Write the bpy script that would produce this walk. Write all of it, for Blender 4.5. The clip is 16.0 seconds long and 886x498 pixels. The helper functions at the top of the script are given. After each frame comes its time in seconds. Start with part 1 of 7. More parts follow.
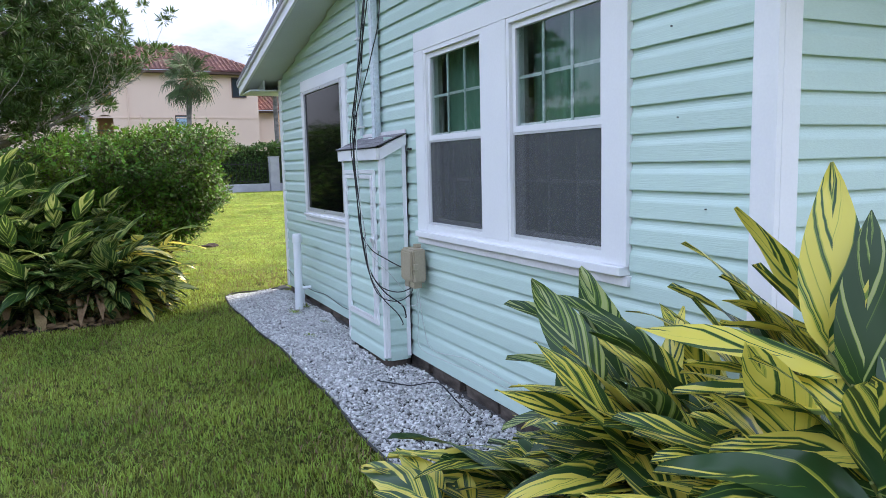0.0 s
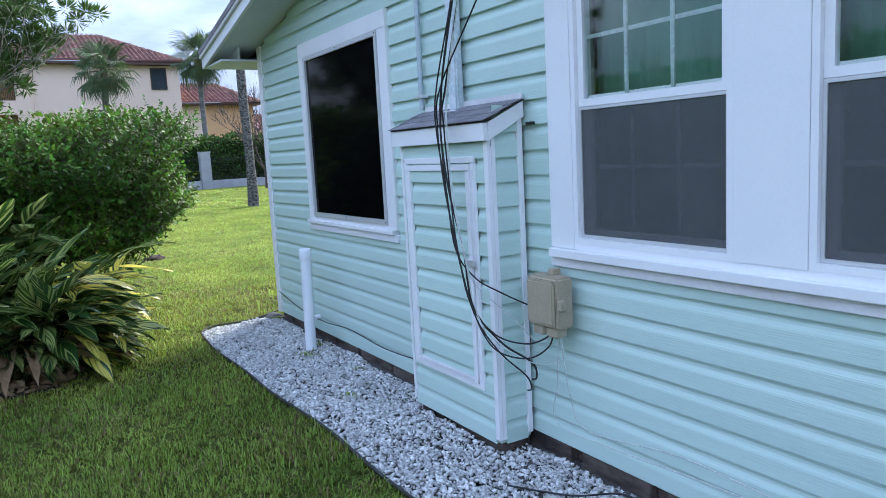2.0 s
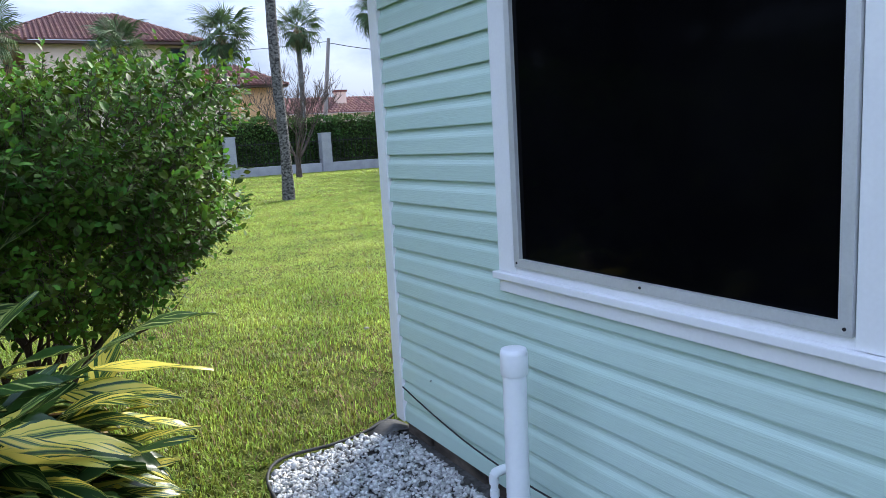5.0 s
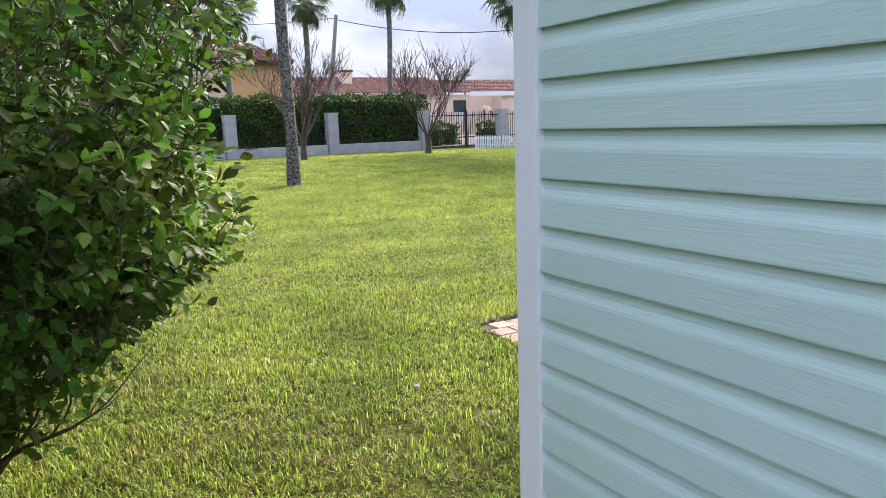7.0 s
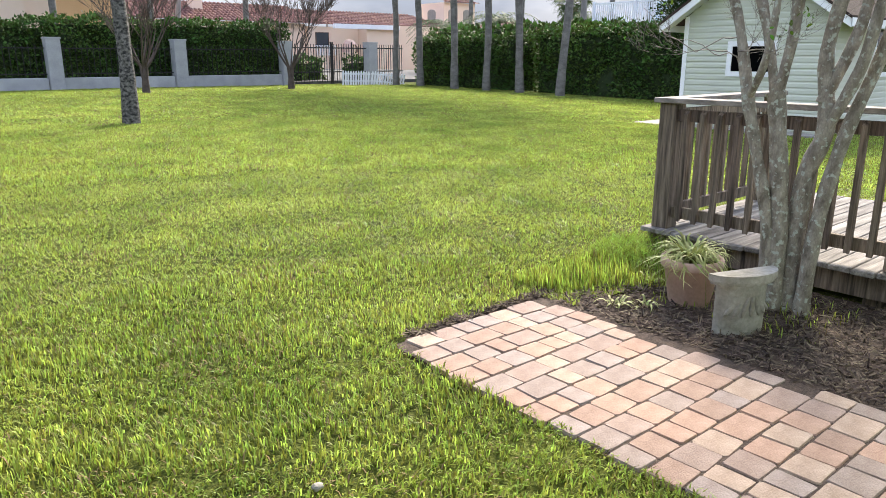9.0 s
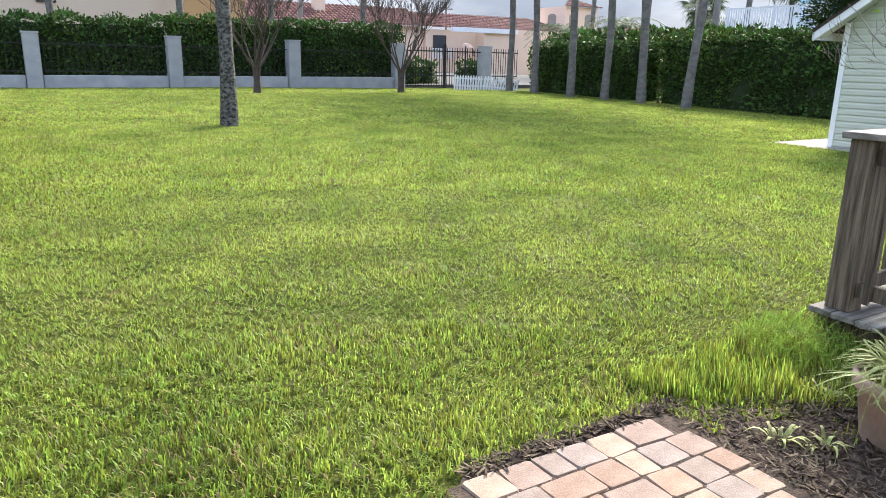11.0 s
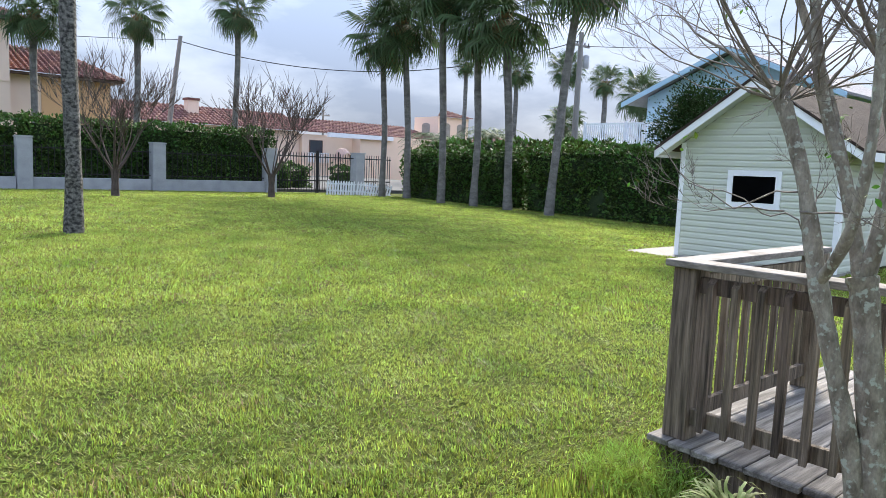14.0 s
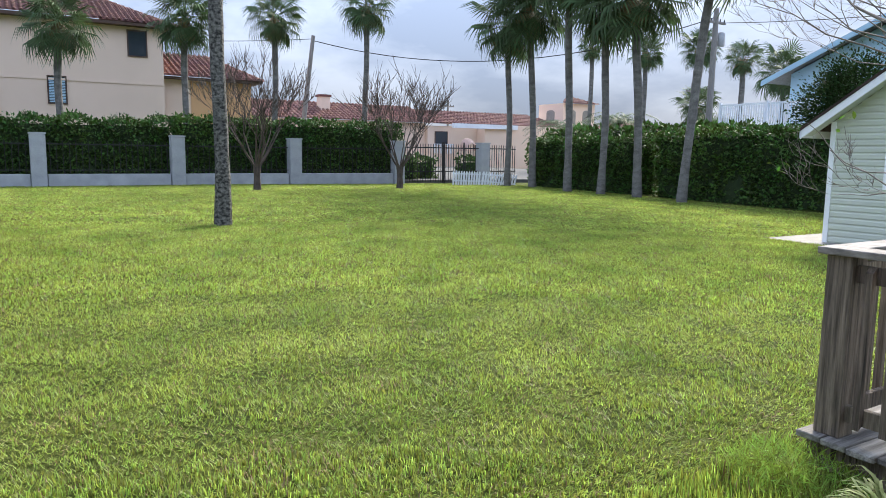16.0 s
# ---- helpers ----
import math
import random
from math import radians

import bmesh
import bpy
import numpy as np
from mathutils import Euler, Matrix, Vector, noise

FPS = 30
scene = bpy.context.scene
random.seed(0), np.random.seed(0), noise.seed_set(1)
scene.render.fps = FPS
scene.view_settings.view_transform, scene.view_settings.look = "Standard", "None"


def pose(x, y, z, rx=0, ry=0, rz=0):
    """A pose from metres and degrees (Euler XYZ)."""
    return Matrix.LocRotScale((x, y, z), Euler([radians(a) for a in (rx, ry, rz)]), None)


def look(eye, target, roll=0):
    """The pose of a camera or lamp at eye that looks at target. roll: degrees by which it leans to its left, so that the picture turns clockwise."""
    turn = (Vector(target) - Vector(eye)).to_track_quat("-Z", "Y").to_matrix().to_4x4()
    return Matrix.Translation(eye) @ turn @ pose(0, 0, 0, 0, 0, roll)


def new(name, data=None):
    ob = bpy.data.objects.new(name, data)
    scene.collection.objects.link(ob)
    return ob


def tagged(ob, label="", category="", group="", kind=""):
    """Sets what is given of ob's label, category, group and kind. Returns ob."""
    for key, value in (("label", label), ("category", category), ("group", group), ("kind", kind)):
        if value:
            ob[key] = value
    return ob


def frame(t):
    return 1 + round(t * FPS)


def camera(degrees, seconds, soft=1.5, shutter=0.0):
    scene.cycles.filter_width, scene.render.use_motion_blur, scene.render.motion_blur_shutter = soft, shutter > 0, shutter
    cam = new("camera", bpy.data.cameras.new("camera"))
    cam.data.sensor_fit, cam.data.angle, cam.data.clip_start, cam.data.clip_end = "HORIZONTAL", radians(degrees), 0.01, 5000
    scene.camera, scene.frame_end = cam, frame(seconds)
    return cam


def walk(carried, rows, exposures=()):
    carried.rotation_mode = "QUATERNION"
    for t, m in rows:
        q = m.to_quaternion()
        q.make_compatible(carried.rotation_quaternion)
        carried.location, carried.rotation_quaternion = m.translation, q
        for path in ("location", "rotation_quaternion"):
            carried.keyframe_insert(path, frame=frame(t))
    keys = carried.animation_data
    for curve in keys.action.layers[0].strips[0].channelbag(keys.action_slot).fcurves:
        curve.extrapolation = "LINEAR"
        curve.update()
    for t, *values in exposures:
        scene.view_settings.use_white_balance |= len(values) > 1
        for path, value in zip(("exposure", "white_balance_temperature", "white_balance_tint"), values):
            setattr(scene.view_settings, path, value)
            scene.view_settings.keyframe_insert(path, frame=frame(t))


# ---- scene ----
cam = camera(63.5, 16.0, 0.65)
PATH = [
    (0, (-0.03, 0.259, 1.632), (0.827, 2.05, 1.396), -1.4),
    (0.5, (-0.157, 0.83, 1.61), (0.738, 2.601, 1.362), -2.0),
    (0.8, (-0.221, 1.166, 1.594), (0.705, 2.923, 1.358), -1.8),
    (1, (-0.225, 1.405, 1.618), (0.704, 3.158, 1.363), -2.4),
    (1.5, (-0.255, 1.968, 1.632), (0.718, 3.695, 1.368), -3.0),
    (2, (-0.146, 2.542, 1.634), (0.884, 4.235, 1.364), -3.1),
    (2.5, (-0.077, 3.188, 1.612), (0.999, 4.851, 1.337), -2.9),
    (3, (0.097, 3.807, 1.589), (1.193, 5.455, 1.303), -2.6),
    (3.5, (0.214, 4.411, 1.627), (1.299, 6.064, 1.325), -2.6),
    (4, (0.307, 4.98, 1.664), (1.359, 6.652, 1.351), -3.0),
    (4.5, (0.419, 5.553, 1.669), (1.438, 7.247, 1.362), -3.2),
    (5, (0.481, 6.124, 1.673), (1.463, 7.84, 1.366), -3.4),
    (5.2, (0.502, 6.325, 1.664), (1.49, 8.039, 1.37), -3.6),
    (7.5, (1.216, 8.611, 1.604), (2.21, 10.307, 1.231), -1.1),
    (8, (1.390, 9.014, 1.577), (2.486, 10.636, 1.167), -0.5),
    (10.3, (2.337, 10.584, 1.549), (3.64, 11.964, 0.92), 0.6),
    (10.5, (2.43, 10.64, 1.523), (3.655, 12.099, 0.915), 1.2),
    (11, (2.716, 10.802, 1.599), (3.741, 12.441, 1.088), 1.2),
    (11.5, (2.901, 10.802, 1.654), (3.724, 12.582, 1.263), 0.5),
    (12, (2.989, 10.787, 1.691), (3.718, 12.622, 1.376), 0.4),
    (12.5, (2.992, 10.799, 1.704), (3.789, 12.612, 1.424), 0.5),
    (13, (3.004, 10.812, 1.722), (4.001, 12.527, 1.463), 1.1),
    (13.5, (3.07, 10.846, 1.717), (4.261, 12.435, 1.478), 1.8),
    (14, (3.118, 10.872, 1.72), (4.434, 12.361, 1.494), 2.3),
    (14.5, (3.079, 10.852, 1.722), (4.431, 12.309, 1.498), 2.3),
    (15, (3.07, 10.85, 1.734), (4.368, 12.353, 1.499), 2.1),
    (15.5, (3.053, 10.835, 1.738), (4.234, 12.429, 1.486), 1.6),
    (16, (3.024, 10.853, 1.724), (4.06, 12.543, 1.459), 0.8),
]
walk(cam, [(t, look(eye, target, roll)) for t, eye, target, roll in PATH],
     [(0, 1.30, 6750, 16), (1.5, 1.20, 6200, 13), (2.5, 1.13, 5750, 12), (5, 1.06, 6150, 13), (7.5, 1.15, 7100, 17), (8, 1.13, 7150, 16),
      (10.5, 1.12, 6850, 10), (12.5, 1.06, 6650, 10), (16, 0.86, 6550, 10)])

# ---- sky and sun ----
SUN_AZ, SUN_EL = radians(60), radians(36)          # azimuth from +y towards +x
world = bpy.data.worlds.new("sky")
scene.world = world
world.use_nodes = True
wn, wl = world.node_tree.nodes, world.node_tree.links
bg = wn["Background"]
sky = wn.new("ShaderNodeTexSky")
sky.sky_type, sky.sun_disc = "NISHITA", False
sky.sun_elevation, sky.sun_rotation = SUN_EL, SUN_AZ
sky.dust_density, sky.air_density = 2.0, 1.0
tc = wn.new("ShaderNodeTexCoord")
mp = wn.new("ShaderNodeMapping")
mp.inputs["Scale"].default_value = (1.0, 1.0, 2.6)
cl = wn.new("ShaderNodeTexNoise")
cl.inputs["Scale"].default_value, cl.inputs["Detail"].default_value, cl.inputs["Roughness"].default_value = 2.6, 7, 0.55
rp = wn.new("ShaderNodeValToRGB")
rp.color_ramp.elements[0].position, rp.color_ramp.elements[0].color = 0.40, (4.6, 5.2, 6.2, 1)
rp.color_ramp.elements[1].position, rp.color_ramp.elements[1].color = 0.58, (8.9, 9.2, 9.7, 1)
mx = wn.new("ShaderNodeMixRGB")
mx.inputs[0].default_value = 0.9
wl.new(tc.outputs["Generated"], mp.inputs[0])
wl.new(mp.outputs[0], cl.inputs["Vector"])
wl.new(cl.outputs[0], rp.inputs[0])
wl.new(sky.outputs[0], mx.inputs[1])
wl.new(rp.outputs[0], mx.inputs[2])
# an overcast sky is brighter and bluer towards the zenith
sz = wn.new("ShaderNodeSeparateXYZ")
zr = wn.new("ShaderNodeValToRGB")
zr.color_ramp.elements[0].position, zr.color_ramp.elements[0].color = 0.0, (0.62, 0.65, 0.70, 1)
zr.color_ramp.elements[1].position, zr.color_ramp.elements[1].color = 1.0, (1.15, 1.4, 1.9, 1)
zm = zr.color_ramp.elements.new(0.5)
zm.color = (2.35, 2.7, 3.4, 1)
ml = wn.new("ShaderNodeMixRGB")
ml.blend_type = "MULTIPLY"
ml.inputs[0].default_value = 1.0
wl.new(tc.outputs["Generated"], sz.inputs[0])
wl.new(sz.outputs[2], zr.inputs[0])
wl.new(mx.outputs[0], ml.inputs[1])
wl.new(zr.outputs[0], ml.inputs[2])
wl.new(ml.outputs[0], bg.inputs[0])
bg.inputs[1].default_value = 0.049

sun = new("sun", bpy.data.lights.new("sun", "SUN"))
sun.data.energy, sun.data.angle, sun.data.color = 5.0, radians(20), (1.0, 0.94, 0.82)
sun.matrix_world = look((0, 0, 0), (-math.sin(SUN_AZ) * math.cos(SUN_EL), -math.cos(SUN_AZ) * math.cos(SUN_EL), -math.sin(SUN_EL)))
sun.location = (30, 30, 30)


# ---- materials ----
def rgba(c):
    return (c[0], c[1], c[2], 1.0)


def material(name, c1, c2, scale=4.0, rough=0.6, bump=0.15, grain=60.0, metal=0.0, mix=0.5, spread=0.25, vary=0.0,
             island=0.0, through_light=0.0, stretch=(1, 1, 1), spec=0.4, bump_at=0.01):
    """Two colours mixed by a broad noise, a fine grain that moves the value, relief, and a value shift per piece."""
    m = bpy.data.materials.new(name)
    m.use_nodes = True
    n, l = m.node_tree.nodes, m.node_tree.links
    b = n["Principled BSDF"]
    co = n.new("ShaderNodeTexCoord")
    ma = n.new("ShaderNodeMapping")
    ma.inputs["Scale"].default_value = stretch
    l.new(co.outputs["Object"], ma.inputs[0])
    n1, n2 = n.new("ShaderNodeTexNoise"), n.new("ShaderNodeTexNoise")
    n1.inputs["Scale"].default_value, n1.inputs["Detail"].default_value = scale, 5
    n2.inputs["Scale"].default_value, n2.inputs["Detail"].default_value = grain, 4
    l.new(ma.outputs[0], n1.inputs["Vector"])
    l.new(ma.outputs[0], n2.inputs["Vector"])
    ramp = n.new("ShaderNodeValToRGB")
    ramp.color_ramp.elements[0].position, ramp.color_ramp.elements[1].position = 0.5 - spread, 0.5 + spread
    ramp.color_ramp.elements[0].color, ramp.color_ramp.elements[1].color = rgba(c1), rgba(c2)
    l.new(n1.outputs[0], ramp.inputs[0])
    hsv = n.new("ShaderNodeHueSaturation")
    l.new(ramp.outputs[0], hsv.inputs["Color"])
    mr = n.new("ShaderNodeMapRange")
    mr.inputs[1].default_value, mr.inputs[2].default_value = 0.25, 0.75
    mr.inputs[3].default_value, mr.inputs[4].default_value = 1 - mix * 0.5, 1 + mix * 0.5
    l.new(n2.outputs[0], mr.inputs[0])
    value = mr.outputs[0]
    for amount, kind, sock in ((vary, "ShaderNodeObjectInfo", "Random"), (island, "ShaderNodeNewGeometry", "Random Per Island")):
        if amount:
            src = n.new(kind)
            m2 = n.new("ShaderNodeMapRange")
            m2.inputs[3].default_value, m2.inputs[4].default_value = 1 - amount, 1 + amount
            l.new(src.outputs[sock], m2.inputs[0])
            mul = n.new("ShaderNodeMath")
            mul.operation = "MULTIPLY"
            l.new(value, mul.inputs[0])
            l.new(m2.outputs[0], mul.inputs[1])
            value = mul.outputs[0]
            h = n.new("ShaderNodeMapRange")
            h.inputs[3].default_value, h.inputs[4].default_value = 0.5 - amount * 0.05, 0.5 + amount * 0.05
            l.new(src.outputs[sock], h.inputs[0])
            l.new(h.outputs[0], hsv.inputs["Hue"])
    l.new(value, hsv.inputs["Value"])
    l.new(hsv.outputs[0], b.inputs["Base Color"])
    b.inputs["Roughness"].default_value, b.inputs["Metallic"].default_value = rough, metal
    b.inputs["Specular IOR Level"].default_value = spec
    if bump:
        bp = n.new("ShaderNodeBump")
        bp.inputs["Strength"].default_value, bp.inputs["Distance"].default_value = bump, bump_at
        l.new(n2.outputs[0], bp.inputs["Height"])
        l.new(bp.outputs[0], b.inputs["Normal"])
    if through_light:
        tr, ms = n.new("ShaderNodeBsdfTranslucent"), n.new("ShaderNodeMixShader")
        ms.inputs[0].default_value = through_light
        l.new(hsv.outputs[0], tr.inputs[0])
        l.new(b.outputs[0], ms.inputs[1])
        l.new(tr.outputs[0], ms.inputs[2])
        l.new(ms.outputs[0], n["Material Output"].inputs[0])
    return m


M = {}
M["siding"] = material("mint_vinyl_siding", (0.50, 0.66, 0.605), (0.56, 0.71, 0.655), 1.3, 0.5, 0.28, 70, mix=0.07, vary=0.035, stretch=(1, 0.12, 3), bump_at=0.004)
M["white"] = material("white_trim", (0.78, 0.79, 0.82), (0.84, 0.85, 0.86), 2.0, 0.45, 0.04, 80, mix=0.04)
M["whitedirty"] = material("weathered_white_trim", (0.66, 0.64, 0.66), (0.80, 0.80, 0.82), 6.0, 0.6, 0.12, 40, mix=0.1)
M["alum"] = material("aluminium_screen_frame", (0.62, 0.63, 0.64), (0.70, 0.71, 0.73), 8, 0.4, 0.05, 90, metal=0.35, mix=0.08)
M["screen"] = material("black_solar_screen", (0.0015, 0.0015, 0.002), (0.003, 0.003, 0.004), 3, 0.07, 0.0, 300, spec=0.05)
M["insect"] = material("grey_insect_screen", (0.095, 0.10, 0.105), (0.125, 0.13, 0.135), 3, 0.55, 0.05, 400, mix=0.1)
M["curtain"] = material("green_curtain", (0.08, 0.20, 0.14), (0.13, 0.27, 0.19), 2.5, 0.9, 0.3, 30, mix=0.2, stretch=(1, 8, 0.5))
M["muntin"] = material("grey_muntin", (0.42, 0.52, 0.50), (0.5, 0.58, 0.56), 4, 0.5, 0.0, 50)
M["shingle"] = material("grey_asphalt_shingle", (0.17, 0.165, 0.18), (0.30, 0.29, 0.31), 7, 0.95, 0.6, 220, mix=0.5, vary=0.15)
M["shinglebrown"] = material("brown_asphalt_shingle", (0.035, 0.025, 0.021), (0.07, 0.05, 0.042), 5, 0.95, 0.5, 120, mix=0.5, vary=0.2, spec=0.15)
M["soffit"] = material("pale_soffit", (0.55, 0.58, 0.58), (0.62, 0.65, 0.64), 2, 0.6, 0.05, 50, mix=0.08)
M["conduit"] = material("painted_steel_conduit", (0.40, 0.50, 0.55), (0.52, 0.58, 0.62), 6, 0.45, 0.08, 50, metal=0.1, mix=0.2)
M["mast"] = material("peeling_painted_mast", (0.50, 0.60, 0.64), (0.70, 0.74, 0.78), 9, 0.6, 0.3, 40, mix=0.35)
M["pvc"] = material("white_pvc", (0.78, 0.82, 0.86), (0.84, 0.87, 0.90), 5, 0.35, 0.03, 60, mix=0.04)
M["cable"] = material("black_cable", (0.012, 0.012, 0.014), (0.02, 0.02, 0.022), 20, 0.5, 0.05, 90)
M["whitewire"] = material("pale_wire", (0.45, 0.52, 0.50), (0.6, 0.64, 0.62), 20, 0.5, 0.05, 90)
M["beige"] = material("beige_utility_box", (0.36, 0.31, 0.22), (0.42, 0.36, 0.26), 9, 0.55, 0.12, 70, mix=0.15)
M["dark"] = material("dark_void", (0.015, 0.014, 0.013), (0.03, 0.028, 0.025), 4, 0.95, 0.2, 30)
M["foundation"] = material("rotten_sill_timber", (0.025, 0.02, 0.017), (0.15, 0.12, 0.10), 9, 0.95, 0.7, 40, mix=0.6, spread=0.18, stretch=(1, 0.35, 1))
M["gravel"] = material("white_marble_chips", (0.36, 0.36, 0.355), (0.70, 0.70, 0.69), 30, 0.6, 0.2, 60, mix=0.3, island=0.36)
M["gravelbed"] = material("gravel_bed", (0.03, 0.028, 0.025), (0.11, 0.105, 0.10), 22, 0.95, 0.8, 60, mix=0.6)
M["edging"] = material("black_edging", (0.02, 0.02, 0.02), (0.05, 0.05, 0.045), 8, 0.7, 0.2, 60)
M["lawn"] = material("lawn_ground", (0.040, 0.052, 0.014), (0.13, 0.15, 0.034), 1.6, 0.95, 0.9, 34, mix=0.9, bump_at=0.05, spread=0.3, spec=0.06)
M["blade"] = material("grass_blade", (0.185, 0.26, 0.038), (0.385, 0.44, 0.085), 1.1, 0.48, 0.0, 8, mix=0.25, island=0.7, through_light=0.58, spec=0.4, spread=0.22)
M["soil"] = material("mulch_soil", (0.035, 0.023, 0.018), (0.10, 0.068, 0.052), 20, 0.95, 0.9, 90, mix=0.7)
M["mulch"] = material("bark_mulch", (0.04, 0.027, 0.021), (0.17, 0.12, 0.09), 12, 0.95, 0.3, 60, mix=0.6, island=0.7)
M["leafbush"] = material("bush_leaf", (0.025, 0.076, 0.010), (0.125, 0.215, 0.024), 1.6, 0.5, 0.0, 20, mix=0.2, island=0.65, through_light=0.38, spec=0.22)
M["leafhedge"] = material("hedge_leaf", (0.028, 0.070, 0.014), (0.085, 0.142, 0.028), 0.5, 0.6, 0.0, 10, mix=0.3, island=0.65, through_light=0.2, spec=0.2)
M["leafdark"] = material("needle_foliage", (0.028, 0.066, 0.015), (0.085, 0.142, 0.026), 1.0, 0.55, 0.0, 20, mix=0.3, island=0.5, through_light=0.25)
# near-black green stands for the shade inside a hedge
M["hedgecore"] = material("shaded_hedge_core", (0.012, 0.025, 0.008), (0.03, 0.05, 0.015), 8, 0.95, 0.8, 30, mix=0.6)
M["palmleaf"] = material("palm_frond", (0.045, 0.082, 0.034), (0.10, 0.145, 0.06), 1.0, 0.65, 0.0, 20, mix=0.2, island=0.45, through_light=0.2, spec=0.18)
M["leafblack"] = material("dark_evergreen_leaf", (0.012, 0.03, 0.010), (0.042, 0.072, 0.02), 1.0, 0.75, 0.0, 20, mix=0.3, island=0.5, through_light=0.15, spec=0.12)
M["deadfrond"] = material("dry_frond", (0.16, 0.11, 0.05), (0.26, 0.19, 0.09), 2.0, 0.8, 0.0, 20, island=0.3)
M["palmbark"] = material("palm_bark", (0.09, 0.085, 0.078), (0.22, 0.21, 0.195), 3.5, 0.95, 0.8, 30, mix=0.7, stretch=(1, 1, 2), bump_at=0.03)
M["palmbarkdark"] = material("lichened_palm_bark", (0.025, 0.024, 0.022), (0.19, 0.18, 0.165), 15.0, 0.95, 0.9, 40, mix=0.8, stretch=(1, 1, 1.3), bump_at=0.04, spread=0.13)
M["bark"] = material("smooth_grey_bark", (0.14, 0.118, 0.095), (0.35, 0.315, 0.265), 20, 0.9, 0.6, 110, mix=0.5, spread=0.2, stretch=(1, 1, 0.5))
def lichen(m):
    """Small pale lichen spots over the bark's own colour."""
    n, l = m.node_tree.nodes, m.node_tree.links
    co, no, rp, mx = n.new("ShaderNodeTexCoord"), n.new("ShaderNodeTexNoise"), n.new("ShaderNodeValToRGB"), n.new("ShaderNodeMixRGB")
    no.inputs["Scale"].default_value, no.inputs["Detail"].default_value = 30, 6
    rp.color_ramp.elements[0].position, rp.color_ramp.elements[1].position = 0.57, 0.64
    l.new(co.outputs["Object"], no.inputs["Vector"])
    l.new(no.outputs[0], rp.inputs[0])
    l.new(rp.outputs[0], mx.inputs[0])
    b = n["Principled BSDF"]
    l.new(b.inputs["Base Color"].links[0].from_socket, mx.inputs[1])
    mx.inputs[2].default_value = (0.40, 0.42, 0.37, 1)
    l.new(mx.outputs[0], b.inputs["Base Color"])


lichen(M["bark"])
M["twig"] = material("bare_twig", (0.10, 0.075, 0.06), (0.20, 0.16, 0.135), 6, 0.9, 0.2, 40, mix=0.3)
M["greytwig"] = material("grey_bare_twig", (0.13, 0.11, 0.095), (0.25, 0.22, 0.195), 14, 0.9, 0.2, 60, mix=0.4)
M["darktwig"] = material("dark_bare_twig", (0.05, 0.038, 0.032), (0.115, 0.088, 0.074), 5, 0.9, 0.3, 30, mix=0.4)
M["concrete"] = material("grey_concrete", (0.30, 0.31, 0.33), (0.43, 0.44, 0.46), 2.5, 0.9, 0.4, 50, mix=0.25)
M["stucco"] = material("peach_stucco", (0.75, 0.575, 0.46), (0.80, 0.62, 0.505), 0.5, 0.9, 0.3, 40, mix=0.08)
M["orange"] = material("orange_stucco", (0.62, 0.36, 0.18), (0.68, 0.41, 0.22), 0.6, 0.9, 0.3, 40, mix=0.08)
M["tile"] = material("red_clay_tile", (0.12, 0.045, 0.038), (0.23, 0.095, 0.078), 2.2, 0.75, 0.2, 30, mix=0.3, island=0.3)
M["eavewood"] = material("dark_brown_eave", (0.07, 0.04, 0.03), (0.11, 0.065, 0.05), 3, 0.7, 0.2, 40)
M["iron"] = material("black_iron", (0.01, 0.01, 0.011), (0.02, 0.02, 0.022), 10, 0.5, 0.1, 60)
M["glassdark"] = material("dark_window_glass", (0.02, 0.03, 0.045), (0.035, 0.045, 0.06), 0.8, 0.06, 0.0, 40, spec=0.6)
M["picket"] = material("white_picket", (0.74, 0.76, 0.82), (0.82, 0.84, 0.88), 4, 0.6, 0.05, 50, mix=0.08)
M["cream"] = material("cream_vinyl_siding", (0.50, 0.525, 0.44), (0.56, 0.58, 0.49), 1.0, 0.55, 0.05, 60, mix=0.05, vary=0.03)
M["bluepaint"] = material("pale_blue_siding", (0.36, 0.55, 0.70), (0.41, 0.60, 0.75), 0.8, 0.6, 0.1, 40, mix=0.06)
M["deckwood"] = material("weathered_deck_wood", (0.045, 0.034, 0.026), (0.27, 0.21, 0.165), 42, 0.9, 0.8, 150, mix=0.6, vary=0.25, spread=0.2, stretch=(1, 1, 0.05))
M["decktop"] = material("bleached_deck_board", (0.13, 0.112, 0.10), (0.31, 0.28, 0.26), 18, 0.85, 0.6, 90, mix=0.5, vary=0.15, spread=0.18, stretch=(0.3, 0.3, 1))
M["deckfloor"] = material("dirty_deck_board", (0.085, 0.075, 0.068), (0.31, 0.285, 0.265), 16, 0.9, 0.6, 90, mix=0.6, vary=0.25, spread=0.18, stretch=(0.08, 1, 1))
M["fern"] = material("feathery_fern", (0.17, 0.28, 0.045), (0.33, 0.43, 0.085), 3, 0.6, 0.0, 20, mix=0.2, island=0.6, through_light=0.35, spec=0.2)
M["paver"] = material("pink_tumbled_paver", (0.25, 0.18, 0.15), (0.38, 0.295, 0.255), 9, 0.9, 0.4, 140, mix=0.35, vary=0.12)
M["terracotta"] = material("faded_terracotta", (0.50, 0.33, 0.27), (0.60, 0.43, 0.37), 6, 0.85, 0.2, 50, mix=0.2)
M["caststone"] = material("mossy_cast_stone", (0.20, 0.185, 0.15), (0.44, 0.41, 0.375), 7, 0.95, 0.5, 40, mix=0.4)
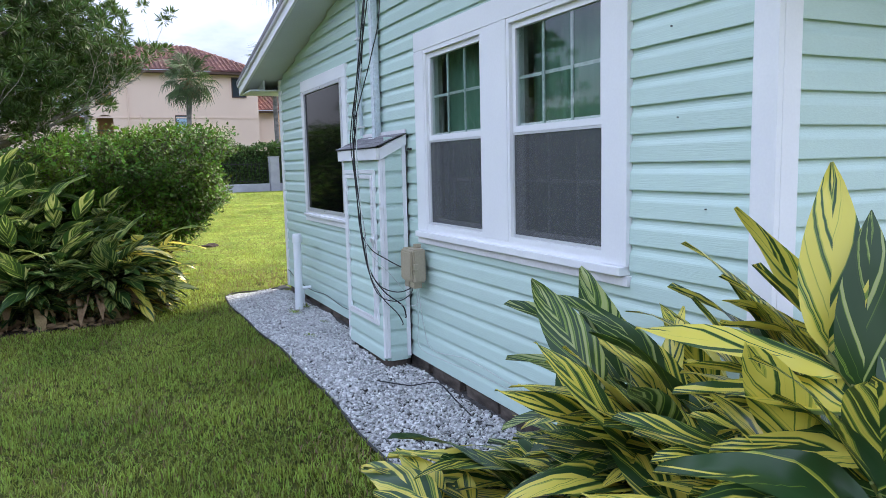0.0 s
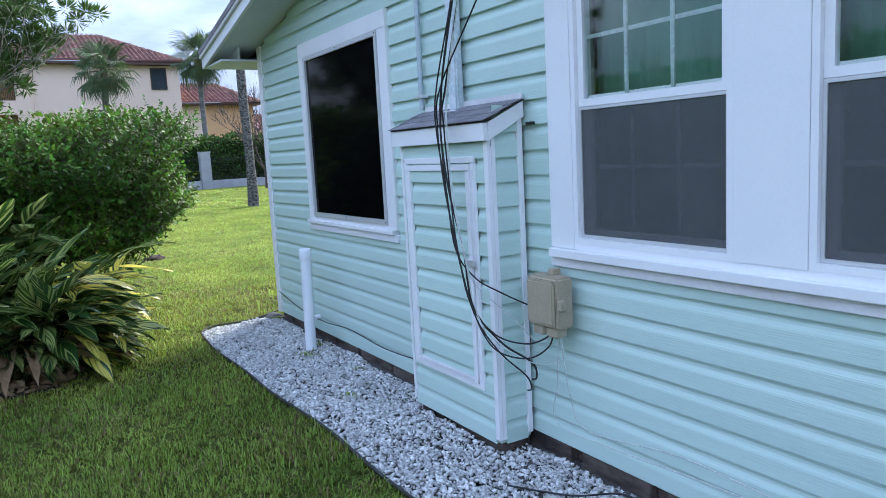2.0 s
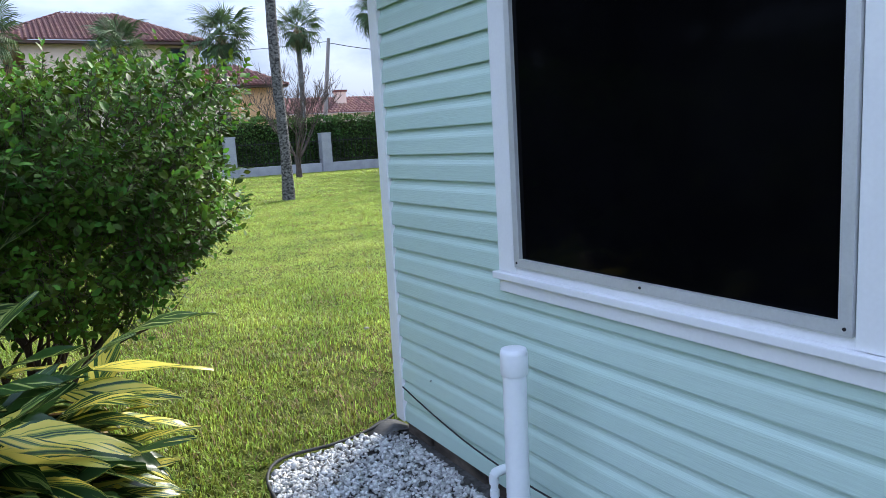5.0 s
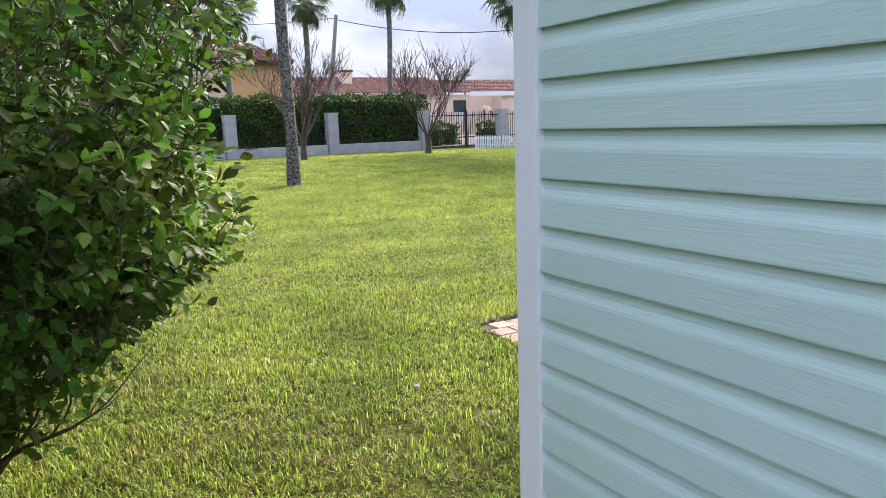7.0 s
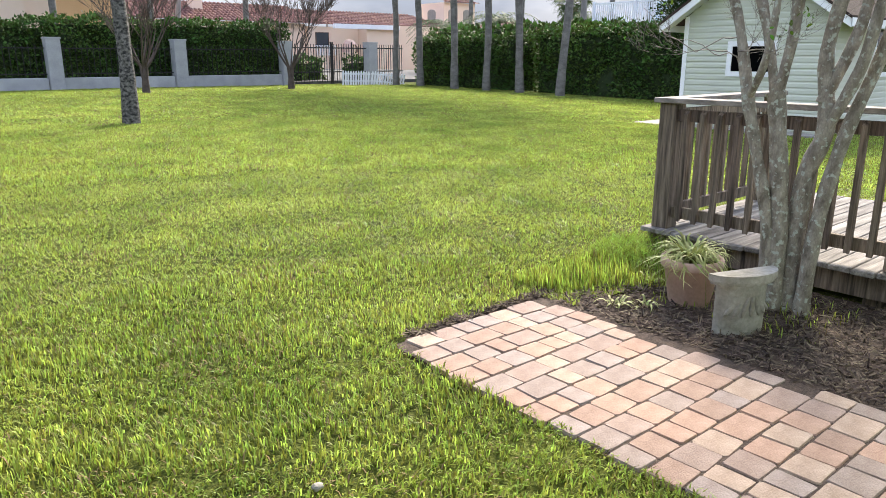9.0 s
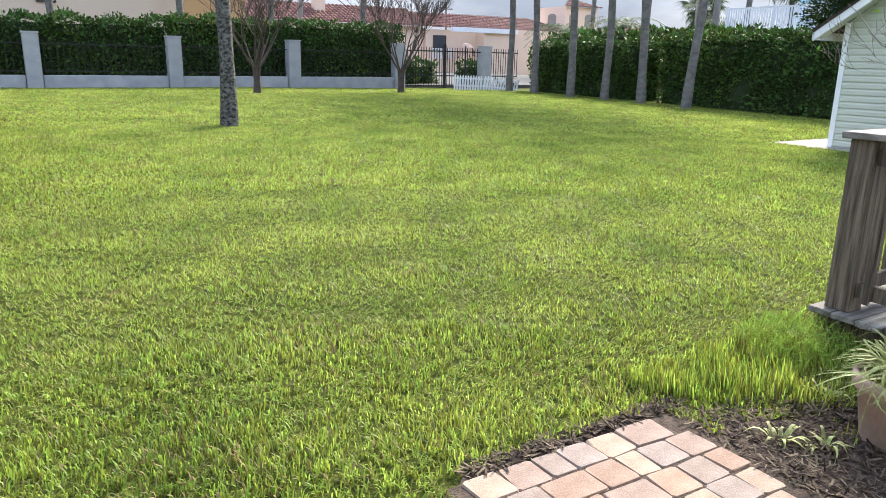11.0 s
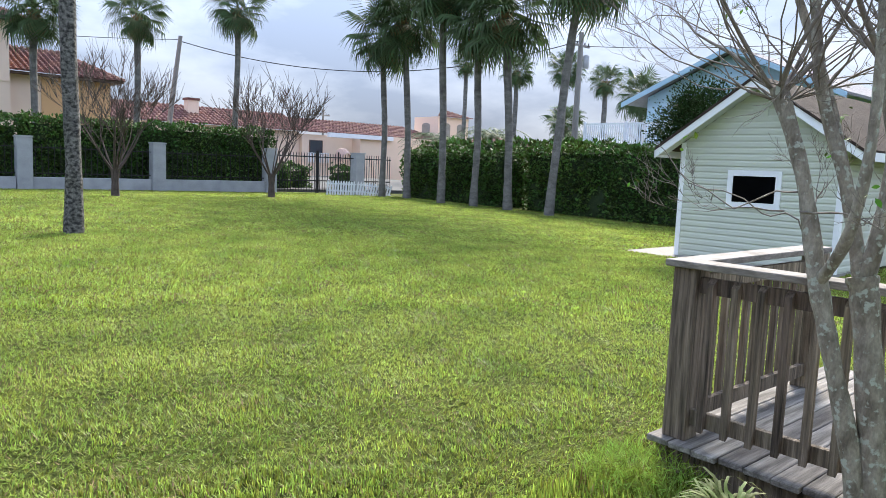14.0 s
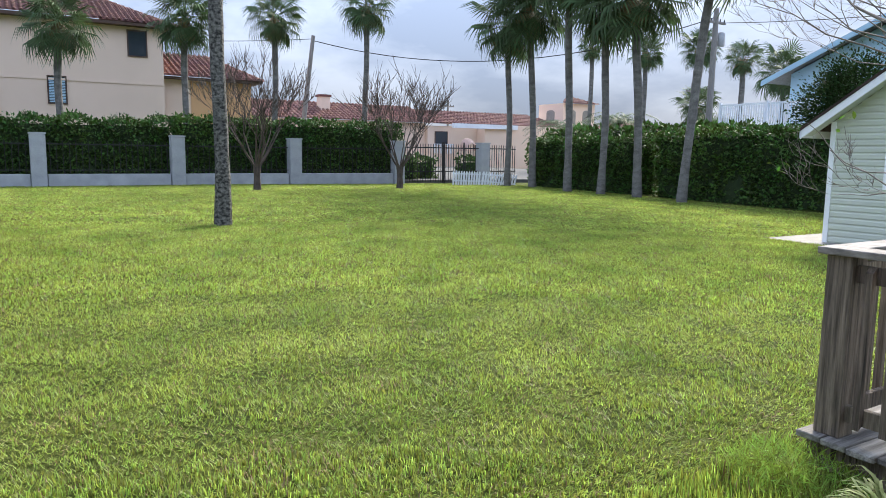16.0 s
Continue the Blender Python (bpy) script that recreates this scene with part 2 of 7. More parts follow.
M["spider"] = material("striped_spider_leaf", (0.16, 0.23, 0.04), (0.62, 0.60, 0.27), 18, 0.6, 0.0, 40, island=0.35, through_light=0.25)
M["pole"] = material("grey_utility_pole", (0.16, 0.15, 0.14), (0.26, 0.25, 0.24), 3, 0.9, 0.3, 40, stretch=(1, 1, 0.1))
M["asphalt"] = material("grey_asphalt", (0.06, 0.06, 0.06), (0.11, 0.108, 0.105), 3, 0.95, 0.3, 60, mix=0.3)
M["slab"] = material("concrete_slab", (0.23, 0.215, 0.19), (0.31, 0.29, 0.265), 3, 0.9, 0.2, 50)
M["room"] = material("dim_room_wall", (0.35, 0.36, 0.33), (0.4, 0.4, 0.37), 2, 0.9, 0.1, 30)


def piece_tints(m, colours):
    """Each piece takes one of several tints."""
    n, l = m.node_tree.nodes, m.node_tree.links
    info, rp, mx = n.new("ShaderNodeObjectInfo"), n.new("ShaderNodeValToRGB"), n.new("ShaderNodeMixRGB")
    rp.color_ramp.interpolation = "CONSTANT"
    e = rp.color_ramp.elements
    e[0].position, e[0].color = 0.0, rgba(colours[0])
    e[1].position, e[1].color = 1.0 / len(colours), rgba(colours[1])
    for k in range(2, len(colours)):
        e.new(k / len(colours)).color = rgba(colours[k])
    mx.blend_type, mx.inputs[0].default_value = "MULTIPLY", 1.0
    l.new(info.outputs["Random"], rp.inputs[0])
    b = n["Principled BSDF"]
    l.new(b.inputs["Base Color"].links[0].from_socket, mx.inputs[1])
    l.new(rp.outputs[0], mx.inputs[2])
    l.new(mx.outputs[0], b.inputs["Base Color"])


piece_tints(M["paver"], ((1.06, 1.03, 1.0), (1.06, 0.95, 0.86), (0.98, 1.03, 1.08), (0.88, 0.90, 0.92), (1.16, 1.12, 1.04), (1.10, 0.93, 0.84)))


def glass_material():
    m = bpy.data.materials.new("window_glass")
    m.use_nodes = True
    b = m.node_tree.nodes["Principled BSDF"]
    b.inputs["Base Color"].default_value = (0.86, 0.95, 0.9, 1)
    b.inputs["Roughness"].default_value, b.inputs["IOR"].default_value = 0.0, 1.5
    b.inputs["Transmission Weight"].default_value = 1.0
    return m


M["glass"] = glass_material()


def screen_material():
    """Fine woven screen: part of the light passes, the rest meets grey strands."""
    m = M["insect"]
    n, l = m.node_tree.nodes, m.node_tree.links
    tr, ms = n.new("ShaderNodeBsdfTransparent"), n.new("ShaderNodeMixShader")
    ms.inputs[0].default_value = 0.55
    l.new(tr.outputs[0], ms.inputs[1])
    l.new(n["Principled BSDF"].outputs[0], ms.inputs[2])
    l.new(ms.outputs[0], n["Material Output"].inputs[0])


screen_material()


def ginger_material(name, lo, hi, yellow, green):
    """Green blades with slanting yellow stripes that leave the midrib; the share of yellow differs from leaf to leaf."""
    m = bpy.data.materials.new(name)
    m.use_nodes = True
    n, l = m.node_tree.nodes, m.node_tree.links
    b = n["Principled BSDF"]
    uv = n.new("ShaderNodeUVMap")
    uv.uv_map = "leaf"
    sep = n.new("ShaderNodeSeparateXYZ")
    l.new(uv.outputs[0], sep.inputs[0])
    ab = n.new("ShaderNodeMath")
    ab.operation = "ABSOLUTE"
    l.new(sep.outputs[0], ab.inputs[0])
    slant = n.new("ShaderNodeMath")
    slant.operation = "MULTIPLY_ADD"
    l.new(ab.outputs[0], slant.inputs[0])
    slant.inputs[1].default_value = -0.42
    l.new(sep.outputs[1], slant.inputs[2])
    info = n.new("ShaderNodeObjectInfo")
    comb = n.new("ShaderNodeCombineXYZ")
    l.new(slant.outputs[0], comb.inputs[0])
    sgn = n.new("ShaderNodeMath")
    sgn.operation = "SIGN"
    l.new(sep.outputs[0], sgn.inputs[0])
    l.new(sgn.outputs[0], comb.inputs[1])
    k = n.new("ShaderNodeMath")
    k.operation = "MULTIPLY"
    k.inputs[1].default_value = 40.0
    l.new(info.outputs["Random"], k.inputs[0])
    l.new(k.outputs[0], comb.inputs[2])
    no = n.new("ShaderNodeTexNoise")
    no.inputs["Scale"].default_value, no.inputs["Detail"].default_value, no.inputs["Roughness"].default_value = 9.0, 3, 0.5
    l.new(comb.outputs[0], no.inputs["Vector"])
    sh = n.new("ShaderNodeMath")
    sh.operation = "MULTIPLY_ADD"
    l.new(info.outputs["Random"], sh.inputs[0])
    sh.inputs[1].default_value = 0.13
    l.new(no.outputs[0], sh.inputs[2])
    ramp = n.new("ShaderNodeValToRGB")
    e = ramp.color_ramp.elements
    e[0].position, e[0].color = lo, rgba(green)
    e[1].position, e[1].color = hi, rgba(yellow)
    mid = ramp.color_ramp.elements.new(lo + (hi - lo) * 0.4)
    mid.color = (0.17, 0.27, 0.04, 1)
    l.new(sh.outputs[0], ramp.inputs[0])
    l.new(ramp.outputs[0], b.inputs["Base Color"])
    b.inputs["Roughness"].default_value = 0.32
    tr, ms = n.new("ShaderNodeBsdfTranslucent"), n.new("ShaderNodeMixShader")
    ms.inputs[0].default_value = 0.3
    l.new(ramp.outputs[0], tr.inputs[0])
    l.new(b.outputs[0], ms.inputs[1])
    l.new(tr.outputs[0], ms.inputs[2])
    l.new(ms.outputs[0], n["Material Output"].inputs[0])
    return m


M["ginger"] = ginger_material("yellow_striped_ginger_leaf", 0.528, 0.60, (0.72, 0.62, 0.11), (0.026, 0.075, 0.024))
M["gingerdark"] = ginger_material("green_ginger_leaf_with_pale_streaks", 0.59, 0.665, (0.36, 0.40, 0.15), (0.022, 0.062, 0.014))
M["gingerstem"] = material("ginger_cane", (0.10, 0.16, 0.03), (0.22, 0.20, 0.07), 5, 0.6, 0.1, 40)
M["deadleaf"] = material("withered_leaf", (0.22, 0.14, 0.07), (0.40, 0.28, 0.15), 6, 0.85, 0.2, 40, vary=0.25)


# ---- mesh helpers ----
rng = np.random.default_rng(7)


def mesh_of(name, verts, faces, mat, smooth=False):
    me = bpy.data.meshes.new(name)
    me.from_pydata([tuple(v) for v in verts], [], faces)
    me.materials.append(mat)
    if smooth:
        me.polygons.foreach_set("use_smooth", [True] * len(me.polygons))
    me.update()
    return me


def big_mesh(name, verts, quads_or_tris, mat, smooth=False):
    """A mesh from arrays: verts (n,3), faces (m,k)."""
    verts, f = np.asarray(verts, np.float32), np.asarray(quads_or_tris, np.int32)
    me = bpy.data.meshes.new(name)
    m, k = f.shape
    me.vertices.add(len(verts))
    me.vertices.foreach_set("co", verts.ravel())
    me.loops.add(m * k)
    me.loops.foreach_set("vertex_index", f.ravel())
    me.polygons.add(m)
    me.polygons.foreach_set("loop_start", np.arange(0, m * k, k, dtype=np.int32))
    if smooth:
        me.polygons.foreach_set("use_smooth", np.ones(m, bool))
    me.materials.append(mat)
    me.update(calc_edges=True)
    return me


def empty(name, at=(0, 0, 0), turn=0.0):
    ob = new(name)
    ob.empty_display_size = 0.1
    ob.matrix_basis = pose(*at, 0, 0, turn)
    return ob


def under(ob, parent):
    ob.parent = parent
    return ob


def put(name, me, parent=None, at=None, label=""):
    ob = new(name, me)
    if at is not None:
        ob.matrix_basis = at
    if parent is not None:
        ob.parent = parent
    if label:
        ob["label"] = label
    return ob


def part(name, bm, mat, parent=None, label="", smooth=False):
    me = bpy.data.meshes.new(name)
    bm.normal_update()
    bm.to_mesh(me)
    bm.free()
    me.materials.append(mat)
    if smooth:
        me.polygons.foreach_set("use_smooth", [True] * len(me.polygons))
    return put(name, me, parent, None, label)


def add_box(bm, x0, x1, y0, y1, z0, z1, m=None):
    vs = [bm.verts.new((m @ Vector(p)) if m else p) for p in
          ((x0, y0, z0), (x1, y0, z0), (x1, y1, z0), (x0, y1, z0), (x0, y0, z1), (x1, y0, z1), (x1, y1, z1), (x0, y1, z1))]
    for f in ((3, 2, 1, 0), (4, 5, 6, 7), (0, 1, 5, 4), (1, 2, 6, 5), (2, 3, 7, 6), (3, 0, 4, 7)):
        bm.faces.new([vs[i] for i in f])
    return vs


def box(name, x0, x1, y0, y1, z0, z1, mat, parent=None, label="", bevel=0.0, m=None):
    bm = bmesh.new()
    add_box(bm, x0, x1, y0, y1, z0, z1, m)
    if bevel:
        bmesh.ops.bevel(bm, geom=bm.edges[:], offset=bevel, segments=2, affect="EDGES", profile=0.5)
    return part(name, bm, mat, parent, label)


def prism(name, poly, axis, a0, a1, mat, parent=None, label=""):
    """A polygon in the plane across `axis` (given as the two other coordinates in order), run from a0 to a1."""
    def at(p, a):
        return {"x": (a, p[0], p[1]), "y": (p[0], a, p[1]), "z": (p[0], p[1], a)}[axis]
    bm = bmesh.new()
    lo, hi = [bm.verts.new(at(p, a0)) for p in poly], [bm.verts.new(at(p, a1)) for p in poly]
    n = len(poly)
    bm.faces.new(lo[::-1])
    bm.faces.new(hi)
    for i in range(n):
        bm.faces.new((lo[i], lo[(i + 1) % n], hi[(i + 1) % n], hi[i]))
    bmesh.ops.recalc_face_normals(bm, faces=bm.faces[:])
    return part(name, bm, mat, parent, label)


def tube_arrays(points, radii, sides=8, cap=True):
    """Vertices and quads of a tube along points with the given radii."""
    pts = [Vector(p) for p in points]
    vs, fs = [], []
    up = Vector((0.31, 0.17, 0.93))
    for i, p in enumerate(pts):
        d = (pts[min(i + 1, len(pts) - 1)] - pts[max(i - 1, 0)])
        d = d.normalized() if d.length > 1e-9 else Vector((0, 0, 1))
        a = d.cross(up)
        if a.length < 0.05:
            a = d.cross(Vector((1, 0, 0)))
        a.normalize()
        b = d.cross(a)
        for k in range(sides):
            t = 2 * math.pi * k / sides
            vs.append(p + (a * math.cos(t) + b * math.sin(t)) * radii[i])
    for i in range(len(pts) - 1):
        for k in range(sides):
            k2 = (k + 1) % sides
            fs.append((i * sides + k, i * sides + k2, (i + 1) * sides + k2, (i + 1) * sides + k))
    return vs, fs


def tube(name, points, radii, mat, parent=None, sides=8, label="", closed=True):
    if not isinstance(radii, (list, tuple)):
        radii = [radii] * len(points)
    vs, fs = tube_arrays(points, radii, sides)
    if closed:
        fs = fs + [tuple(range(sides)), tuple(range(len(vs) - 1, len(vs) - 1 - sides, -1))]
    me = mesh_of(name, vs, fs, mat, True)
    me.set_sharp_from_angle(angle=1.0)
    return put(name, me, parent, None, label)


def spline(points, n=8):
    """Points along a smooth curve through the given ones."""
    p = [Vector(q) for q in points]
    out = []
    for i in range(len(p) - 1):
        a, b, c, d = p[max(i - 1, 0)], p[i], p[i + 1], p[min(i + 2, len(p) - 1)]
        for k in range(n):
            t = k / n
            out.append(0.5 * ((2 * b) + (c - a) * t + (2 * a - 5 * b + 4 * c - d) * t * t + (3 * b - a - 3 * c + d) * t ** 3))
    out.append(p[-1])
    return out


def scatter(tv, tf, places, axes, normals, sizes):
    """Copies of a small template (x across, y along, z off the face) set by place, long axis, face normal and size, in one pair of arrays."""
    tv, tf = np.asarray(tv, float), np.asarray(tf, int)
    d = axes / np.linalg.norm(axes, axis=1, keepdims=True)
    s = np.cross(d, normals)
    s /= np.maximum(np.linalg.norm(s, axis=1, keepdims=True), 1e-6)
    n = np.cross(s, d)
    sizes = np.asarray(sizes).reshape(-1, 1, 1)
    v = tv[None, :, 0:1] * s[:, None, :] + tv[None, :, 1:2] * d[:, None, :] + tv[None, :, 2:3] * n[:, None, :]
    v = v * sizes + places[:, None, :]
    f = tf[None] + (np.arange(len(places)) * len(tv))[:, None, None]
    return v.reshape(-1, 3), f.reshape(-1, tf.shape[1])


def unit(v):
    return v / np.maximum(np.linalg.norm(v, axis=1, keepdims=True), 1e-9)


LEAF_V = [(0, 0, 0), (-0.26, 0.35, 0.06), (0.26, 0.35, 0.06), (-0.22, 0.7, 0.03), (0.22, 0.7, 0.03), (0, 1, -0.08), (0, 0.35, 0), (0, 0.7, -0.02)]
LEAF_F = [(0, 6, 1, 1), (0, 2, 6, 6), (1, 6, 7, 3), (6, 2, 4, 7), (3, 7, 5, 5), (7, 4, 5, 5)]
LEAF_T = [(0, 6, 1), (0, 2, 6), (1, 6, 7), (1, 7, 3), (6, 2, 4), (6, 4, 7), (3, 7, 5), (7, 4, 5)]
SMALL_T = [(0, 2, 1), (1, 2, 3)]
SMALL_V = [(0, 0, 0), (-0.3, 0.5, 0.05), (0.3, 0.5, 0.05), (0, 1, -0.05)]


def ground_z(x, y):
    """The lawn lies level by the house and rises gently towards the far wall."""
    t = np.clip((np.asarray(y, float) - 13.0) / 27.0, 0, 1.05)
    return 0.36 * t * t * (3 - 2 * t) * np.clip(1.25 - np.asarray(x, float) * 0.022, 0.55, 1.0)


# ---- ground ----
def build_ground():
    xs = np.unique(np.concatenate([np.linspace(-900, -40, 12), np.linspace(-40, 60, 81), np.linspace(60, 900, 12)]))
    ys = np.unique(np.concatenate([np.linspace(-900, -30, 12), np.linspace(-30, 60, 91), np.linspace(60, 900, 12)]))
    gx, gy = np.meshgrid(xs, ys)
    gz = ground_z(gx, gy) - 0.012
    v = np.stack([gx, gy, gz], -1).reshape(-1, 3)
    w = len(xs)
    i = (np.arange(len(ys) - 1)[:, None] * w + np.arange(w - 1)[None]).ravel()
    g = put("ground", big_mesh("ground", v, np.stack([i, i + 1, i + 1 + w, i + w], 1), M["lawn"], True))
    tagged(g, "sunlit mown green lawn, level by the house", "lawn", kind="structure")


build_ground()

WX, WALL_S, WALL_N = 2.2, 2.1, 9.76          # west wall plane, south and north corners
EAST = 9.2
COURSE = 0.127
EAVE = 2.76
RISE = 0.19


def rake_z(y):
    mid = (WALL_S + WALL_N) / 2
    return EAVE + RISE * ((WALL_N - WALL_S) / 2 - abs(y - mid))


# openings in the west wall: y0, y1, z0, z1
W1A, W1B, W2 = (4.26, 5.14, 1.16, 2.46), (3.05, 3.96, 1.16, 2.46), (7.096, 8.496, 1.13, 2.49)


def build_house_shell():
    house = empty("house", (0, 0, 0))
    tagged(house, "mint green vinyl-sided cottage with white trim", "house")
    t = 0.12
    bm = bmesh.new()
    x0, x1 = WX + 0.016, WX + 0.016 + t
    ys = sorted({WALL_S + 0.02, WALL_N - 0.02, *W1A[:2], *W1B[:2], *W2[:2]})
    for a, b in zip(ys, ys[1:]):
        hole = next((h for h in (W1A, W1B, W2) if h[0] <= a and b <= h[1]), None)
        if hole:
            add_box(bm, x0, x1, a, b, 0.1, hole[2])
            add_box(bm, x0, x1, a, b, hole[3], 2.75)
        else:
            add_box(bm, x0, x1, a, b, 0.1, 2.75)
    wall_w = part("wall", bm, M["room"], house)
    prism("gable", [(WALL_S + 0.02, 2.75), (WALL_N - 0.02, 2.75), ((WALL_S + WALL_N) / 2, rake_z((WALL_S + WALL_N) / 2))], "x", x0, x1, M["siding"], house)
    wall_s = box("wall", x1, EAST, WALL_S + 0.016, WALL_S + 0.016 + t, 0.1, 2.75, M["room"], house)
    box("wall", x1, EAST, WALL_N - 0.016 - t, WALL_N - 0.016, 0.1, 2.75, M["siding"], house)
    box("wall", EAST, EAST + t, WALL_S, WALL_N, 0.1, 2.75, M["siding"], house)
    box("floor_slab", x1, EAST, WALL_S + 0.14, WALL_N - 0.14, 0.25, 0.35, M["deckwood"], house)
    box("ceiling", x1, EAST, WALL_S + 0.14, WALL_N - 0.14, 2.6, 2.7, M["room"], house)
    box("foundation", WX + 0.06, EAST, WALL_S + 0.06, WALL_N - 0.06, -0.2, 0.1, M["foundation"], house, "damp dark foundation below the siding")
    # roof: two slopes with an overhang, white rake boards and a pale soffit
    mid, top = (WALL_S + WALL_N) / 2, rake_z((WALL_S + WALL_N) / 2)
    ox, oy = 1.80, 0.62
    lowz = EAVE - RISE * oy
    for s, yend in ((1, WALL_N + oy), (-1, WALL_S - oy)):
        n = "roof_slope"
        prism(n, [(mid, top + 0.16), (yend, lowz + 0.16), (yend, lowz + 0.11), (mid, top + 0.11)], "x", ox - 0.03, EAST + 0.3, M["shingle"], house)
        prism("soffit", [(mid, top + 0.03), (yend, lowz + 0.03), (yend, lowz), (mid, top)], "x", ox + 0.03, WX + 0.02, M["soffit"], house, "pale sloping soffit board")
        prism("rake_board", [(mid, top + 0.14), (yend, lowz + 0.14), (yend, lowz - 0.02), (mid, top - 0.02)], "x", ox, ox + 0.03, M["white"], house, "white rake board")
        prism("rake_shadow_strip", [(mid, top + 0.11), (yend, lowz + 0.11), (yend, lowz + 0.08), (mid, top + 0.08)], "x", ox - 0.025, ox, M["alum"], house)
        ya, yb = (WALL_N, yend) if s > 0 else (yend, WALL_S)
        box("eave_soffit", ox + 0.03, EAST + 0.3, ya, yb, lowz - 0.02, lowz, M["soffit"], house)
        box("eave_fascia", ox, EAST + 0.3, yend - 0.015 if s > 0 else yend - 0.015, yend + 0.015, lowz - 0.02, lowz + 0.14, M["white"], house)
        prism("eave_return", [(ya, lowz), (yb, lowz), (WALL_N if s > 0 else WALL_S, EAVE)], "x", ox + 0.2, ox + 0.22, M["soffit"], house)
    # corner boards
    for y0, y1 in ((WALL_S - 0.012, WALL_S + 0.10), (WALL_N - 0.086, WALL_N + 0.012)):
        box("corner_board", WX - 0.012, WX + 0.016, y0, y1, 0.07, EAVE, M["white"], house, "white corner board", 0.003)
    box("corner_board", WX + 0.017, WX + 0.11, WALL_S - 0.012, WALL_S + 0.015, 0.07, EAVE, M["white"], house, "white corner board", 0.003)
    box("corner_board", WX + 0.017, WX + 0.11, WALL_N - 0.015, WALL_N + 0.012, 0.07, EAVE, M["white"], house, "white corner board", 0.003)
    return house, wall_w, wall_s


house, wall_west, wall_south = build_house_shell()


def frame_box(bm, x0, x1, y0, y1, z0, z1, w):
    """Four bars round an opening in a wall that runs along y."""
    add_box(bm, x0, x1, y0, y1, z0, z0 + w)
    add_box(bm, x0, x1, y0, y1, z1 - w, z1)
    add_box(bm, x0, x1, y0, y0 + w, z0 + w, z1 - w)
    add_box(bm, x0, x1, y1 - w, y1, z0 + w, z1 - w)


def build_sash_window(h):
    """A double-hung window with grilles, an insect screen over the lower half and a curtain behind."""
    y0, y1, z0, z1 = h
    w = empty("window", (0, 0, 0))
    w.parent = house
    w["label"] = "white double-hung window with grilles and a screened lower sash"
    bm = bmesh.new()
    frame_box(bm, WX - 0.018, WX + 0.09, y0, y1, z0, z1, 0.028)
    part("window_frame", bm, M["white"], w)
    zm = 1.835
    bm = bmesh.new()
    frame_box(bm, WX + 0.004, WX + 0.035, y0 + 0.029, y1 - 0.029, zm - 0.03, z1 - 0.029, 0.035)
    part("upper_sash", bm, M["white"], w)
    bm = bmesh.new()
    frame_box(bm, WX + 0.037, WX + 0.068, y0 + 0.029, y1 - 0.029, z0 + 0.029, zm + 0.02, 0.04)
    part("lower_sash", bm, M["white"], w)
    ya, yb = y0 + 0.06, y1 - 0.06
    g = box("upper_pane", WX + 0.017, WX + 0.021, ya, yb, zm, z1 - 0.06, M["glass"], w)
    g.visible_shadow = False
    g = box("lower_pane", WX + 0.050, WX + 0.054, ya, yb, z0 + 0.065, zm - 0.01, M["glass"], w)
    g.visible_shadow = False
    for za, zb, xx in ((zm + 0.005, z1 - 0.064, WX + 0.024), (z0 + 0.07, zm - 0.02, WX + 0.057)):
        for k in (1, 2):
            yy = ya + (yb - ya) * k / 3
            box("muntin", xx, xx + 0.008, yy - 0.009, yy + 0.009, za, zb, M["muntin"], w)
        zz = (za + zb) / 2
        box("muntin", xx + 0.009, xx + 0.015, ya, yb, zz - 0.009, zz + 0.009, M["muntin"], w)
    bm = bmesh.new()
    frame_box(bm, WX + 0.000, WX + 0.012, y0 + 0.03, y1 - 0.03, z0 + 0.03, zm - 0.032, 0.014)
    part("screen_frame", bm, M["alum"], w)
    box("insect_screen", WX + 0.0055, WX + 0.0065, y0 + 0.044, y1 - 0.044, z0 + 0.044, zm - 0.046, M["insect"], w, "grey insect screen")
    # curtain with shallow folds
    n = 40
    vs, fs = [], []
    for k in range(n + 1):
        yy = y0 - 0.05 + (y1 - y0 + 0.1) * k / n
        xx = WX + 0.19 + 0.012 * math.sin(k * 1.15) + 0.005 * math.sin(k * 2.7)
        vs += [(xx, yy, z0 - 0.1), (xx, yy, z1 + 0.05)]
    fs = [(2 * k, 2 * k + 2, 2 * k + 3, 2 * k + 1) for k in range(n)]
    put("curtain", mesh_of("curtain", vs, fs, M["curtain"], True), w, None, "green curtain behind the glass")


build_sash_window(W1A)
build_sash_window(W1B)


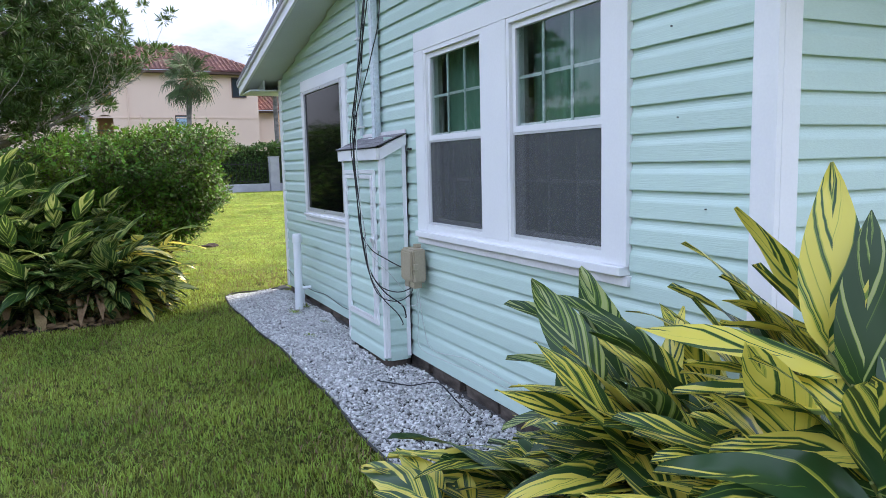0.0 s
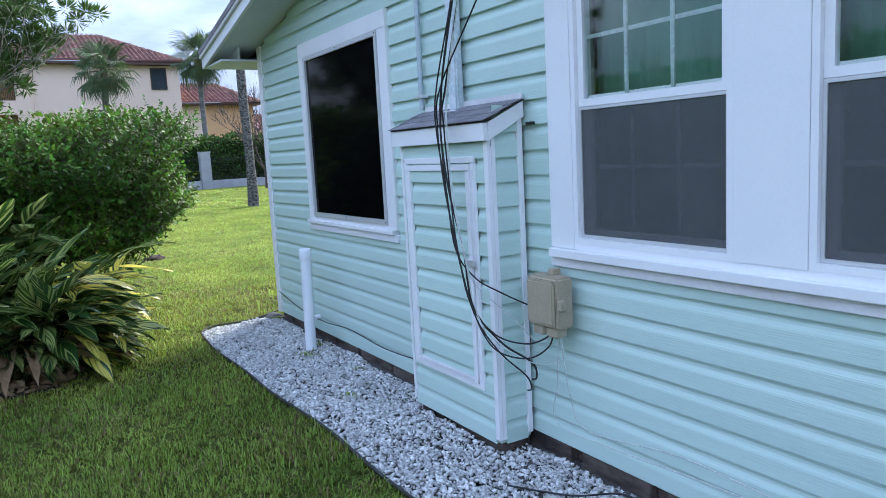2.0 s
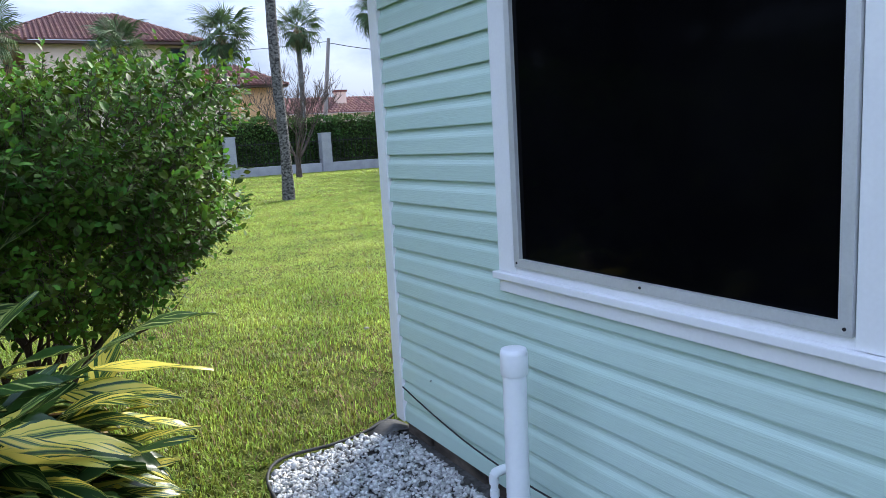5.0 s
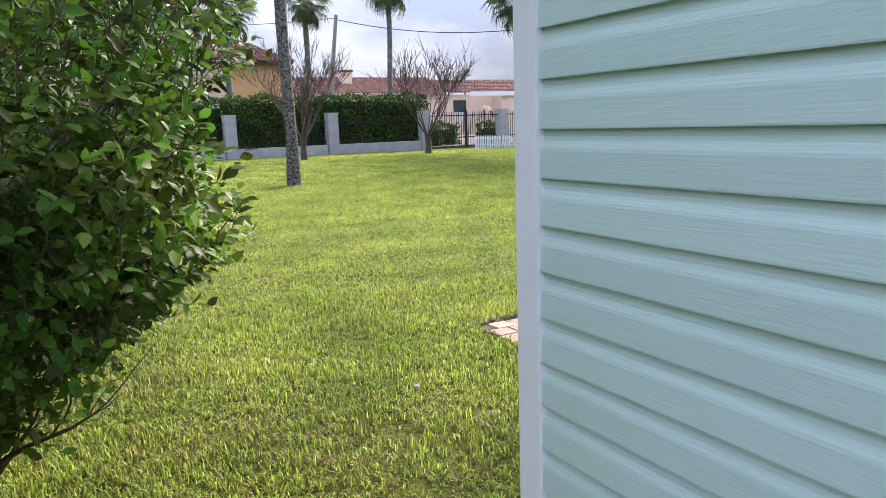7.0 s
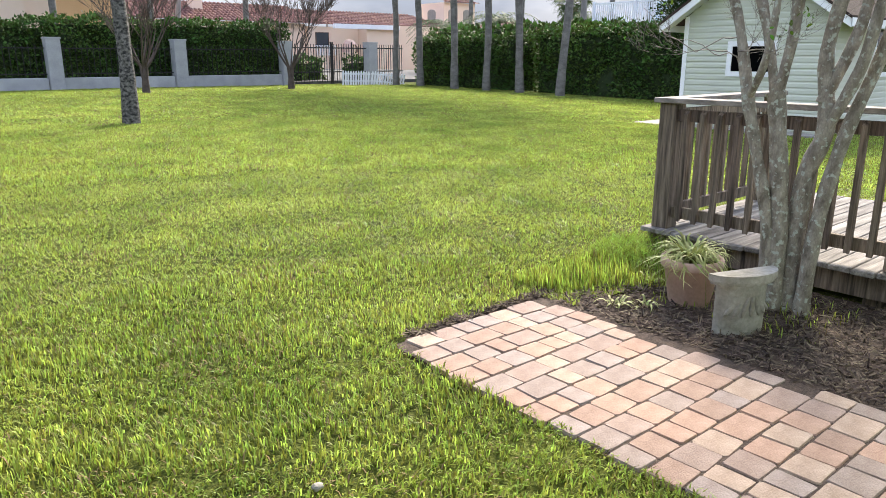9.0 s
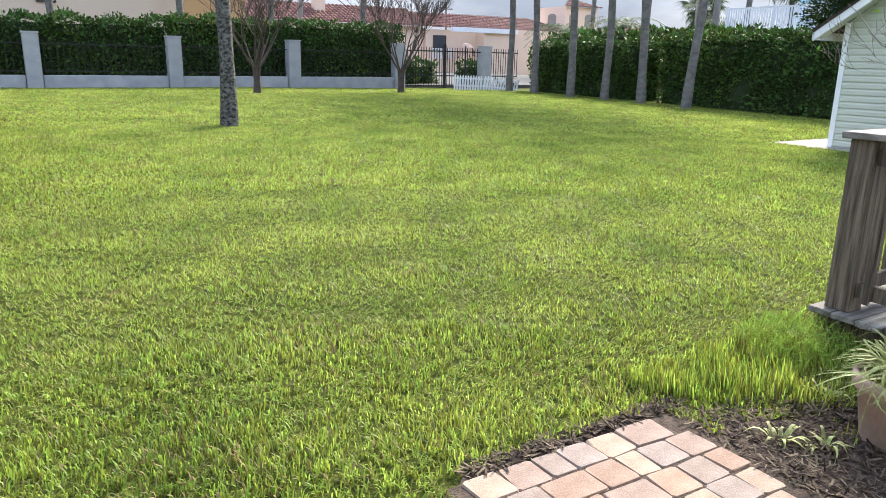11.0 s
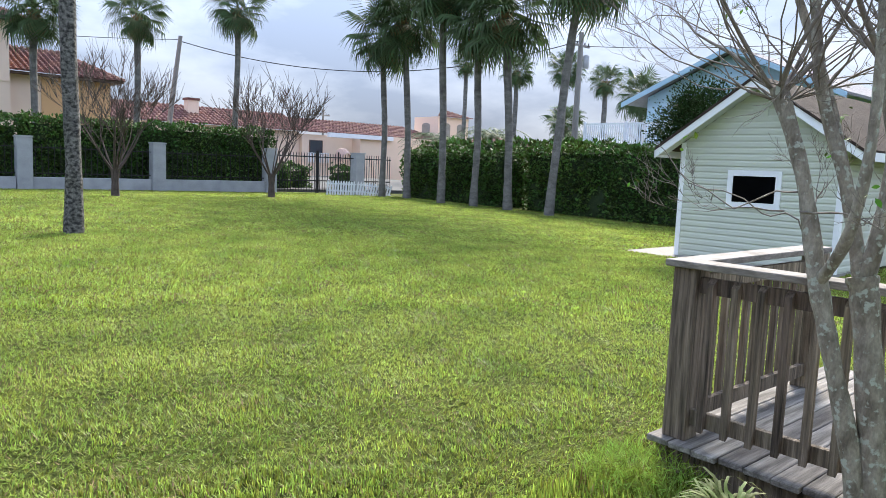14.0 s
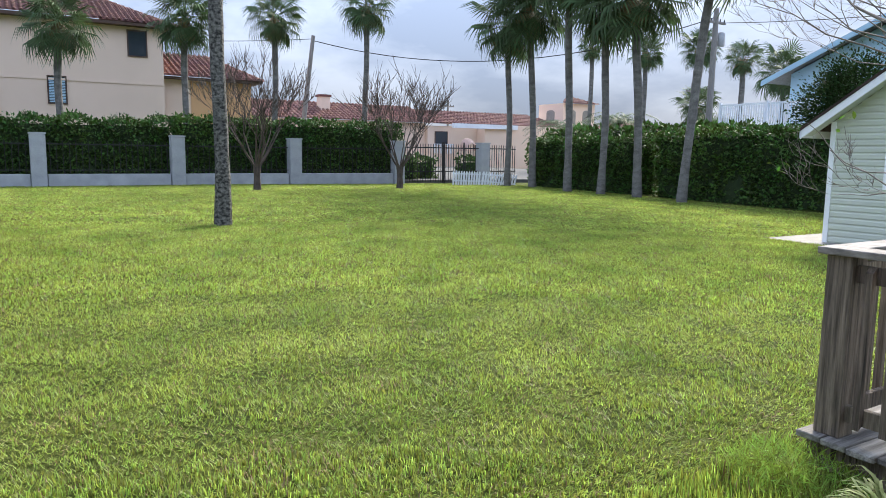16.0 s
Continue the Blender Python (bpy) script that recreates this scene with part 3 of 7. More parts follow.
def build_casings():
    trim = empty("window_casing")
    trim.parent = house
    trim["label"] = "wide white flat window casing with a sill"
    ax, bx = WX - 0.022, WX + 0.014
    # double window
    box("head_casing", ax, bx, 2.89, 5.31, 2.462, 2.60, M["white"], trim, bevel=0.003)
    box("jamb_casing", ax, bx, 5.142, 5.31, 1.13, 2.461, M["white"], trim, bevel=0.003)
    box("jamb_casing", ax, bx, 2.89, 3.048, 1.13, 2.461, M["white"], trim, bevel=0.003)
    box("mullion", ax, bx, 3.962, 4.258, 1.16, 2.461, M["white"], trim, bevel=0.003)
    box("sill", ax - 0.03, bx, 2.90, 5.30, 1.085, 1.128, M["white"], trim, bevel=0.004)
    box("apron", ax, bx, 2.885, 5.315, 1.035, 1.083, M["whitedirty"], trim, "weathered apron board", bevel=0.003)
    box("sill_riser", ax + 0.004, bx, 3.049, 5.141, 1.1285, 1.1595, M["white"], trim)
    box("sill_riser", ax + 0.004, bx, 7.095, 8.497, 1.0985, 1.1315, M["white"], trim)
    # large screened window
    box("head_casing", ax, bx, 6.968, 8.618, 2.492, 2.61, M["white"], trim, bevel=0.003)
    box("jamb_casing", ax, bx, 6.968, 7.094, 1.10, 2.491, M["white"], trim, bevel=0.003)
    box("jamb_casing", ax, bx, 8.498, 8.618, 1.10, 2.491, M["white"], trim, bevel=0.003)
    box("sill", ax - 0.022, bx, 7.0, 8.64, 1.068, 1.098, M["white"], trim, bevel=0.004)
    box("apron", ax, bx, 6.968, 8.618, 1.012, 1.066, M["white"], trim, bevel=0.003)


build_casings()


def build_screened_window():
    y0, y1, z0, z1 = W2
    w = empty("window")
    w.parent = house
    w["label"] = "large fixed window behind a black solar screen"
    bm = bmesh.new()
    frame_box(bm, WX - 0.03, WX + 0.03, y0 + 0.002, y1 - 0.002, z0 + 0.002, z1 - 0.002, 0.035)
    part("screen_frame", bm, M["alum"], w, "aluminium screen frame")
    box("solar_screen", WX - 0.012, WX + 0.02, y0 + 0.036, y1 - 0.036, z0 + 0.036, z1 - 0.036, M["screen"], w, "black solar screen")
    for yy in (y0 + 0.02, (y0 + y1) / 2, y1 - 0.02):
        for zz in (z0 + 0.02, z1 - 0.02):
            put("screw", mesh_of("screw", *disc((WX - 0.0325, yy, zz), 0.005), M["iron"]), w)


def disc(c, r, n=8):
    vs = [(c[0], c[1] + r * math.cos(2 * math.pi * k / n), c[2] + r * math.sin(2 * math.pi * k / n)) for k in range(n)]
    vs += [(c[0] + 0.004, v[1], v[2]) for v in vs]
    return vs, [tuple(range(n))[::-1]] + [(k, (k + 1) % n, n + (k + 1) % n, n + k) for k in range(n)]


build_screened_window()

# ---- meter closet against the wall ----
BX, BY0, BY1 = 1.96, 5.52, 6.43


def build_closet():
    c = empty("meter_closet", (0, 0, 0))
    tagged(c, "small mint siding closet with a shingled lean-to roof", "closet")
    bm = bmesh.new()
    add_box(bm, BX + 0.018, WX - 0.021, BY0 + 0.018, BY1 - 0.018, 0.065, 1.70)
    body = part("body", bm, M["siding"], c)
    box("base_rail", BX + 0.03, WX - 0.021, BY0 + 0.03, BY1 - 0.03, 0.0, 0.064, M["foundation"], c, "rotted base timber")
    for y0, y1 in ((BY0 - 0.004, BY0 + 0.032), (BY1 - 0.022, BY1 + 0.004)):
        box("corner_trim", BX - 0.006, BX + 0.017, y0, y1, 0.09, 1.685, M["white"], c, "white corner trim", 0.002)
    box("corner_trim", BX + 0.018, BX + 0.042, BY0 - 0.006, BY0 + 0.017, 0.09, 1.685, M["white"], c, "white corner trim", 0.002)
    box("corner_trim", WX - 0.055, WX - 0.022, BY0 - 0.006, BY0 + 0.017, 0.09, 1.80, M["white"], c, "white corner trim", 0.002)
    box("front_fascia", BX - 0.035, BX - 0.008, BY0 - 0.02, BY1 + 0.05, 1.675, 1.765, M["white"], c, "white fascia board", 0.002)
    for y0, y1 in ((BY0 - 0.022, BY0 - 0.006), (BY1 + 0.034, BY1 + 0.05)):
        prism("side_fascia", [(BX - 0.007, 1.675), (WX - 0.021, 1.79), (WX - 0.021, 1.872), (BX - 0.007, 1.765)], "y", y0, y1, M["white"], c, "white slanting fascia")
    # shingle courses, butts overlapping
    for k in range(3):
        a, b = k / 3, min((k + 1.25) / 3, 1.0)
        xa, xb = BX - 0.05 + a * 0.245, BX - 0.05 + b * 0.245
        za, zb = 1.769 + a * 0.107 + 0.006, 1.769 + b * 0.107
        yy = BY0 - 0.04
        j = 0
        while yy < BY1 + 0.06:
            wd = 0.17 + 0.05 * ((j * 7 + k * 3) % 4) / 3
            y2 = min(yy + wd, BY1 + 0.065)
            prism("shingle", [(xa, za), (xb, zb), (xb, zb + 0.004), (xa, za + 0.004)], "y", yy, y2 - 0.004, M["shingle"], c)
            yy, j = y2, j + 1
    prism("roof_deck", [(BX - 0.04, 1.766), (WX - 0.022, 1.872), (WX - 0.022, 1.878), (BX - 0.04, 1.772)], "y", BY0 - 0.03, BY1 + 0.055, M["iron"], c)
    box("flashing", WX - 0.03, WX - 0.021, BY0 - 0.02, BY1 + 0.04, 1.879, 1.91, M["whitedirty"], c, "white flashing strip")
    # door
    d = empty("door")
    d.parent = c
    d["label"] = "siding-clad access door in a white frame"
    y0, y1, z0, z1 = 5.635, 6.375, 0.34, 1.60
    for nm, (a, b, e, f) in {"head": (y0, y1, z1 - 0.032, z1), "foot": (y0 + 0.033, y1 - 0.033, z0, z0 + 0.03)}.items():
        box("frame_" + nm, BX - 0.016, BX + 0.003, a, b, e, f, M["white"], d, bevel=0.002)
    for a, b in ((y0, y0 + 0.032), (y1 - 0.032, y1)):
        box("frame_jamb", BX - 0.016, BX + 0.003, a, b, z0, z1 - 0.033, M["white"], d, bevel=0.002)
    iy0, iy1, iz0, iz1 = y0 + 0.037, y1 - 0.037, z0 + 0.034, z1 - 0.040
    box("door_stile", BX - 0.024, BX - 0.004, iy0, iy0 + 0.034, iz0, iz1 - 0.034, M["white"], d, bevel=0.002)
    box("door_stile", BX - 0.024, BX - 0.004, iy1 - 0.034, iy1, iz0, iz1 - 0.034, M["white"], d, bevel=0.002)
    box("door_rail", BX - 0.024, BX - 0.004, iy0, iy1, iz1 - 0.033, iz1, M["white"], d, bevel=0.002)
    box("door_rail", BX - 0.024, BX - 0.004, iy0 + 0.035, iy1 - 0.035, iz0, iz0 + 0.022, M["whitedirty"], d, bevel=0.002)
    box("latch", BX - 0.040, BX - 0.0245, y0 + 0.005, y0 + 0.075, 1.02, 1.055, M["alum"], d, "rusty hasp latch", 0.003)
    return c, body


closet, closet_body = build_closet()


# ---- far wall: pillars, kerb wall, iron fence, hedge ----
COL_Y = 40.0
COLS = [-5.3, -0.6, 4.1, 8.8, 13.5, 18.4, 23.1]


def build_far_wall():
    fw = empty("boundary_wall", (9, COL_Y, 0))
    tagged(fw, "long low grey concrete boundary wall", "wall", kind="structure")
    z0 = 0.2
    xs = [-14.7, -10.0] + COLS
    for a, b in zip(xs, xs[1:]):
        if a > 18:
            continue
        bm = bmesh.new()
        add_box(bm, a + 0.27 - 9, b - 0.27 - 9, -0.1, 0.1, z0, 0.80)
        bmesh.ops.bevel(bm, geom=bm.edges[:], offset=0.015, segments=1, affect="EDGES")
        part("wall_panel", bm, M["concrete"], fw)
    for i, x in enumerate(xs):
        p = empty("pillar", (x, COL_Y, 0.2), 0.0)
        tagged(p, "square grey concrete boundary pillar with a sloped cap", "pillar", "boundary pillars")
        bm = bmesh.new()
        add_box(bm, -0.25, 0.25, -0.25, 0.25, 0, 2.0)
        bmesh.ops.bevel(bm, geom=bm.edges[:], offset=0.02, segments=2, affect="EDGES")
        part("shaft", bm, M["concrete"], p)
        bm = bmesh.new()
        add_box(bm, -0.27, 0.27, -0.27, 0.27, 2.0, 2.06)
        part("cap", bm, M["concrete"], p)


build_far_wall()


def leaf_shell(name, rx, ry, rz, count, size, mat, parent, box_power=3.0, lump=0.12, seed=1, label="", small=False, depth=0.18, cut_low=None):
    """Leaves over a lumpy rounded-box surface; each leaf points outward and a little up, with gaps and stray sprays."""
    r = np.random.default_rng(seed)
    u = unit(r.normal(size=(count, 3)))
    k = (np.abs(u[:, 0]) ** box_power + np.abs(u[:, 1]) ** box_power + np.abs(u[:, 2]) ** box_power) ** (-1 / box_power)
    p = u * k[:, None]
    ph = r.uniform(0, 6.28, (5, 3))
    fr = r.uniform(2.0, 6.5, (5, 3))
    bumpy = sum(np.sin(p[:, 0] * fr[i, 0] + ph[i, 0]) * np.sin(p[:, 1] * fr[i, 1] + ph[i, 1]) * np.sin(p[:, 2] * fr[i, 2] + ph[i, 2]) for i in range(5))
    s = 1 + lump * bumpy * 0.5 - depth * r.random(count) ** 2 + 0.05 * r.normal(size=count)
    p = p * s[:, None] * np.array([rx, ry, rz])
    if cut_low is not None:
        p = p[p[:, 2] > cut_low]
        u = unit(p)
    n = len(p)
    out = unit(p / np.array([rx, ry, rz]) ** 1.2)
    d = unit(out + r.normal(size=(n, 3)) * 0.75 + np.array([0, 0, 0.15]))
    nn = unit(out * 0.6 + np.array([0, 0, 0.8]) + r.normal(size=(n, 3)) * 0.45)
    tv, tf = (SMALL_V, SMALL_T) if small else (LEAF_V, LEAF_T)
    v, f = scatter(tv, tf, p, d, nn, size * r.uniform(0.6, 1.3, n))
    return put(name, big_mesh(name, v, f, mat, True), parent, None, label)


def blob(name, rx, ry, rz, mat, parent, at=(0, 0, 0), seed=3):
    bm = bmesh.new()
    bmesh.ops.create_icosphere(bm, subdivisions=3, radius=1.0)
    for v in bm.verts:
        n = noise.noise(v.co * 2.2 + Vector((seed, seed, 0)))
        k = (abs(v.co.x) ** 3 + abs(v.co.y) ** 3 + abs(v.co.z) ** 3) ** (-1 / 3)
        v.co = Vector((v.co.x * rx, v.co.y * ry, v.co.z * rz)) * k * (1 + 0.14 * n) + Vector(at)
    return part(name, bm, mat, parent)


def build_hedge(name, x, y, z, lx, ly, h, count, size, label, seed):
    """A clipped hedge: solid core painted as inner shade, leaves all over its faces."""
    hd = empty(name, (x, y, z))
    tagged(hd, label, "hedge")
    bm = bmesh.new()
    nx = max(2, int(max(lx, ly) / 0.8))
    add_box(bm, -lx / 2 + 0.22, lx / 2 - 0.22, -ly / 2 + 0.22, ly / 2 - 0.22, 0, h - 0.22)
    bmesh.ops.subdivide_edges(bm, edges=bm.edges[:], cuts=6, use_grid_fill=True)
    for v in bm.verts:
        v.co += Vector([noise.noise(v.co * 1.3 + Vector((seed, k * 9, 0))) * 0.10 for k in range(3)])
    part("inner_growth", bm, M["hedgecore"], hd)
    r = np.random.default_rng(seed)
    faces = [((lx, h), 0), ((lx, h), 1), ((ly, h), 2), ((ly, h), 3), ((lx, ly), 4)]
    areas = np.array([a * b for (a, b), _ in faces])
    pick = r.choice(5, count, p=areas / areas.sum())
    a, b, q = r.uniform(-0.5, 0.5, count), r.random(count), r.uniform(0, 0.16, count)
    p, o = np.zeros((count, 3)), np.zeros((count, 3))
    for k, (ax, sg) in enumerate((("y", -1), ("y", 1), ("x", -1), ("x", 1), ("z", 1))):
        m = pick == k
        if ax == "y":
            p[m] = np.stack([a[m] * lx, sg * (ly / 2 - q[m]), b[m] * h], 1)
            o[m] = (0, sg, 0)
        elif ax == "x":
            p[m] = np.stack([sg * (lx / 2 - q[m]), a[m] * ly, b[m] * h], 1)
            o[m] = (sg, 0, 0)
        else:
            p[m] = np.stack([a[m] * lx, (b[m] - 0.5) * ly, h - q[m]], 1)
            o[m] = (0, 0, 1)
    swell = 0.13 * np.sin(p[:, 0] * 1.7 + seed) * np.sin(p[:, 1] * 1.9 + 1) + 0.10 * np.sin(p[:, 0] * 4.1 + p[:, 2] * 3.0) + 0.06 * np.sin(p[:, 1] * 5.3 + p[:, 2] * 2.2)
    p += o * swell[:, None] + (r.random(count) < 0.04)[:, None] * np.array([0, 0, 0.14]) * (p[:, 2:3] > h - 0.3)
    d = unit(o + r.normal(size=(count, 3)) * 0.8 + np.array([0, 0, 0.2]))
    nn = unit(o * 0.7 + np.array([0, 0, 0.6]) + r.normal(size=(count, 3)) * 0.5)
    v, f = scatter(SMALL_V, SMALL_T, p, d, nn, size * r.uniform(0.6, 1.4, count))
    put("foliage", big_mesh("foliage", v, f, M["leafhedge"], True), hd, None, "dense dark green leaves")
    return hd


for i, (xa, xb, hh) in enumerate(((-16, -1.2, 2.55), (-1.2, 8.9, 2.6), (8.9, 18.9, 2.78))):
    build_hedge("hedge", (xa + xb) / 2, 41.3, 0.2, xb - xa, 1.5, hh, 24000, 0.125, "tall clipped dark hedge behind the boundary wall", 11 + i)
build_hedge("hedge", 25.2, 34.7, 0.1, 1.7, 6.6, 2.35, 17000, 0.125, "tall clipped hedge behind a row of palms", 21)
build_hedge("hedge", 25.4, 25.0, 0.1, 1.8, 11.0, 2.55, 26000, 0.125, "tall clipped hedge with gaps near its foot", 22)
build_hedge("hedge", -9.5, 12.0, 0.0, 2.0, 34.0, 3.2, 14000, 0.2, "tall green hedge along the neighbouring side", 23)


# ---- palms ----
def fan_frond(r, length=1.0, seg=22, droop=0.5):
    """One fan leaf with its stalk: stalk along +y, blade of narrow pleated segments, tips drooping. Triangles."""
    vs, fs = [], []
    w = 0.018
    st = [(0, 0, 0), (0, 0.35, 0.04), (0, 0.75, 0.02)]
    for i, (x, y, z) in enumerate(st):
        vs += [(x - w, y, z), (x + w, y, z), (x, y, z - w)]
    for i in range(2):
        for a, b in ((0, 1), (1, 2), (2, 0)):
            fs += [(i * 3 + a, i * 3 + b, i * 3 + 3 + b), (i * 3 + a, i * 3 + 3 + b, i * 3 + 3 + a)]
    for k in range(seg):
        t = (k / (seg - 1) - 0.5) * 2
        ang = t * 2.0
        L = length * (0.95 - 0.25 * abs(t)) * r.uniform(0.9, 1.08)
        dx, dy = math.sin(ang), math.cos(ang)
        px, py = -dy, dx
        hw = 0.025 * L
        base = (0, 0.75 - 0.12 * abs(t), 0.02)
        z1 = 0.06 - 0.22 * abs(t) ** 1.5
        z2 = z1 - droop * r.uniform(0.35, 0.75) * L
        m = (base[0] + dx * L * 0.55, base[1] + dy * L * 0.55, base[2] + z1 * L)
        e = (base[0] + dx * L * 0.92, base[1] + dy * L * 0.92, base[2] + z2)
        i = len(vs)
        vs += [base, (m[0] + px * hw, m[1] + py * hw, m[2]), (m[0] - px * hw, m[1] - py * hw, m[2] + 0.02), e]
        fs += [(i, i + 1, i + 2), (i + 1, i + 3, i + 2)]
    return np.array(vs), np.array(fs)


def crown_mesh(seed, n=34, size=1.25, dead=False):
    r = np.random.default_rng(seed)
    V, F, o = [], [], 0
    for k in range(n):
        t = k / (n - 1)
        el = radians(82 - 146 * t ** 0.85) if not dead else radians(-48 - 30 * r.random())
        az = k * 2.39996 + r.uniform(-0.3, 0.3)
        v, f = fan_frond(r, 1.0, 28, 0.35 + 0.5 * t)
        s = size * r.uniform(0.85, 1.1) * (0.75 if t < 0.12 else 1) * (0.6 if dead else 1)
        m = (Euler((el, 0, az)).to_matrix() @ Euler((0, r.uniform(-0.5, 0.5), 0)).to_matrix())
        v = (v * s) @ np.array(m).T + np.array([0, 0, 0.12 + 0.25 * (1 - t)])
        V.append(v)
        F.append(f + o)
        o += len(v)
    return big_mesh("dead_skirt" if dead else "crown", np.concatenate(V), np.concatenate(F), M["deadfrond" if dead else "palmleaf"])


CROWNS = [crown_mesh(30 + k, 34 + 4 * k, 1.2 + 0.1 * k) for k in range(3)]
DEAD = [crown_mesh(50 + k, 13, 1.3, True) for k in range(2)]


def build_palm(x, y, h, r0, label, lean=(0, 0), k=0, size=1.0, group="", boot=True, bark="palmbark"):
    z = float(ground_z(x, y)) - 0.05
    p = empty("palm_tree", (x, y, z))
    tagged(p, label, "palm tree", group)
    n = 26
    pts, rad = [], []
    rr = random.Random(int(x * 100 + y))
    for i in range(n):
        t = i / (n - 1)
        pts.append((lean[0] * t ** 1.3 + 0.03 * math.sin(t * 9 + x), lean[1] * t ** 1.3 + 0.03 * math.cos(t * 7 + y), h * t))
        rad.append(r0 * (1.18 - 0.3 * min(t * 6, 1) + (0.12 if t > 0.93 else 0)) * (1 + rr.uniform(-0.04, 0.04)))
    tube("trunk", pts, rad, M[bark], p, 14, "ringed grey trunk")
    top = pts[-1]
    if boot:
        vs, fs = [], []
        for i in range(46):
            a, t = i * 2.39996, i / 46
            rb = r0 * 0.95
            c = Vector((top[0] + math.cos(a) * rb, top[1] + math.sin(a) * rb, top[2] - 0.75 + 0.8 * t))
            o = Vector((math.cos(a), math.sin(a), 0))
            s = Vector((-math.sin(a), math.cos(a), 0))
            q = len(vs)
            vs += [c - s * 0.06, c + s * 0.06, c + o * 0.16 + Vector((0, 0, 0.26)) - s * 0.03, c + o * 0.16 + Vector((0, 0, 0.26)) + s * 0.03, c + o * 0.06 + Vector((0, 0, 0.05))]
            fs += [(q, q + 1, q + 3, q + 2), (q, q + 2, q + 4), (q + 1, q + 4, q + 3)]
        put("boot_sheath", mesh_of("boot_sheath", vs, fs, M["deadfrond"]), p, None, "brown split leaf bases")
    put("crown", CROWNS[k % 3], p, pose(*top, 0, 0, (x * 77) % 360) @ Matrix.Scale(size, 4), "fan-leaf crown")
    put("dead_skirt", DEAD[k % 2], p, pose(top[0], top[1], top[2] - 0.15, 0, 0, (y * 55) % 360) @ Matrix.Scale(size, 4), "dry hanging fronds")
    return p


build_palm(6.87, 25.95, 8.6, 0.165, "lone cabbage palm with a lichened trunk on the lawn", k=1, bark="palmbarkdark")
ROW = [(22.9, 37.6, 7.1, 0.15, (-0.1, 0.1)), (23.4, 36.4, 7.8, 0.16, (-0.25, 0.25)), (22.9, 33.5, 8.8, 0.165, (-0.15, 0.15)),
       (23.2, 31.8, 7.2, 0.16, (-0.05, 0.05)), (23.3, 30.0, 7.3, 0.17, (-0.3, 0.3)), (23.0, 27.7, 8.5, 0.165, (0.5, -0.5))]
for i, (x, y, h, r0, ln) in enumerate(ROW):
    build_palm(x, y, h, r0, "tall cabbage palm in a row before the hedge", ln, i, 1.18, "row of palms")
BEHIND = [(-0.3, 46.0, 7.2), (5.2, 46.0, 6.5), (10.5, 46.5, 7.3), (15.0, 47.0, 7.9), (20.3, 47.5, 9.2)]
for i, (x, y, h) in enumerate(BEHIND):
    build_palm(x, y, h, 0.17, "cabbage palm rising behind the far hedge", (0.1, 0), i, 0.95, "palms behind the hedge")


# ---- big stucco house behind the hedge ----
def arch_poly(x0, x1, z0, z1, n=10):
    """Outline of an opening with a flat-arched head."""
    w, r = x1 - x0, 0.32
    pts = [(x0, z0), (x1, z0), (x1, z1 - r)]
    for k in range(1, n):
        a = math.pi * k / n
        pts.append(((x0 + x1) / 2 + math.cos(a) * w / 2, z1 - r + math.sin(a) * r))
    return pts + [(x0, z1 - r)]


def tiled_slope(name, a, b, c, d, parent, pitch=0.30, rows=0.42):
    """Barrel tiles on the sloping face a-b (eave) to d-c (ridge): one half-round tile after another up each line."""
    a, b, c, d = (Vector(p) for p in (a, b, c, d))
    n = max(2, int((b - a).length / pitch))
    up_n = (b - a).cross(d - a).normalized()
    if up_n.z < 0:
        up_n.negate()
    side = (b - a).normalized()
    V, F = [], []
    def line_at(u):
        return a.lerp(b, u), d.lerp(c, u)
    slope = max(((d - a).length, (c - b).length))
    base_up = (d.lerp(c, 0.5) - a.lerp(b, 0.5))
    upv = (base_up - side * base_up.dot(side)).normalized()
    seg = 4
    e0 = a
    width = (b - a).length
    # where the hips cut each line
    def top_len(s):
        best = 0.0
        steps = 60
        H = upv.dot(d - a)
        sd, sc = (d - a).dot(side), (c - a).dot(side)
        if s < sd:
            return H * s / max(sd, 1e-6)
        if s > sc:
            return H * (width - s) / max(width - sc, 1e-6)
        return H
    for i in range(n):
        s = (i + 0.5) * width / n
        L = top_len(s)
        m = int(L / rows)
        for j in range(m + 1):
            l0, l1 = j * rows, min((j + 1) * rows + 0.06, L)
            if l1 - l0 < 0.1:
                continue
            q = len(V)
            for (l, r, lift) in ((l0, pitch * 0.40, 0.045), (l1, pitch * 0.32, 0.012)):
                for k in range(seg + 1):
                    t = math.pi * k / seg
                    V.append(e0 + side * (s + math.cos(t) * r) + upv * l + up_n * (math.sin(t) * r * 0.8 + lift))
            for k in range(seg):
                F.append((q + k, q + k + 1, q + seg + 1 + k + 1, q + seg + 1 + k))
    o = put(name, big_mesh(name, np.array([tuple(v) for v in V]), np.array(F), M["tile"]), parent, None, "red barrel roof tiles")
    o["kind"] = "stuff"
    bm = bmesh.new()
    bm.faces.new([bm.verts.new(p) for p in (a, b, c, d)])
    part("roof_deck", bm, M["tile"], parent)


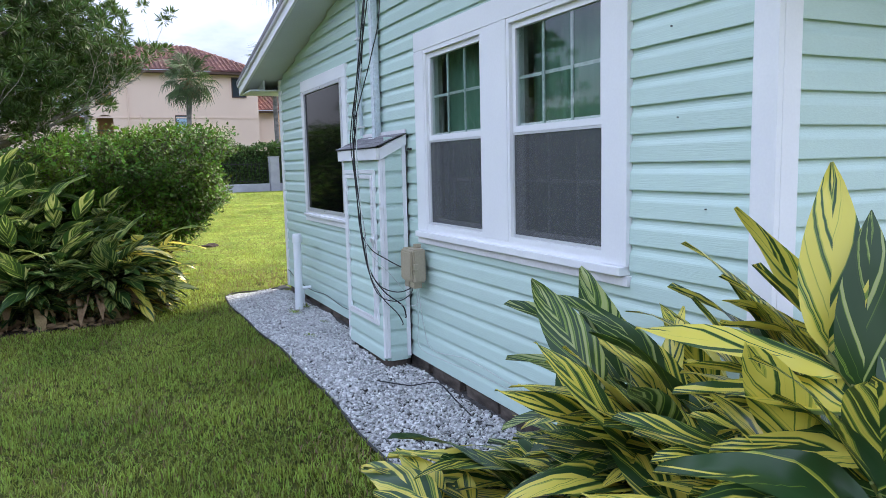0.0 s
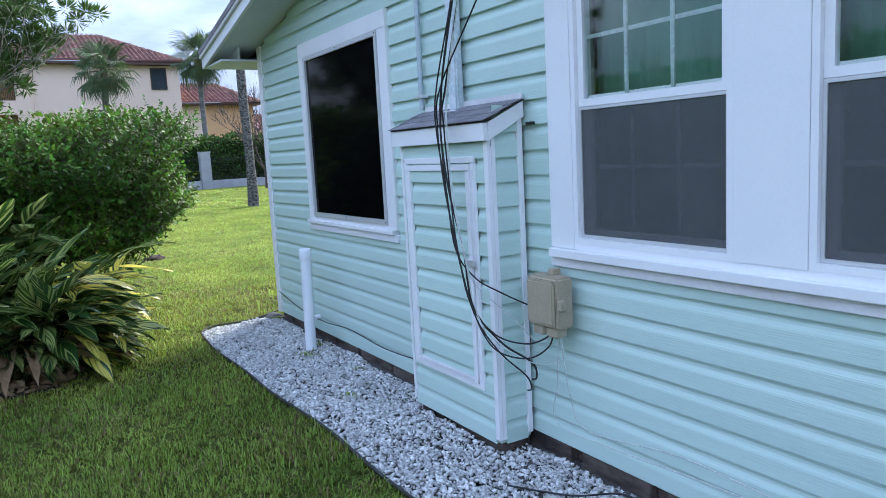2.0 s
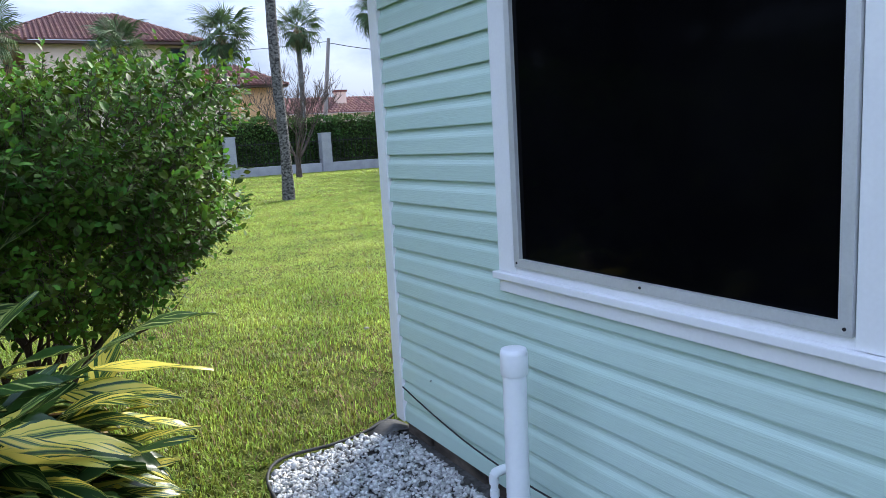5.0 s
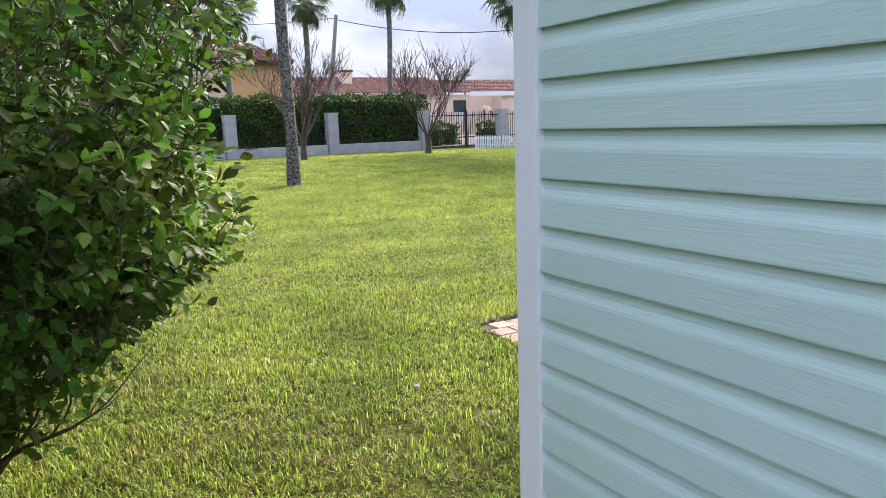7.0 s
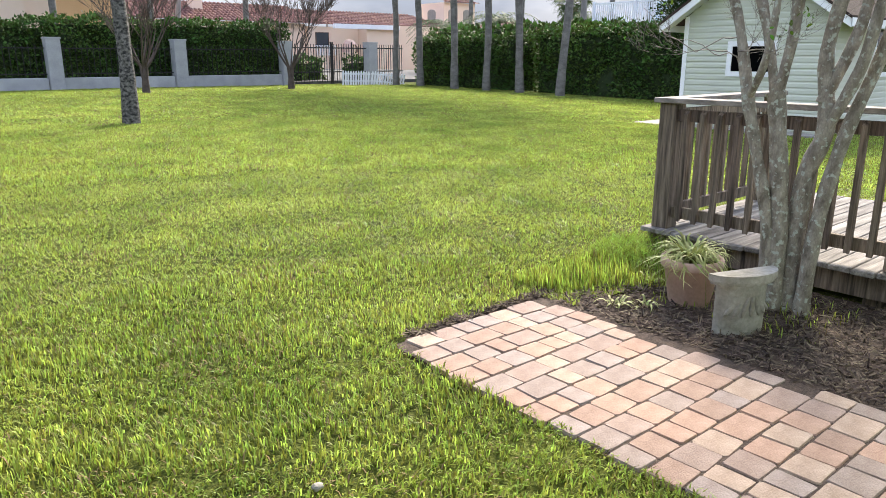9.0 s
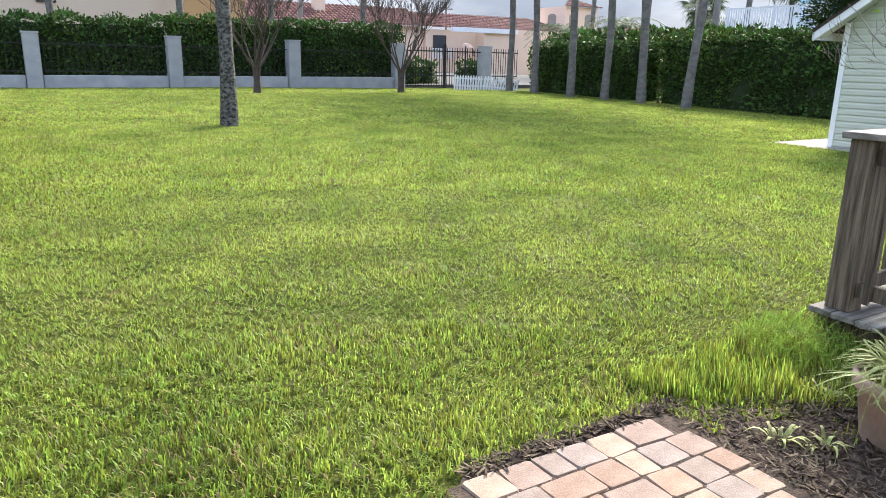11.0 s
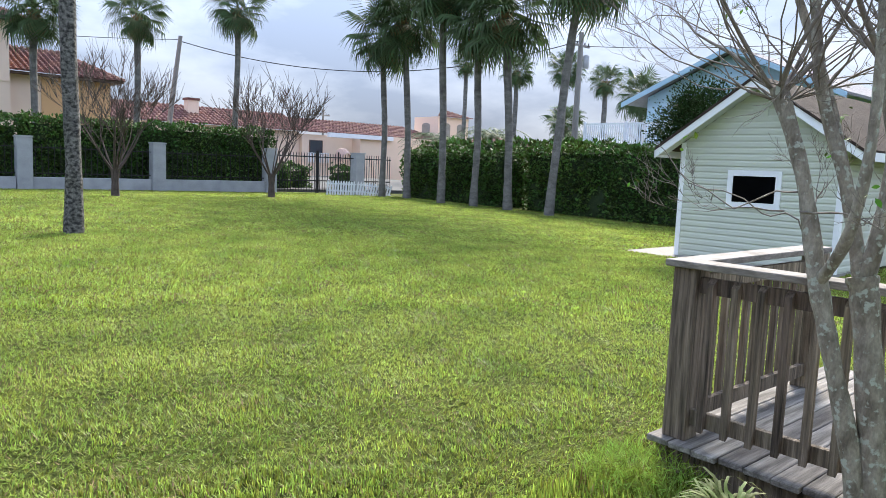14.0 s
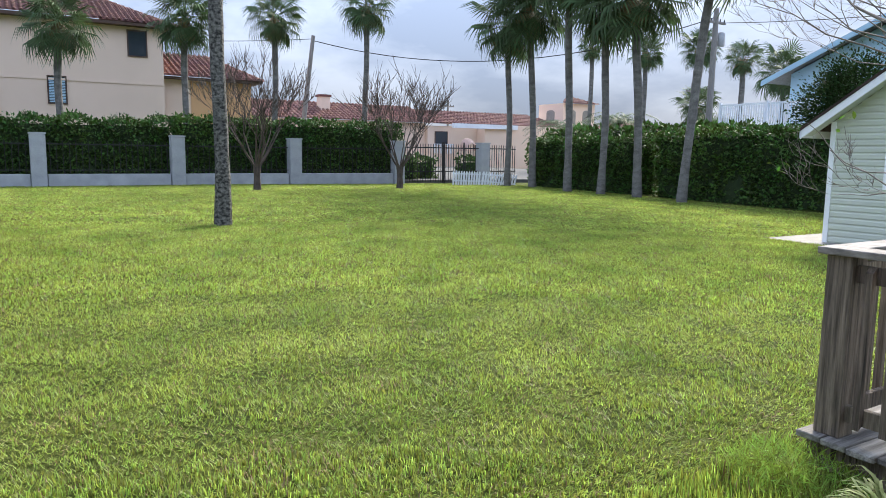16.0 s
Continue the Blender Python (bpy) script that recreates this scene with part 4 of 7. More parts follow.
def window_at(parent, x0, x1, z0, z1, y, mat, label=""):
    w = empty("window")
    w.parent = parent
    if label:
        w["label"] = label
    box("pane", x0, x1, y - 0.02, y + 0.02, z0, z1, mat, w)
    bm = bmesh.new()
    for q in ((x0 - 0.06, x1 + 0.06, z0 - 0.06, z0), (x0 - 0.06, x1 + 0.06, z1, z1 + 0.06), (x0 - 0.06, x0, z0, z1), (x1, x1 + 0.06, z0, z1)):
        add_box(bm, q[0], q[1], y - 0.06, y + 0.04, q[2], q[3])
    part("frame", bm, M["eavewood"], w)


def build_mansion():
    m = empty("stucco_house", (0, 0, 0))
    tagged(m, "large peach stucco house with a red tiled hip roof", "house")
    y0, y1, xa, xb, top = 54.0, 68.0, -0.1, 11.0, 8.45
    # front wall with two arched loggias cut through
    holes = [(0.25, 1.28, 3.4, 5.45), (0.25, 1.28, 6.1, 8.03)]
    bm = bmesh.new()
    add_box(bm, xa, 0.25, y0, y0 + 0.3, 0, top)
    add_box(bm, 1.28, xb, y0, y0 + 0.3, 0, top)
    add_box(bm, 0.25, 1.28, y0, y0 + 0.3, 0, 3.4)
    add_box(bm, 0.25, 1.28, y0, y0 + 0.3, 5.45, 6.1)
    add_box(bm, 0.25, 1.28, y0, y0 + 0.3, 8.03, top)
    for h in holes:      # arch spandrels
        r, n = 0.3, 8
        pts = [(h[0], h[3])] + [((h[0] + h[1]) / 2 - math.cos(math.pi * k / n) * (h[1] - h[0]) / 2, h[3] - r + math.sin(math.pi * k / n) * r) for k in range(n + 1)] + [(h[1], h[3])]
        lo, hi = [bm.verts.new((p[0], y0, p[1])) for p in pts], [bm.verts.new((p[0], y0 + 0.3, p[1])) for p in pts]
        for k in range(1, len(pts) - 2):
            bm.faces.new((lo[k], lo[k + 1], hi[k + 1], hi[k]))
            if k < 1 + n / 2:
                bm.faces.new((lo[0], lo[k], lo[k + 1]))
            else:
                bm.faces.new((lo[-1], lo[k], lo[k + 1]))
        bm.faces.new((lo[0], lo[1 + n // 2], lo[-1])) if False else None
    part("wall", bm, M["stucco"], m)
    box("wall", xb - 0.3, xb, y0 + 0.3, y1, 0, top, M["stucco"], m)
    box("wall", xa, xa + 0.3, y0 + 0.3, y1, 0, top, M["stucco"], m)
    box("wall", xa + 0.3, xb - 0.3, y1 - 0.3, y1, 0, top, M["stucco"], m)
    for h in holes:
        box("loggia_wall", 0.2, 2.2, y0 + 1.5, y0 + 1.6, h[2] - 0.2, h[3] + 0.3, M["orange"], m)
        box("loggia_floor", 0.2, 2.2, y0 + 0.3, y0 + 1.5, h[2] - 0.2, h[2] - 0.02, M["concrete"], m)
        rl = empty("balcony_rail")
        rl.parent = m
        zt = h[2] + 1.0
        box("top_rail", h[0], h[1], y0 + 0.02, y0 + 0.06, zt, zt + 0.05, M["iron"], rl)
        for k in range(11):
            x = h[0] + 0.05 + k * (h[1] - h[0] - 0.1) / 10
            box("bar", x - 0.012, x + 0.012, y0 + 0.03, y0 + 0.05, h[2], zt, M["iron"], rl)
    box("string_course", xa - 0.03, xb + 0.03, y0 - 0.04, y0 - 0.002, 5.24, 5.34, M["stucco"], m)
    box("string_course", 1.4, xb + 0.03, y0 - 0.03, y0 - 0.002, 2.9, 2.98, M["stucco"], m)
    window_at(m, 9.22, 10.12, 6.78, 8.08, y0, M["glassdark"], "dark tinted window")
    window_at(m, 5.28, 6.08, 4.06, 5.40, y0, M["glassdark"], "window with blinds")
    bm = bmesh.new()
    for k in range(16):
        add_box(bm, 5.3, 6.06, y0 - 0.028, y0 - 0.022, 4.1 + k * 0.08, 4.15 + k * 0.08)
    part("blind", bm, M["bluepaint"], m, "pale blue slatted blind")
    for x in (2.25, 3.0):
        tube("downpipe", [(x, y0 - 0.07, 3.0), (x, y0 - 0.07, 5.5 if x > 2.5 else 8.3)], 0.05, M["stucco"], m, 8)
    # hip roof
    o = 0.65
    ex0, ex1, ey0, ey1, ez = xa - o, xb + o, y0 - o, y1 + o, top + 0.02
    pk = (ey0 + ey1) / 2
    r0, r1 = (3.9, pk, 11.3), (7.1, pk, 11.3)
    tiled_slope("roof_tiles", (ex0, ey0, ez), (ex1, ey0, ez), r1, r0, m)
    tiled_slope("roof_tiles", (ex1, ey0, ez), (ex1, ey1, ez), r1, r1, m)
    tiled_slope("roof_tiles", (ex0, ey1, ez), (ex0, ey0, ez), r0, r0, m)
    box("eave", ex0 + 0.05, ex1 - 0.05, ey0 + 0.05, ey1 - 0.05, top - 0.16, top - 0.002, M["eavewood"], m, "dark brown eave")
    # lower right part
    box("side_block", 11.02, 16.1, 54.8, 64, 0, 5.75, M["stucco"], m)
    box("side_block", 12.6, 16.12, 54.75, 54.79, 0, 5.7, M["orange"], m)
    tiled_slope("roof_tiles", (10.9, 54.1, 5.86), (16.8, 54.1, 5.86), (14.6, 59.4, 7.7), (11.02, 59.4, 7.7), m)
    tiled_slope("roof_tiles", (16.8, 54.1, 5.86), (16.8, 64.7, 5.86), (14.6, 59.4, 7.7), (14.6, 59.4, 7.7), m)
    box("eave", 11.02, 16.7, 54.2, 64.6, 5.72, 5.84, M["eavewood"], m, "dark brown eave")
    # lower left neighbour gable
    prism("side_wing", [(-6.5, 0), (-0.75, 0), (-0.75, 5.3), (-2.6, 6.0), (-6.5, 4.6)], "y", 55.0, 64, M["stucco"], m)
    tiled_slope("roof_tiles", (-0.5, 54.8, 5.2), (-0.5, 64, 5.2), (-2.6, 64, 6.05), (-2.6, 54.8, 6.05), m)
    box("vent", -2.3, -1.9, 54.95, 54.998, 5.0, 5.4, M["eavewood"], m)


build_mansion()


# ---- long low tiled building ----
def build_long_house():
    m = empty("long_house", (0, 0, 0))
    tagged(m, "long low peach house with a red tiled roof", "house")
    box("wall", 14.5, 40.0, 75.0, 84.0, 0, 4.75, M["stucco"], m)
    box("wall", 40.02, 46.0, 74.5, 84.0, 0, 4.5, M["stucco"], m)
    box("wall", 46.02, 58.4, 73.0, 84.0, 0, 4.75, M["stucco"], m)
    tiled_slope("roof_tiles", (14, 74.2, 4.75), (40.5, 74.2, 4.75), (40.5, 79.5, 6.6), (14, 79.5, 6.6), m, 0.42, 0.7)
    tiled_slope("roof_tiles", (40.5, 74.0, 4.72), (59.0, 74.0, 4.72), (56.5, 79.5, 6.3), (40.5, 79.5, 6.3), m, 0.42, 0.7)
    box("chimney", 29.5, 30.5, 77, 78, 5, 7.0, M["stucco"], m)
    box("chimney_cap", 29.4, 30.6, 76.9, 78.1, 7.0, 7.2, M["tile"], m)
    box("parapet", 42.0, 50.0, 72.6, 72.98, 4.3, 4.75, M["picket"], m, "white parapet")
    window_at(m, 40.9, 42.3, 2.6, 3.9, 74.45, M["glassdark"])
    rl = empty("balcony_rail")
    rl.parent = m
    box("top_rail", 40.5, 42.9, 74.05, 74.1, 2.6, 2.68, M["picket"], rl)
    for k in range(14):
        box("bar", 40.55 + k * 0.175, 40.62 + k * 0.175, 74.06, 74.09, 1.7, 2.6, M["picket"], rl)
    # scalloped awning
    bm = bmesh.new()
    vs = []
    for k in range(9):
        a = math.pi * k / 8
        vs.append([bm.verts.new((43.7 + math.cos(a) * (0.9 * s), 72.9 - 0.9 * (1 - s) * 0 - yy, 2.0 + math.sin(a) * 1.3 * s)) for s, yy in ((1, 0.02), (0.95, 0.5), (0.6, 1.0))])
    for k in range(8):
        for j in range(2):
            bm.faces.new((vs[k][j], vs[k + 1][j], vs[k + 1][j + 1], vs[k][j + 1]))
    part("awning", bm, M["terracotta"], m, "round brown awning")
    # bell tower
    tw = empty("tower", (60.5, 77, 0))
    tagged(tw, "peach stucco tower with arched openings and tiled cap", "tower")
    box("wall", -2.4, 2.4, -2.2, 2.2, 0, 7.6, M["stucco"], tw)
    # solid pale panels whose colour stands for the light inside open arches
    for x0, x1 in ((-1.75, -0.55), (0.55, 1.75)):
        prism("arched_opening", arch_poly(x0, x1, 4.9, 6.9), "y", -2.26, -2.202, M["slab"], tw, "pale panel standing for light seen through an open arch")
    prism("arched_opening", arch_poly(-0.7, 0.7, 4.9, 6.9), "x", -2.46, -2.402, M["slab"], tw, "pale panel standing for light seen through an open arch")
    tiled_slope("roof_tiles", (-2.8, -2.6, 7.6), (2.8, -2.6, 7.6), (0, 0, 8.6), (0, 0, 8.6), tw, 0.4, 0.6)


build_long_house()
dw = box("driveway", 18.8, 44.0, 41.5, 72.0, -0.1, 0.40, M["asphalt"])
tagged(dw, "pale paved forecourt beyond the iron fence", "driveway", kind="structure")


# ---- shed ----
SX, SY0, SY1 = 17.1, 15.86, 19.12
SHED_WIN = (17.02, 17.98, 1.22, 1.84)


def build_shed():
    s = empty("shed", (0, 0, 0))
    tagged(s, "cream vinyl-sided shed with a brown shingle roof", "shed")
    mid = (SY0 + SY1) / 2
    zt, ze = 3.55, 2.45
    bm = bmesh.new()
    y0, y1, z0, z1 = SHED_WIN
    add_box(bm, SX + 0.02, SX + 0.14, SY0 + 0.02, y0, 0.05, ze)
    add_box(bm, SX + 0.02, SX + 0.14, y1, SY1 - 0.02, 0.05, ze)
    add_box(bm, SX + 0.02, SX + 0.14, y0, y1, 0.05, z0)
    add_box(bm, SX + 0.02, SX + 0.14, y0, y1, z1, ze)
    ww = part("wall", bm, M["cream"], s)
    prism("gable", [(SY0 + 0.02, ze), (SY1 - 0.02, ze), (mid, zt)], "x", SX + 0.02, SX + 0.14, M["cream"], s)
    ws = box("wall", SX + 0.14, 25.0, SY0 + 0.02, SY0 + 0.14, 0.05, ze, M["cream"], s)
    box("wall", SX + 0.14, 25.0, SY1 - 0.14, SY1 - 0.02, 0.05, ze, M["cream"], s)
    box("wall", 25.0, 25.12, SY0 + 0.02, SY1 - 0.02, 0.05, ze, M["cream"], s)
    k = (zt - ze) / ((SY1 - SY0) / 2)
    o = 0.42
    for sg in (1, -1):
        ye = (SY1 + o) if sg > 0 else (SY0 - o)
        zl = ze - k * o
        prism("roof_slope", [(mid, zt + 0.16), (ye, zl + 0.16), (ye, zl + 0.10), (mid, zt + 0.10)], "x", SX - 0.4, 25.4, M["shinglebrown"], s, "brown shingle roof slope")
        prism("rake_board", [(mid, zt + 0.12), (ye, zl + 0.12), (ye, zl - 0.06), (mid, zt - 0.06)], "x", SX - 0.38, SX - 0.35, M["white"], s, "white rake board")
        prism("soffit", [(mid, zt + 0.02), (ye, zl + 0.02), (ye, zl), (mid, zt)], "x", SX - 0.349, SX + 0.02, M["soffit"], s)
        box("eave_fascia", SX - 0.38, 25.4, ye - 0.012, ye + 0.012, zl - 0.04, zl + 0.12, M["white"], s)
    for y in (SY0 - 0.01, SY1 - 0.09):
        box("corner_board", SX - 0.012, SX + 0.02, y, y + 0.1, 0.05, ze, M["white"], s)
    box("corner_board", SX + 0.021, SX + 0.1, SY0 - 0.01, SY0 + 0.02, 0.05, ze, M["white"], s)
    w = empty("window")
    w.parent = s
    w["label"] = "dark screened window in a white casing"
    box("pane", SX - 0.004, SX + 0.02, y0 + 0.05, y1 - 0.05, z0 + 0.05, z1 - 0.05, M["screen"], w)
    bm = bmesh.new()
    frame_box(bm, SX - 0.03, SX + 0.02, y0 - 0.06, y1 + 0.06, z0 - 0.06, z1 + 0.06, 0.109)
    part("casing", bm, M["white"], w)
    box("gable_vent", SX - 0.01, SX + 0.018, mid - 0.15, mid + 0.15, 2.95, 3.15, M["cream"], s)
    w = empty("window")
    w.parent = s
    box("pane", 19.3, 20.2, SY0 - 0.004, SY0 + 0.018, 1.25, 2.15, M["glassdark"], w)
    bm = bmesh.new()
    for q in ((19.2, 20.3, 1.15, 1.25), (19.2, 20.3, 2.15, 2.25), (19.2, 19.3, 1.25, 2.15), (20.2, 20.3, 1.25, 2.15), (19.3, 20.2, 1.68, 1.73)):
        add_box(bm, q[0], q[1], SY0 - 0.03, SY0 + 0.018, q[2], q[3])
    part("casing", bm, M["white"], w)
    sl = box("concrete_slab", SX - 0.5, SX + 1.6, SY0, SY1 + 1.0, -0.05, 0.05, M["slab"])
    tagged(sl, "pale concrete slab beside the shed", "slab", kind="structure")
    return s, ww, ws


shed, shed_front, shed_side = build_shed()


# ---- by the wall: pipes, cables, utility box ----
def build_wall_fittings():
    thin = tube("conduit", [(WX - 0.03, 6.51, 1.90), (WX - 0.03, 6.51, 3.4)], 0.017, M["conduit"], None, 10)
    tagged(thin, "thin painted steel conduit on the siding", "conduit")
    for z in (1.97, 2.75):
        box("clamp", WX - 0.052, WX - 0.004, 6.47, 6.55, z, z + 0.02, M["alum"], thin, bevel=0.003)
    mast = empty("service_mast", (WX - 0.045, 6.08, 1.83))
    tagged(mast, "peeling pale blue service mast above the closet", "mast")
    bm = bmesh.new()
    add_box(bm, -0.03, 0.025, -0.045, 0.045, 0, 1.7)
    bmesh.ops.bevel(bm, geom=bm.edges[:], offset=0.012, segments=2, affect="EDGES")
    part("mast_tube", bm, M["mast"], mast)
    box("mortar_collar", -0.06, 0.03, -0.075, 0.075, 0.0, 0.035, M["whitedirty"], mast, "smeared mortar collar", 0.01)
    pv = empty("vent_pipe", (1.945, 8.225, -0.05))
    tagged(pv, "white capped PVC pipe standing in the gravel", "pipe")
    tube("pipe", [(0, 0, 0), (0.006, 0, 0.45), (0.012, 0.0, 0.86)], 0.045, M["pvc"], pv, 20)
    tube("cap", [(0.012, 0, 0.84), (0.012, 0, 0.845), (0.013, 0, 0.92), (0.013, 0, 0.938), (0.013, 0, 0.940), (0.013, 0, 0.942)], [0.050, 0.0525, 0.0525, 0.047, 0.040, 0.0008], M["pvc"], pv, 20)
    dr = empty("drain_pipe", (2.10, 8.62, 0))
    tagged(dr, "small white PVC elbow drain by the foundation", "pipe")
    tube("riser", [(0, 0, -0.05), (0, 0, 0.16)], 0.017, M["pvc"], dr, 10)
    tube("elbow", spline([(0, 0, 0.15), (0, 0, 0.19), (0.03, 0, 0.20), (0.12, 0, 0.20)], 4), 0.022, M["pvc"], dr, 10)
    tube("coupling", [(0, 0, 0.09), (0, 0, 0.12)], 0.022, M["pvc"], dr, 10)
    ub = empty("utility_box", (2.085, 5.25, 0.745))
    tagged(ub, "beige plastic telephone junction box with rusty stain", "junction box")
    bm = bmesh.new()
    add_box(bm, -0.03, 0.075, -0.115, 0.115, 0.0, 0.255)
    bmesh.ops.bevel(bm, geom=bm.edges[:], offset=0.012, segments=3, affect="EDGES")
    part("box_body", bm, M["beige"], ub)
    bm = bmesh.new()
    add_box(bm, -0.046, -0.028, -0.10, 0.10, 0.015, 0.24)
    bmesh.ops.bevel(bm, geom=bm.edges[:], offset=0.012, segments=2, affect="EDGES")
    part("lid", bm, M["beige"], ub)
    for y0, y1 in ((0.01, 0.09), (-0.09, -0.01)):
        box("cable_gland", -0.02, 0.05, y0, y1, -0.045, 0.002, M["beige"], ub, bevel=0.008)
    box("hasp", -0.035, 0.0, -0.14, -0.112, 0.10, 0.15, M["beige"], ub, bevel=0.005)
    box("mounting_lug", 0.03, 0.08, -0.02, 0.02, 0.255, 0.285, M["beige"], ub, bevel=0.004)
    ve = box("wall_vent", WX - 0.028, WX - 0.002, 5.43, 5.475, 1.745, 1.76, M["iron"])
    tagged(ve, "small black slot fitting on the siding", "fitting")
    # hanging cables
    trunk = [(2.0, 5.45, 3.6), (1.87, 5.48, 2.9), (1.845, 5.60, 2.4), (1.84, 5.73, 1.97), (1.835, 5.755, 1.76), (1.835, 5.735, 1.44), (1.84, 5.665, 1.13)]
    ends = [[(1.85, 5.56, 0.82), (1.88, 5.43, 0.635), (1.96, 5.27, 0.60), (2.05, 5.21, 0.65), (2.08, 5.20, 0.72)],
            [(1.85, 5.58, 0.85), (1.90, 5.44, 0.70), (1.98, 5.30, 0.665), (2.06, 5.24, 0.69), (2.08, 5.22, 0.73)],
            [(1.88, 5.57, 0.98), (1.97, 5.46, 0.90), (2.06, 5.37, 0.84)],
            [(1.85, 5.55, 0.80), (1.90, 5.42, 0.62), (1.98, 5.30, 0.50), (2.04, 5.34, 0.41), (2.06, 5.40, 0.38)],
            [(1.86, 5.57, 0.83), (1.92, 5.42, 0.66), (2.02, 5.30, 0.56), (2.06, 5.32, 0.47), (2.08, 5.38, 0.44)]]
    rr = random.Random(5)
    for i, e in enumerate(ends):
        a = i * 1.26
        off = [(0.012 + 0.014 * math.sin(k * 1.7 + i)) for k in range(len(trunk))]
        pts = [(p[0] + math.cos(a) * o, p[1] + math.sin(a) * o * 1.8, p[2]) for p, o in zip(trunk, off)]
        if i == 1:      # the slack one bows away from the bundle higher up
            pts[1:3] = [(1.84, 5.10, 2.75), (1.83, 5.28, 2.42)]
        c = tube("cable", spline(pts + e, 7), 0.0042 if i < 4 else 0.0055, M["cable"], None, 7)
        tagged(c, "black service cable hanging down to the junction box", "cable", "hanging cables")
    for i, e in enumerate(([(1.87, 5.56, 0.95), (1.97, 5.42, 0.80), (2.06, 5.30, 0.66), (2.08, 5.23, 0.70)],
                           [(1.86, 5.50, 0.75), (1.98, 5.30, 0.58), (2.10, 5.18, 0.58), (2.10, 5.17, 0.72)])):
        pts = [(p[0] + 0.004, p[1] - 0.045 - 0.01 * i, p[2]) for p in trunk[2:]]
        c = tube("wire", spline(pts + e, 7), 0.0028, M["whitewire"], None, 6)
        tagged(c, "thin pale wire strung beside the cables", "wire", "thin wires")
    runs = [[(2.10, 5.19, 0.71), (2.13, 5.24, 0.45), (2.15, 5.28, 0.22), (2.15, 4.9, 0.21), (2.165, 4.3, 0.235), (2.165, 3.6, 0.24), (2.17, 3.0, 0.22)],
            [(2.10, 5.17, 0.71), (2.14, 5.16, 0.40), (2.16, 5.06, 0.24), (2.165, 4.5, 0.30), (2.168, 3.9, 0.28), (2.168, 3.2, 0.30)],
            [(2.17, 3.15, 0.24), (2.165, 3.18, 0.35), (2.165, 3.14, 0.45), (2.168, 3.17, 0.56)]]
    for p in runs:
        c = tube("wire", spline(p, 6), 0.003, M["whitewire"], None, 6)
        tagged(c, "thin pale wire stapled along the low siding", "wire", "thin wires")
    c = tube("wire", spline([(2.168, 9.62, 0.30), (2.165, 9.3, 0.25), (2.168, 8.9, 0.20), (2.166, 8.4, 0.19), (2.168, 7.9, 0.22), (2.168, 7.3, 0.19), (2.168, 6.8, 0.21), (2.16, 6.49, 0.24), (2.15, 6.46, 0.33)], 6), 0.0042, M["cable"], None, 6)
    tagged(c, "dark green wire tacked along the siding foot", "wire", "thin wires")
    c = tube("wire", spline([(1.75, 5.2, 0.03), (1.9, 4.9, 0.05), (2.0, 4.65, 0.12), (2.05, 4.45, 0.04), (2.02, 4.2, 0.03)], 6), 0.005, M["cable"], None, 6)
    tagged(c, "loose black cable lying on the gravel", "wire", "thin wires")
    rr = random.Random(9)
    for k in range(16):
        z = 0.1 + COURSE * rr.randint(0, 16) + 0.05
        y = rr.choice([rr.uniform(2.4, 5.1), rr.uniform(6.6, 9.6)])
        if (y > 8.6 and z > 0.9) or any(h[0] - 0.25 < y < h[1] + 0.25 and h[2] - 0.2 < z < h[3] + 0.2 for h in (W1A, W1B, W2)):
            continue
        n = box("nail", WX - 0.009, WX + 0.0, y - 0.0025, y + 0.0025, z, z + 0.005, M["iron"])
        tagged(n, "small rusty nail head in the siding", "nail", "siding nails")


build_wall_fittings()


# ---- foundation timbers under the siding ----
rb = random.Random(3)
yy = 2.3
while yy < 9.6:
    w = rb.uniform(0.25, 0.55)
    o = box("foundation_block", WX + 0.002 + rb.uniform(0, 0.012), WX + 0.059, yy, min(yy + w, 9.68), -0.1, rb.uniform(0.075, 0.092), M["foundation"], house, "", 0.008)
    yy += w + rb.uniform(0.02, 0.12)


# ---- gravel strip and its edging ----
def gravel_edge(y):
    e = 1.33 + 0.025 * math.sin(y * 1.3) + 0.012 * math.sin(y * 4.1)
    return e + max(0, (y - 9.45)) ** 2 * 2.2


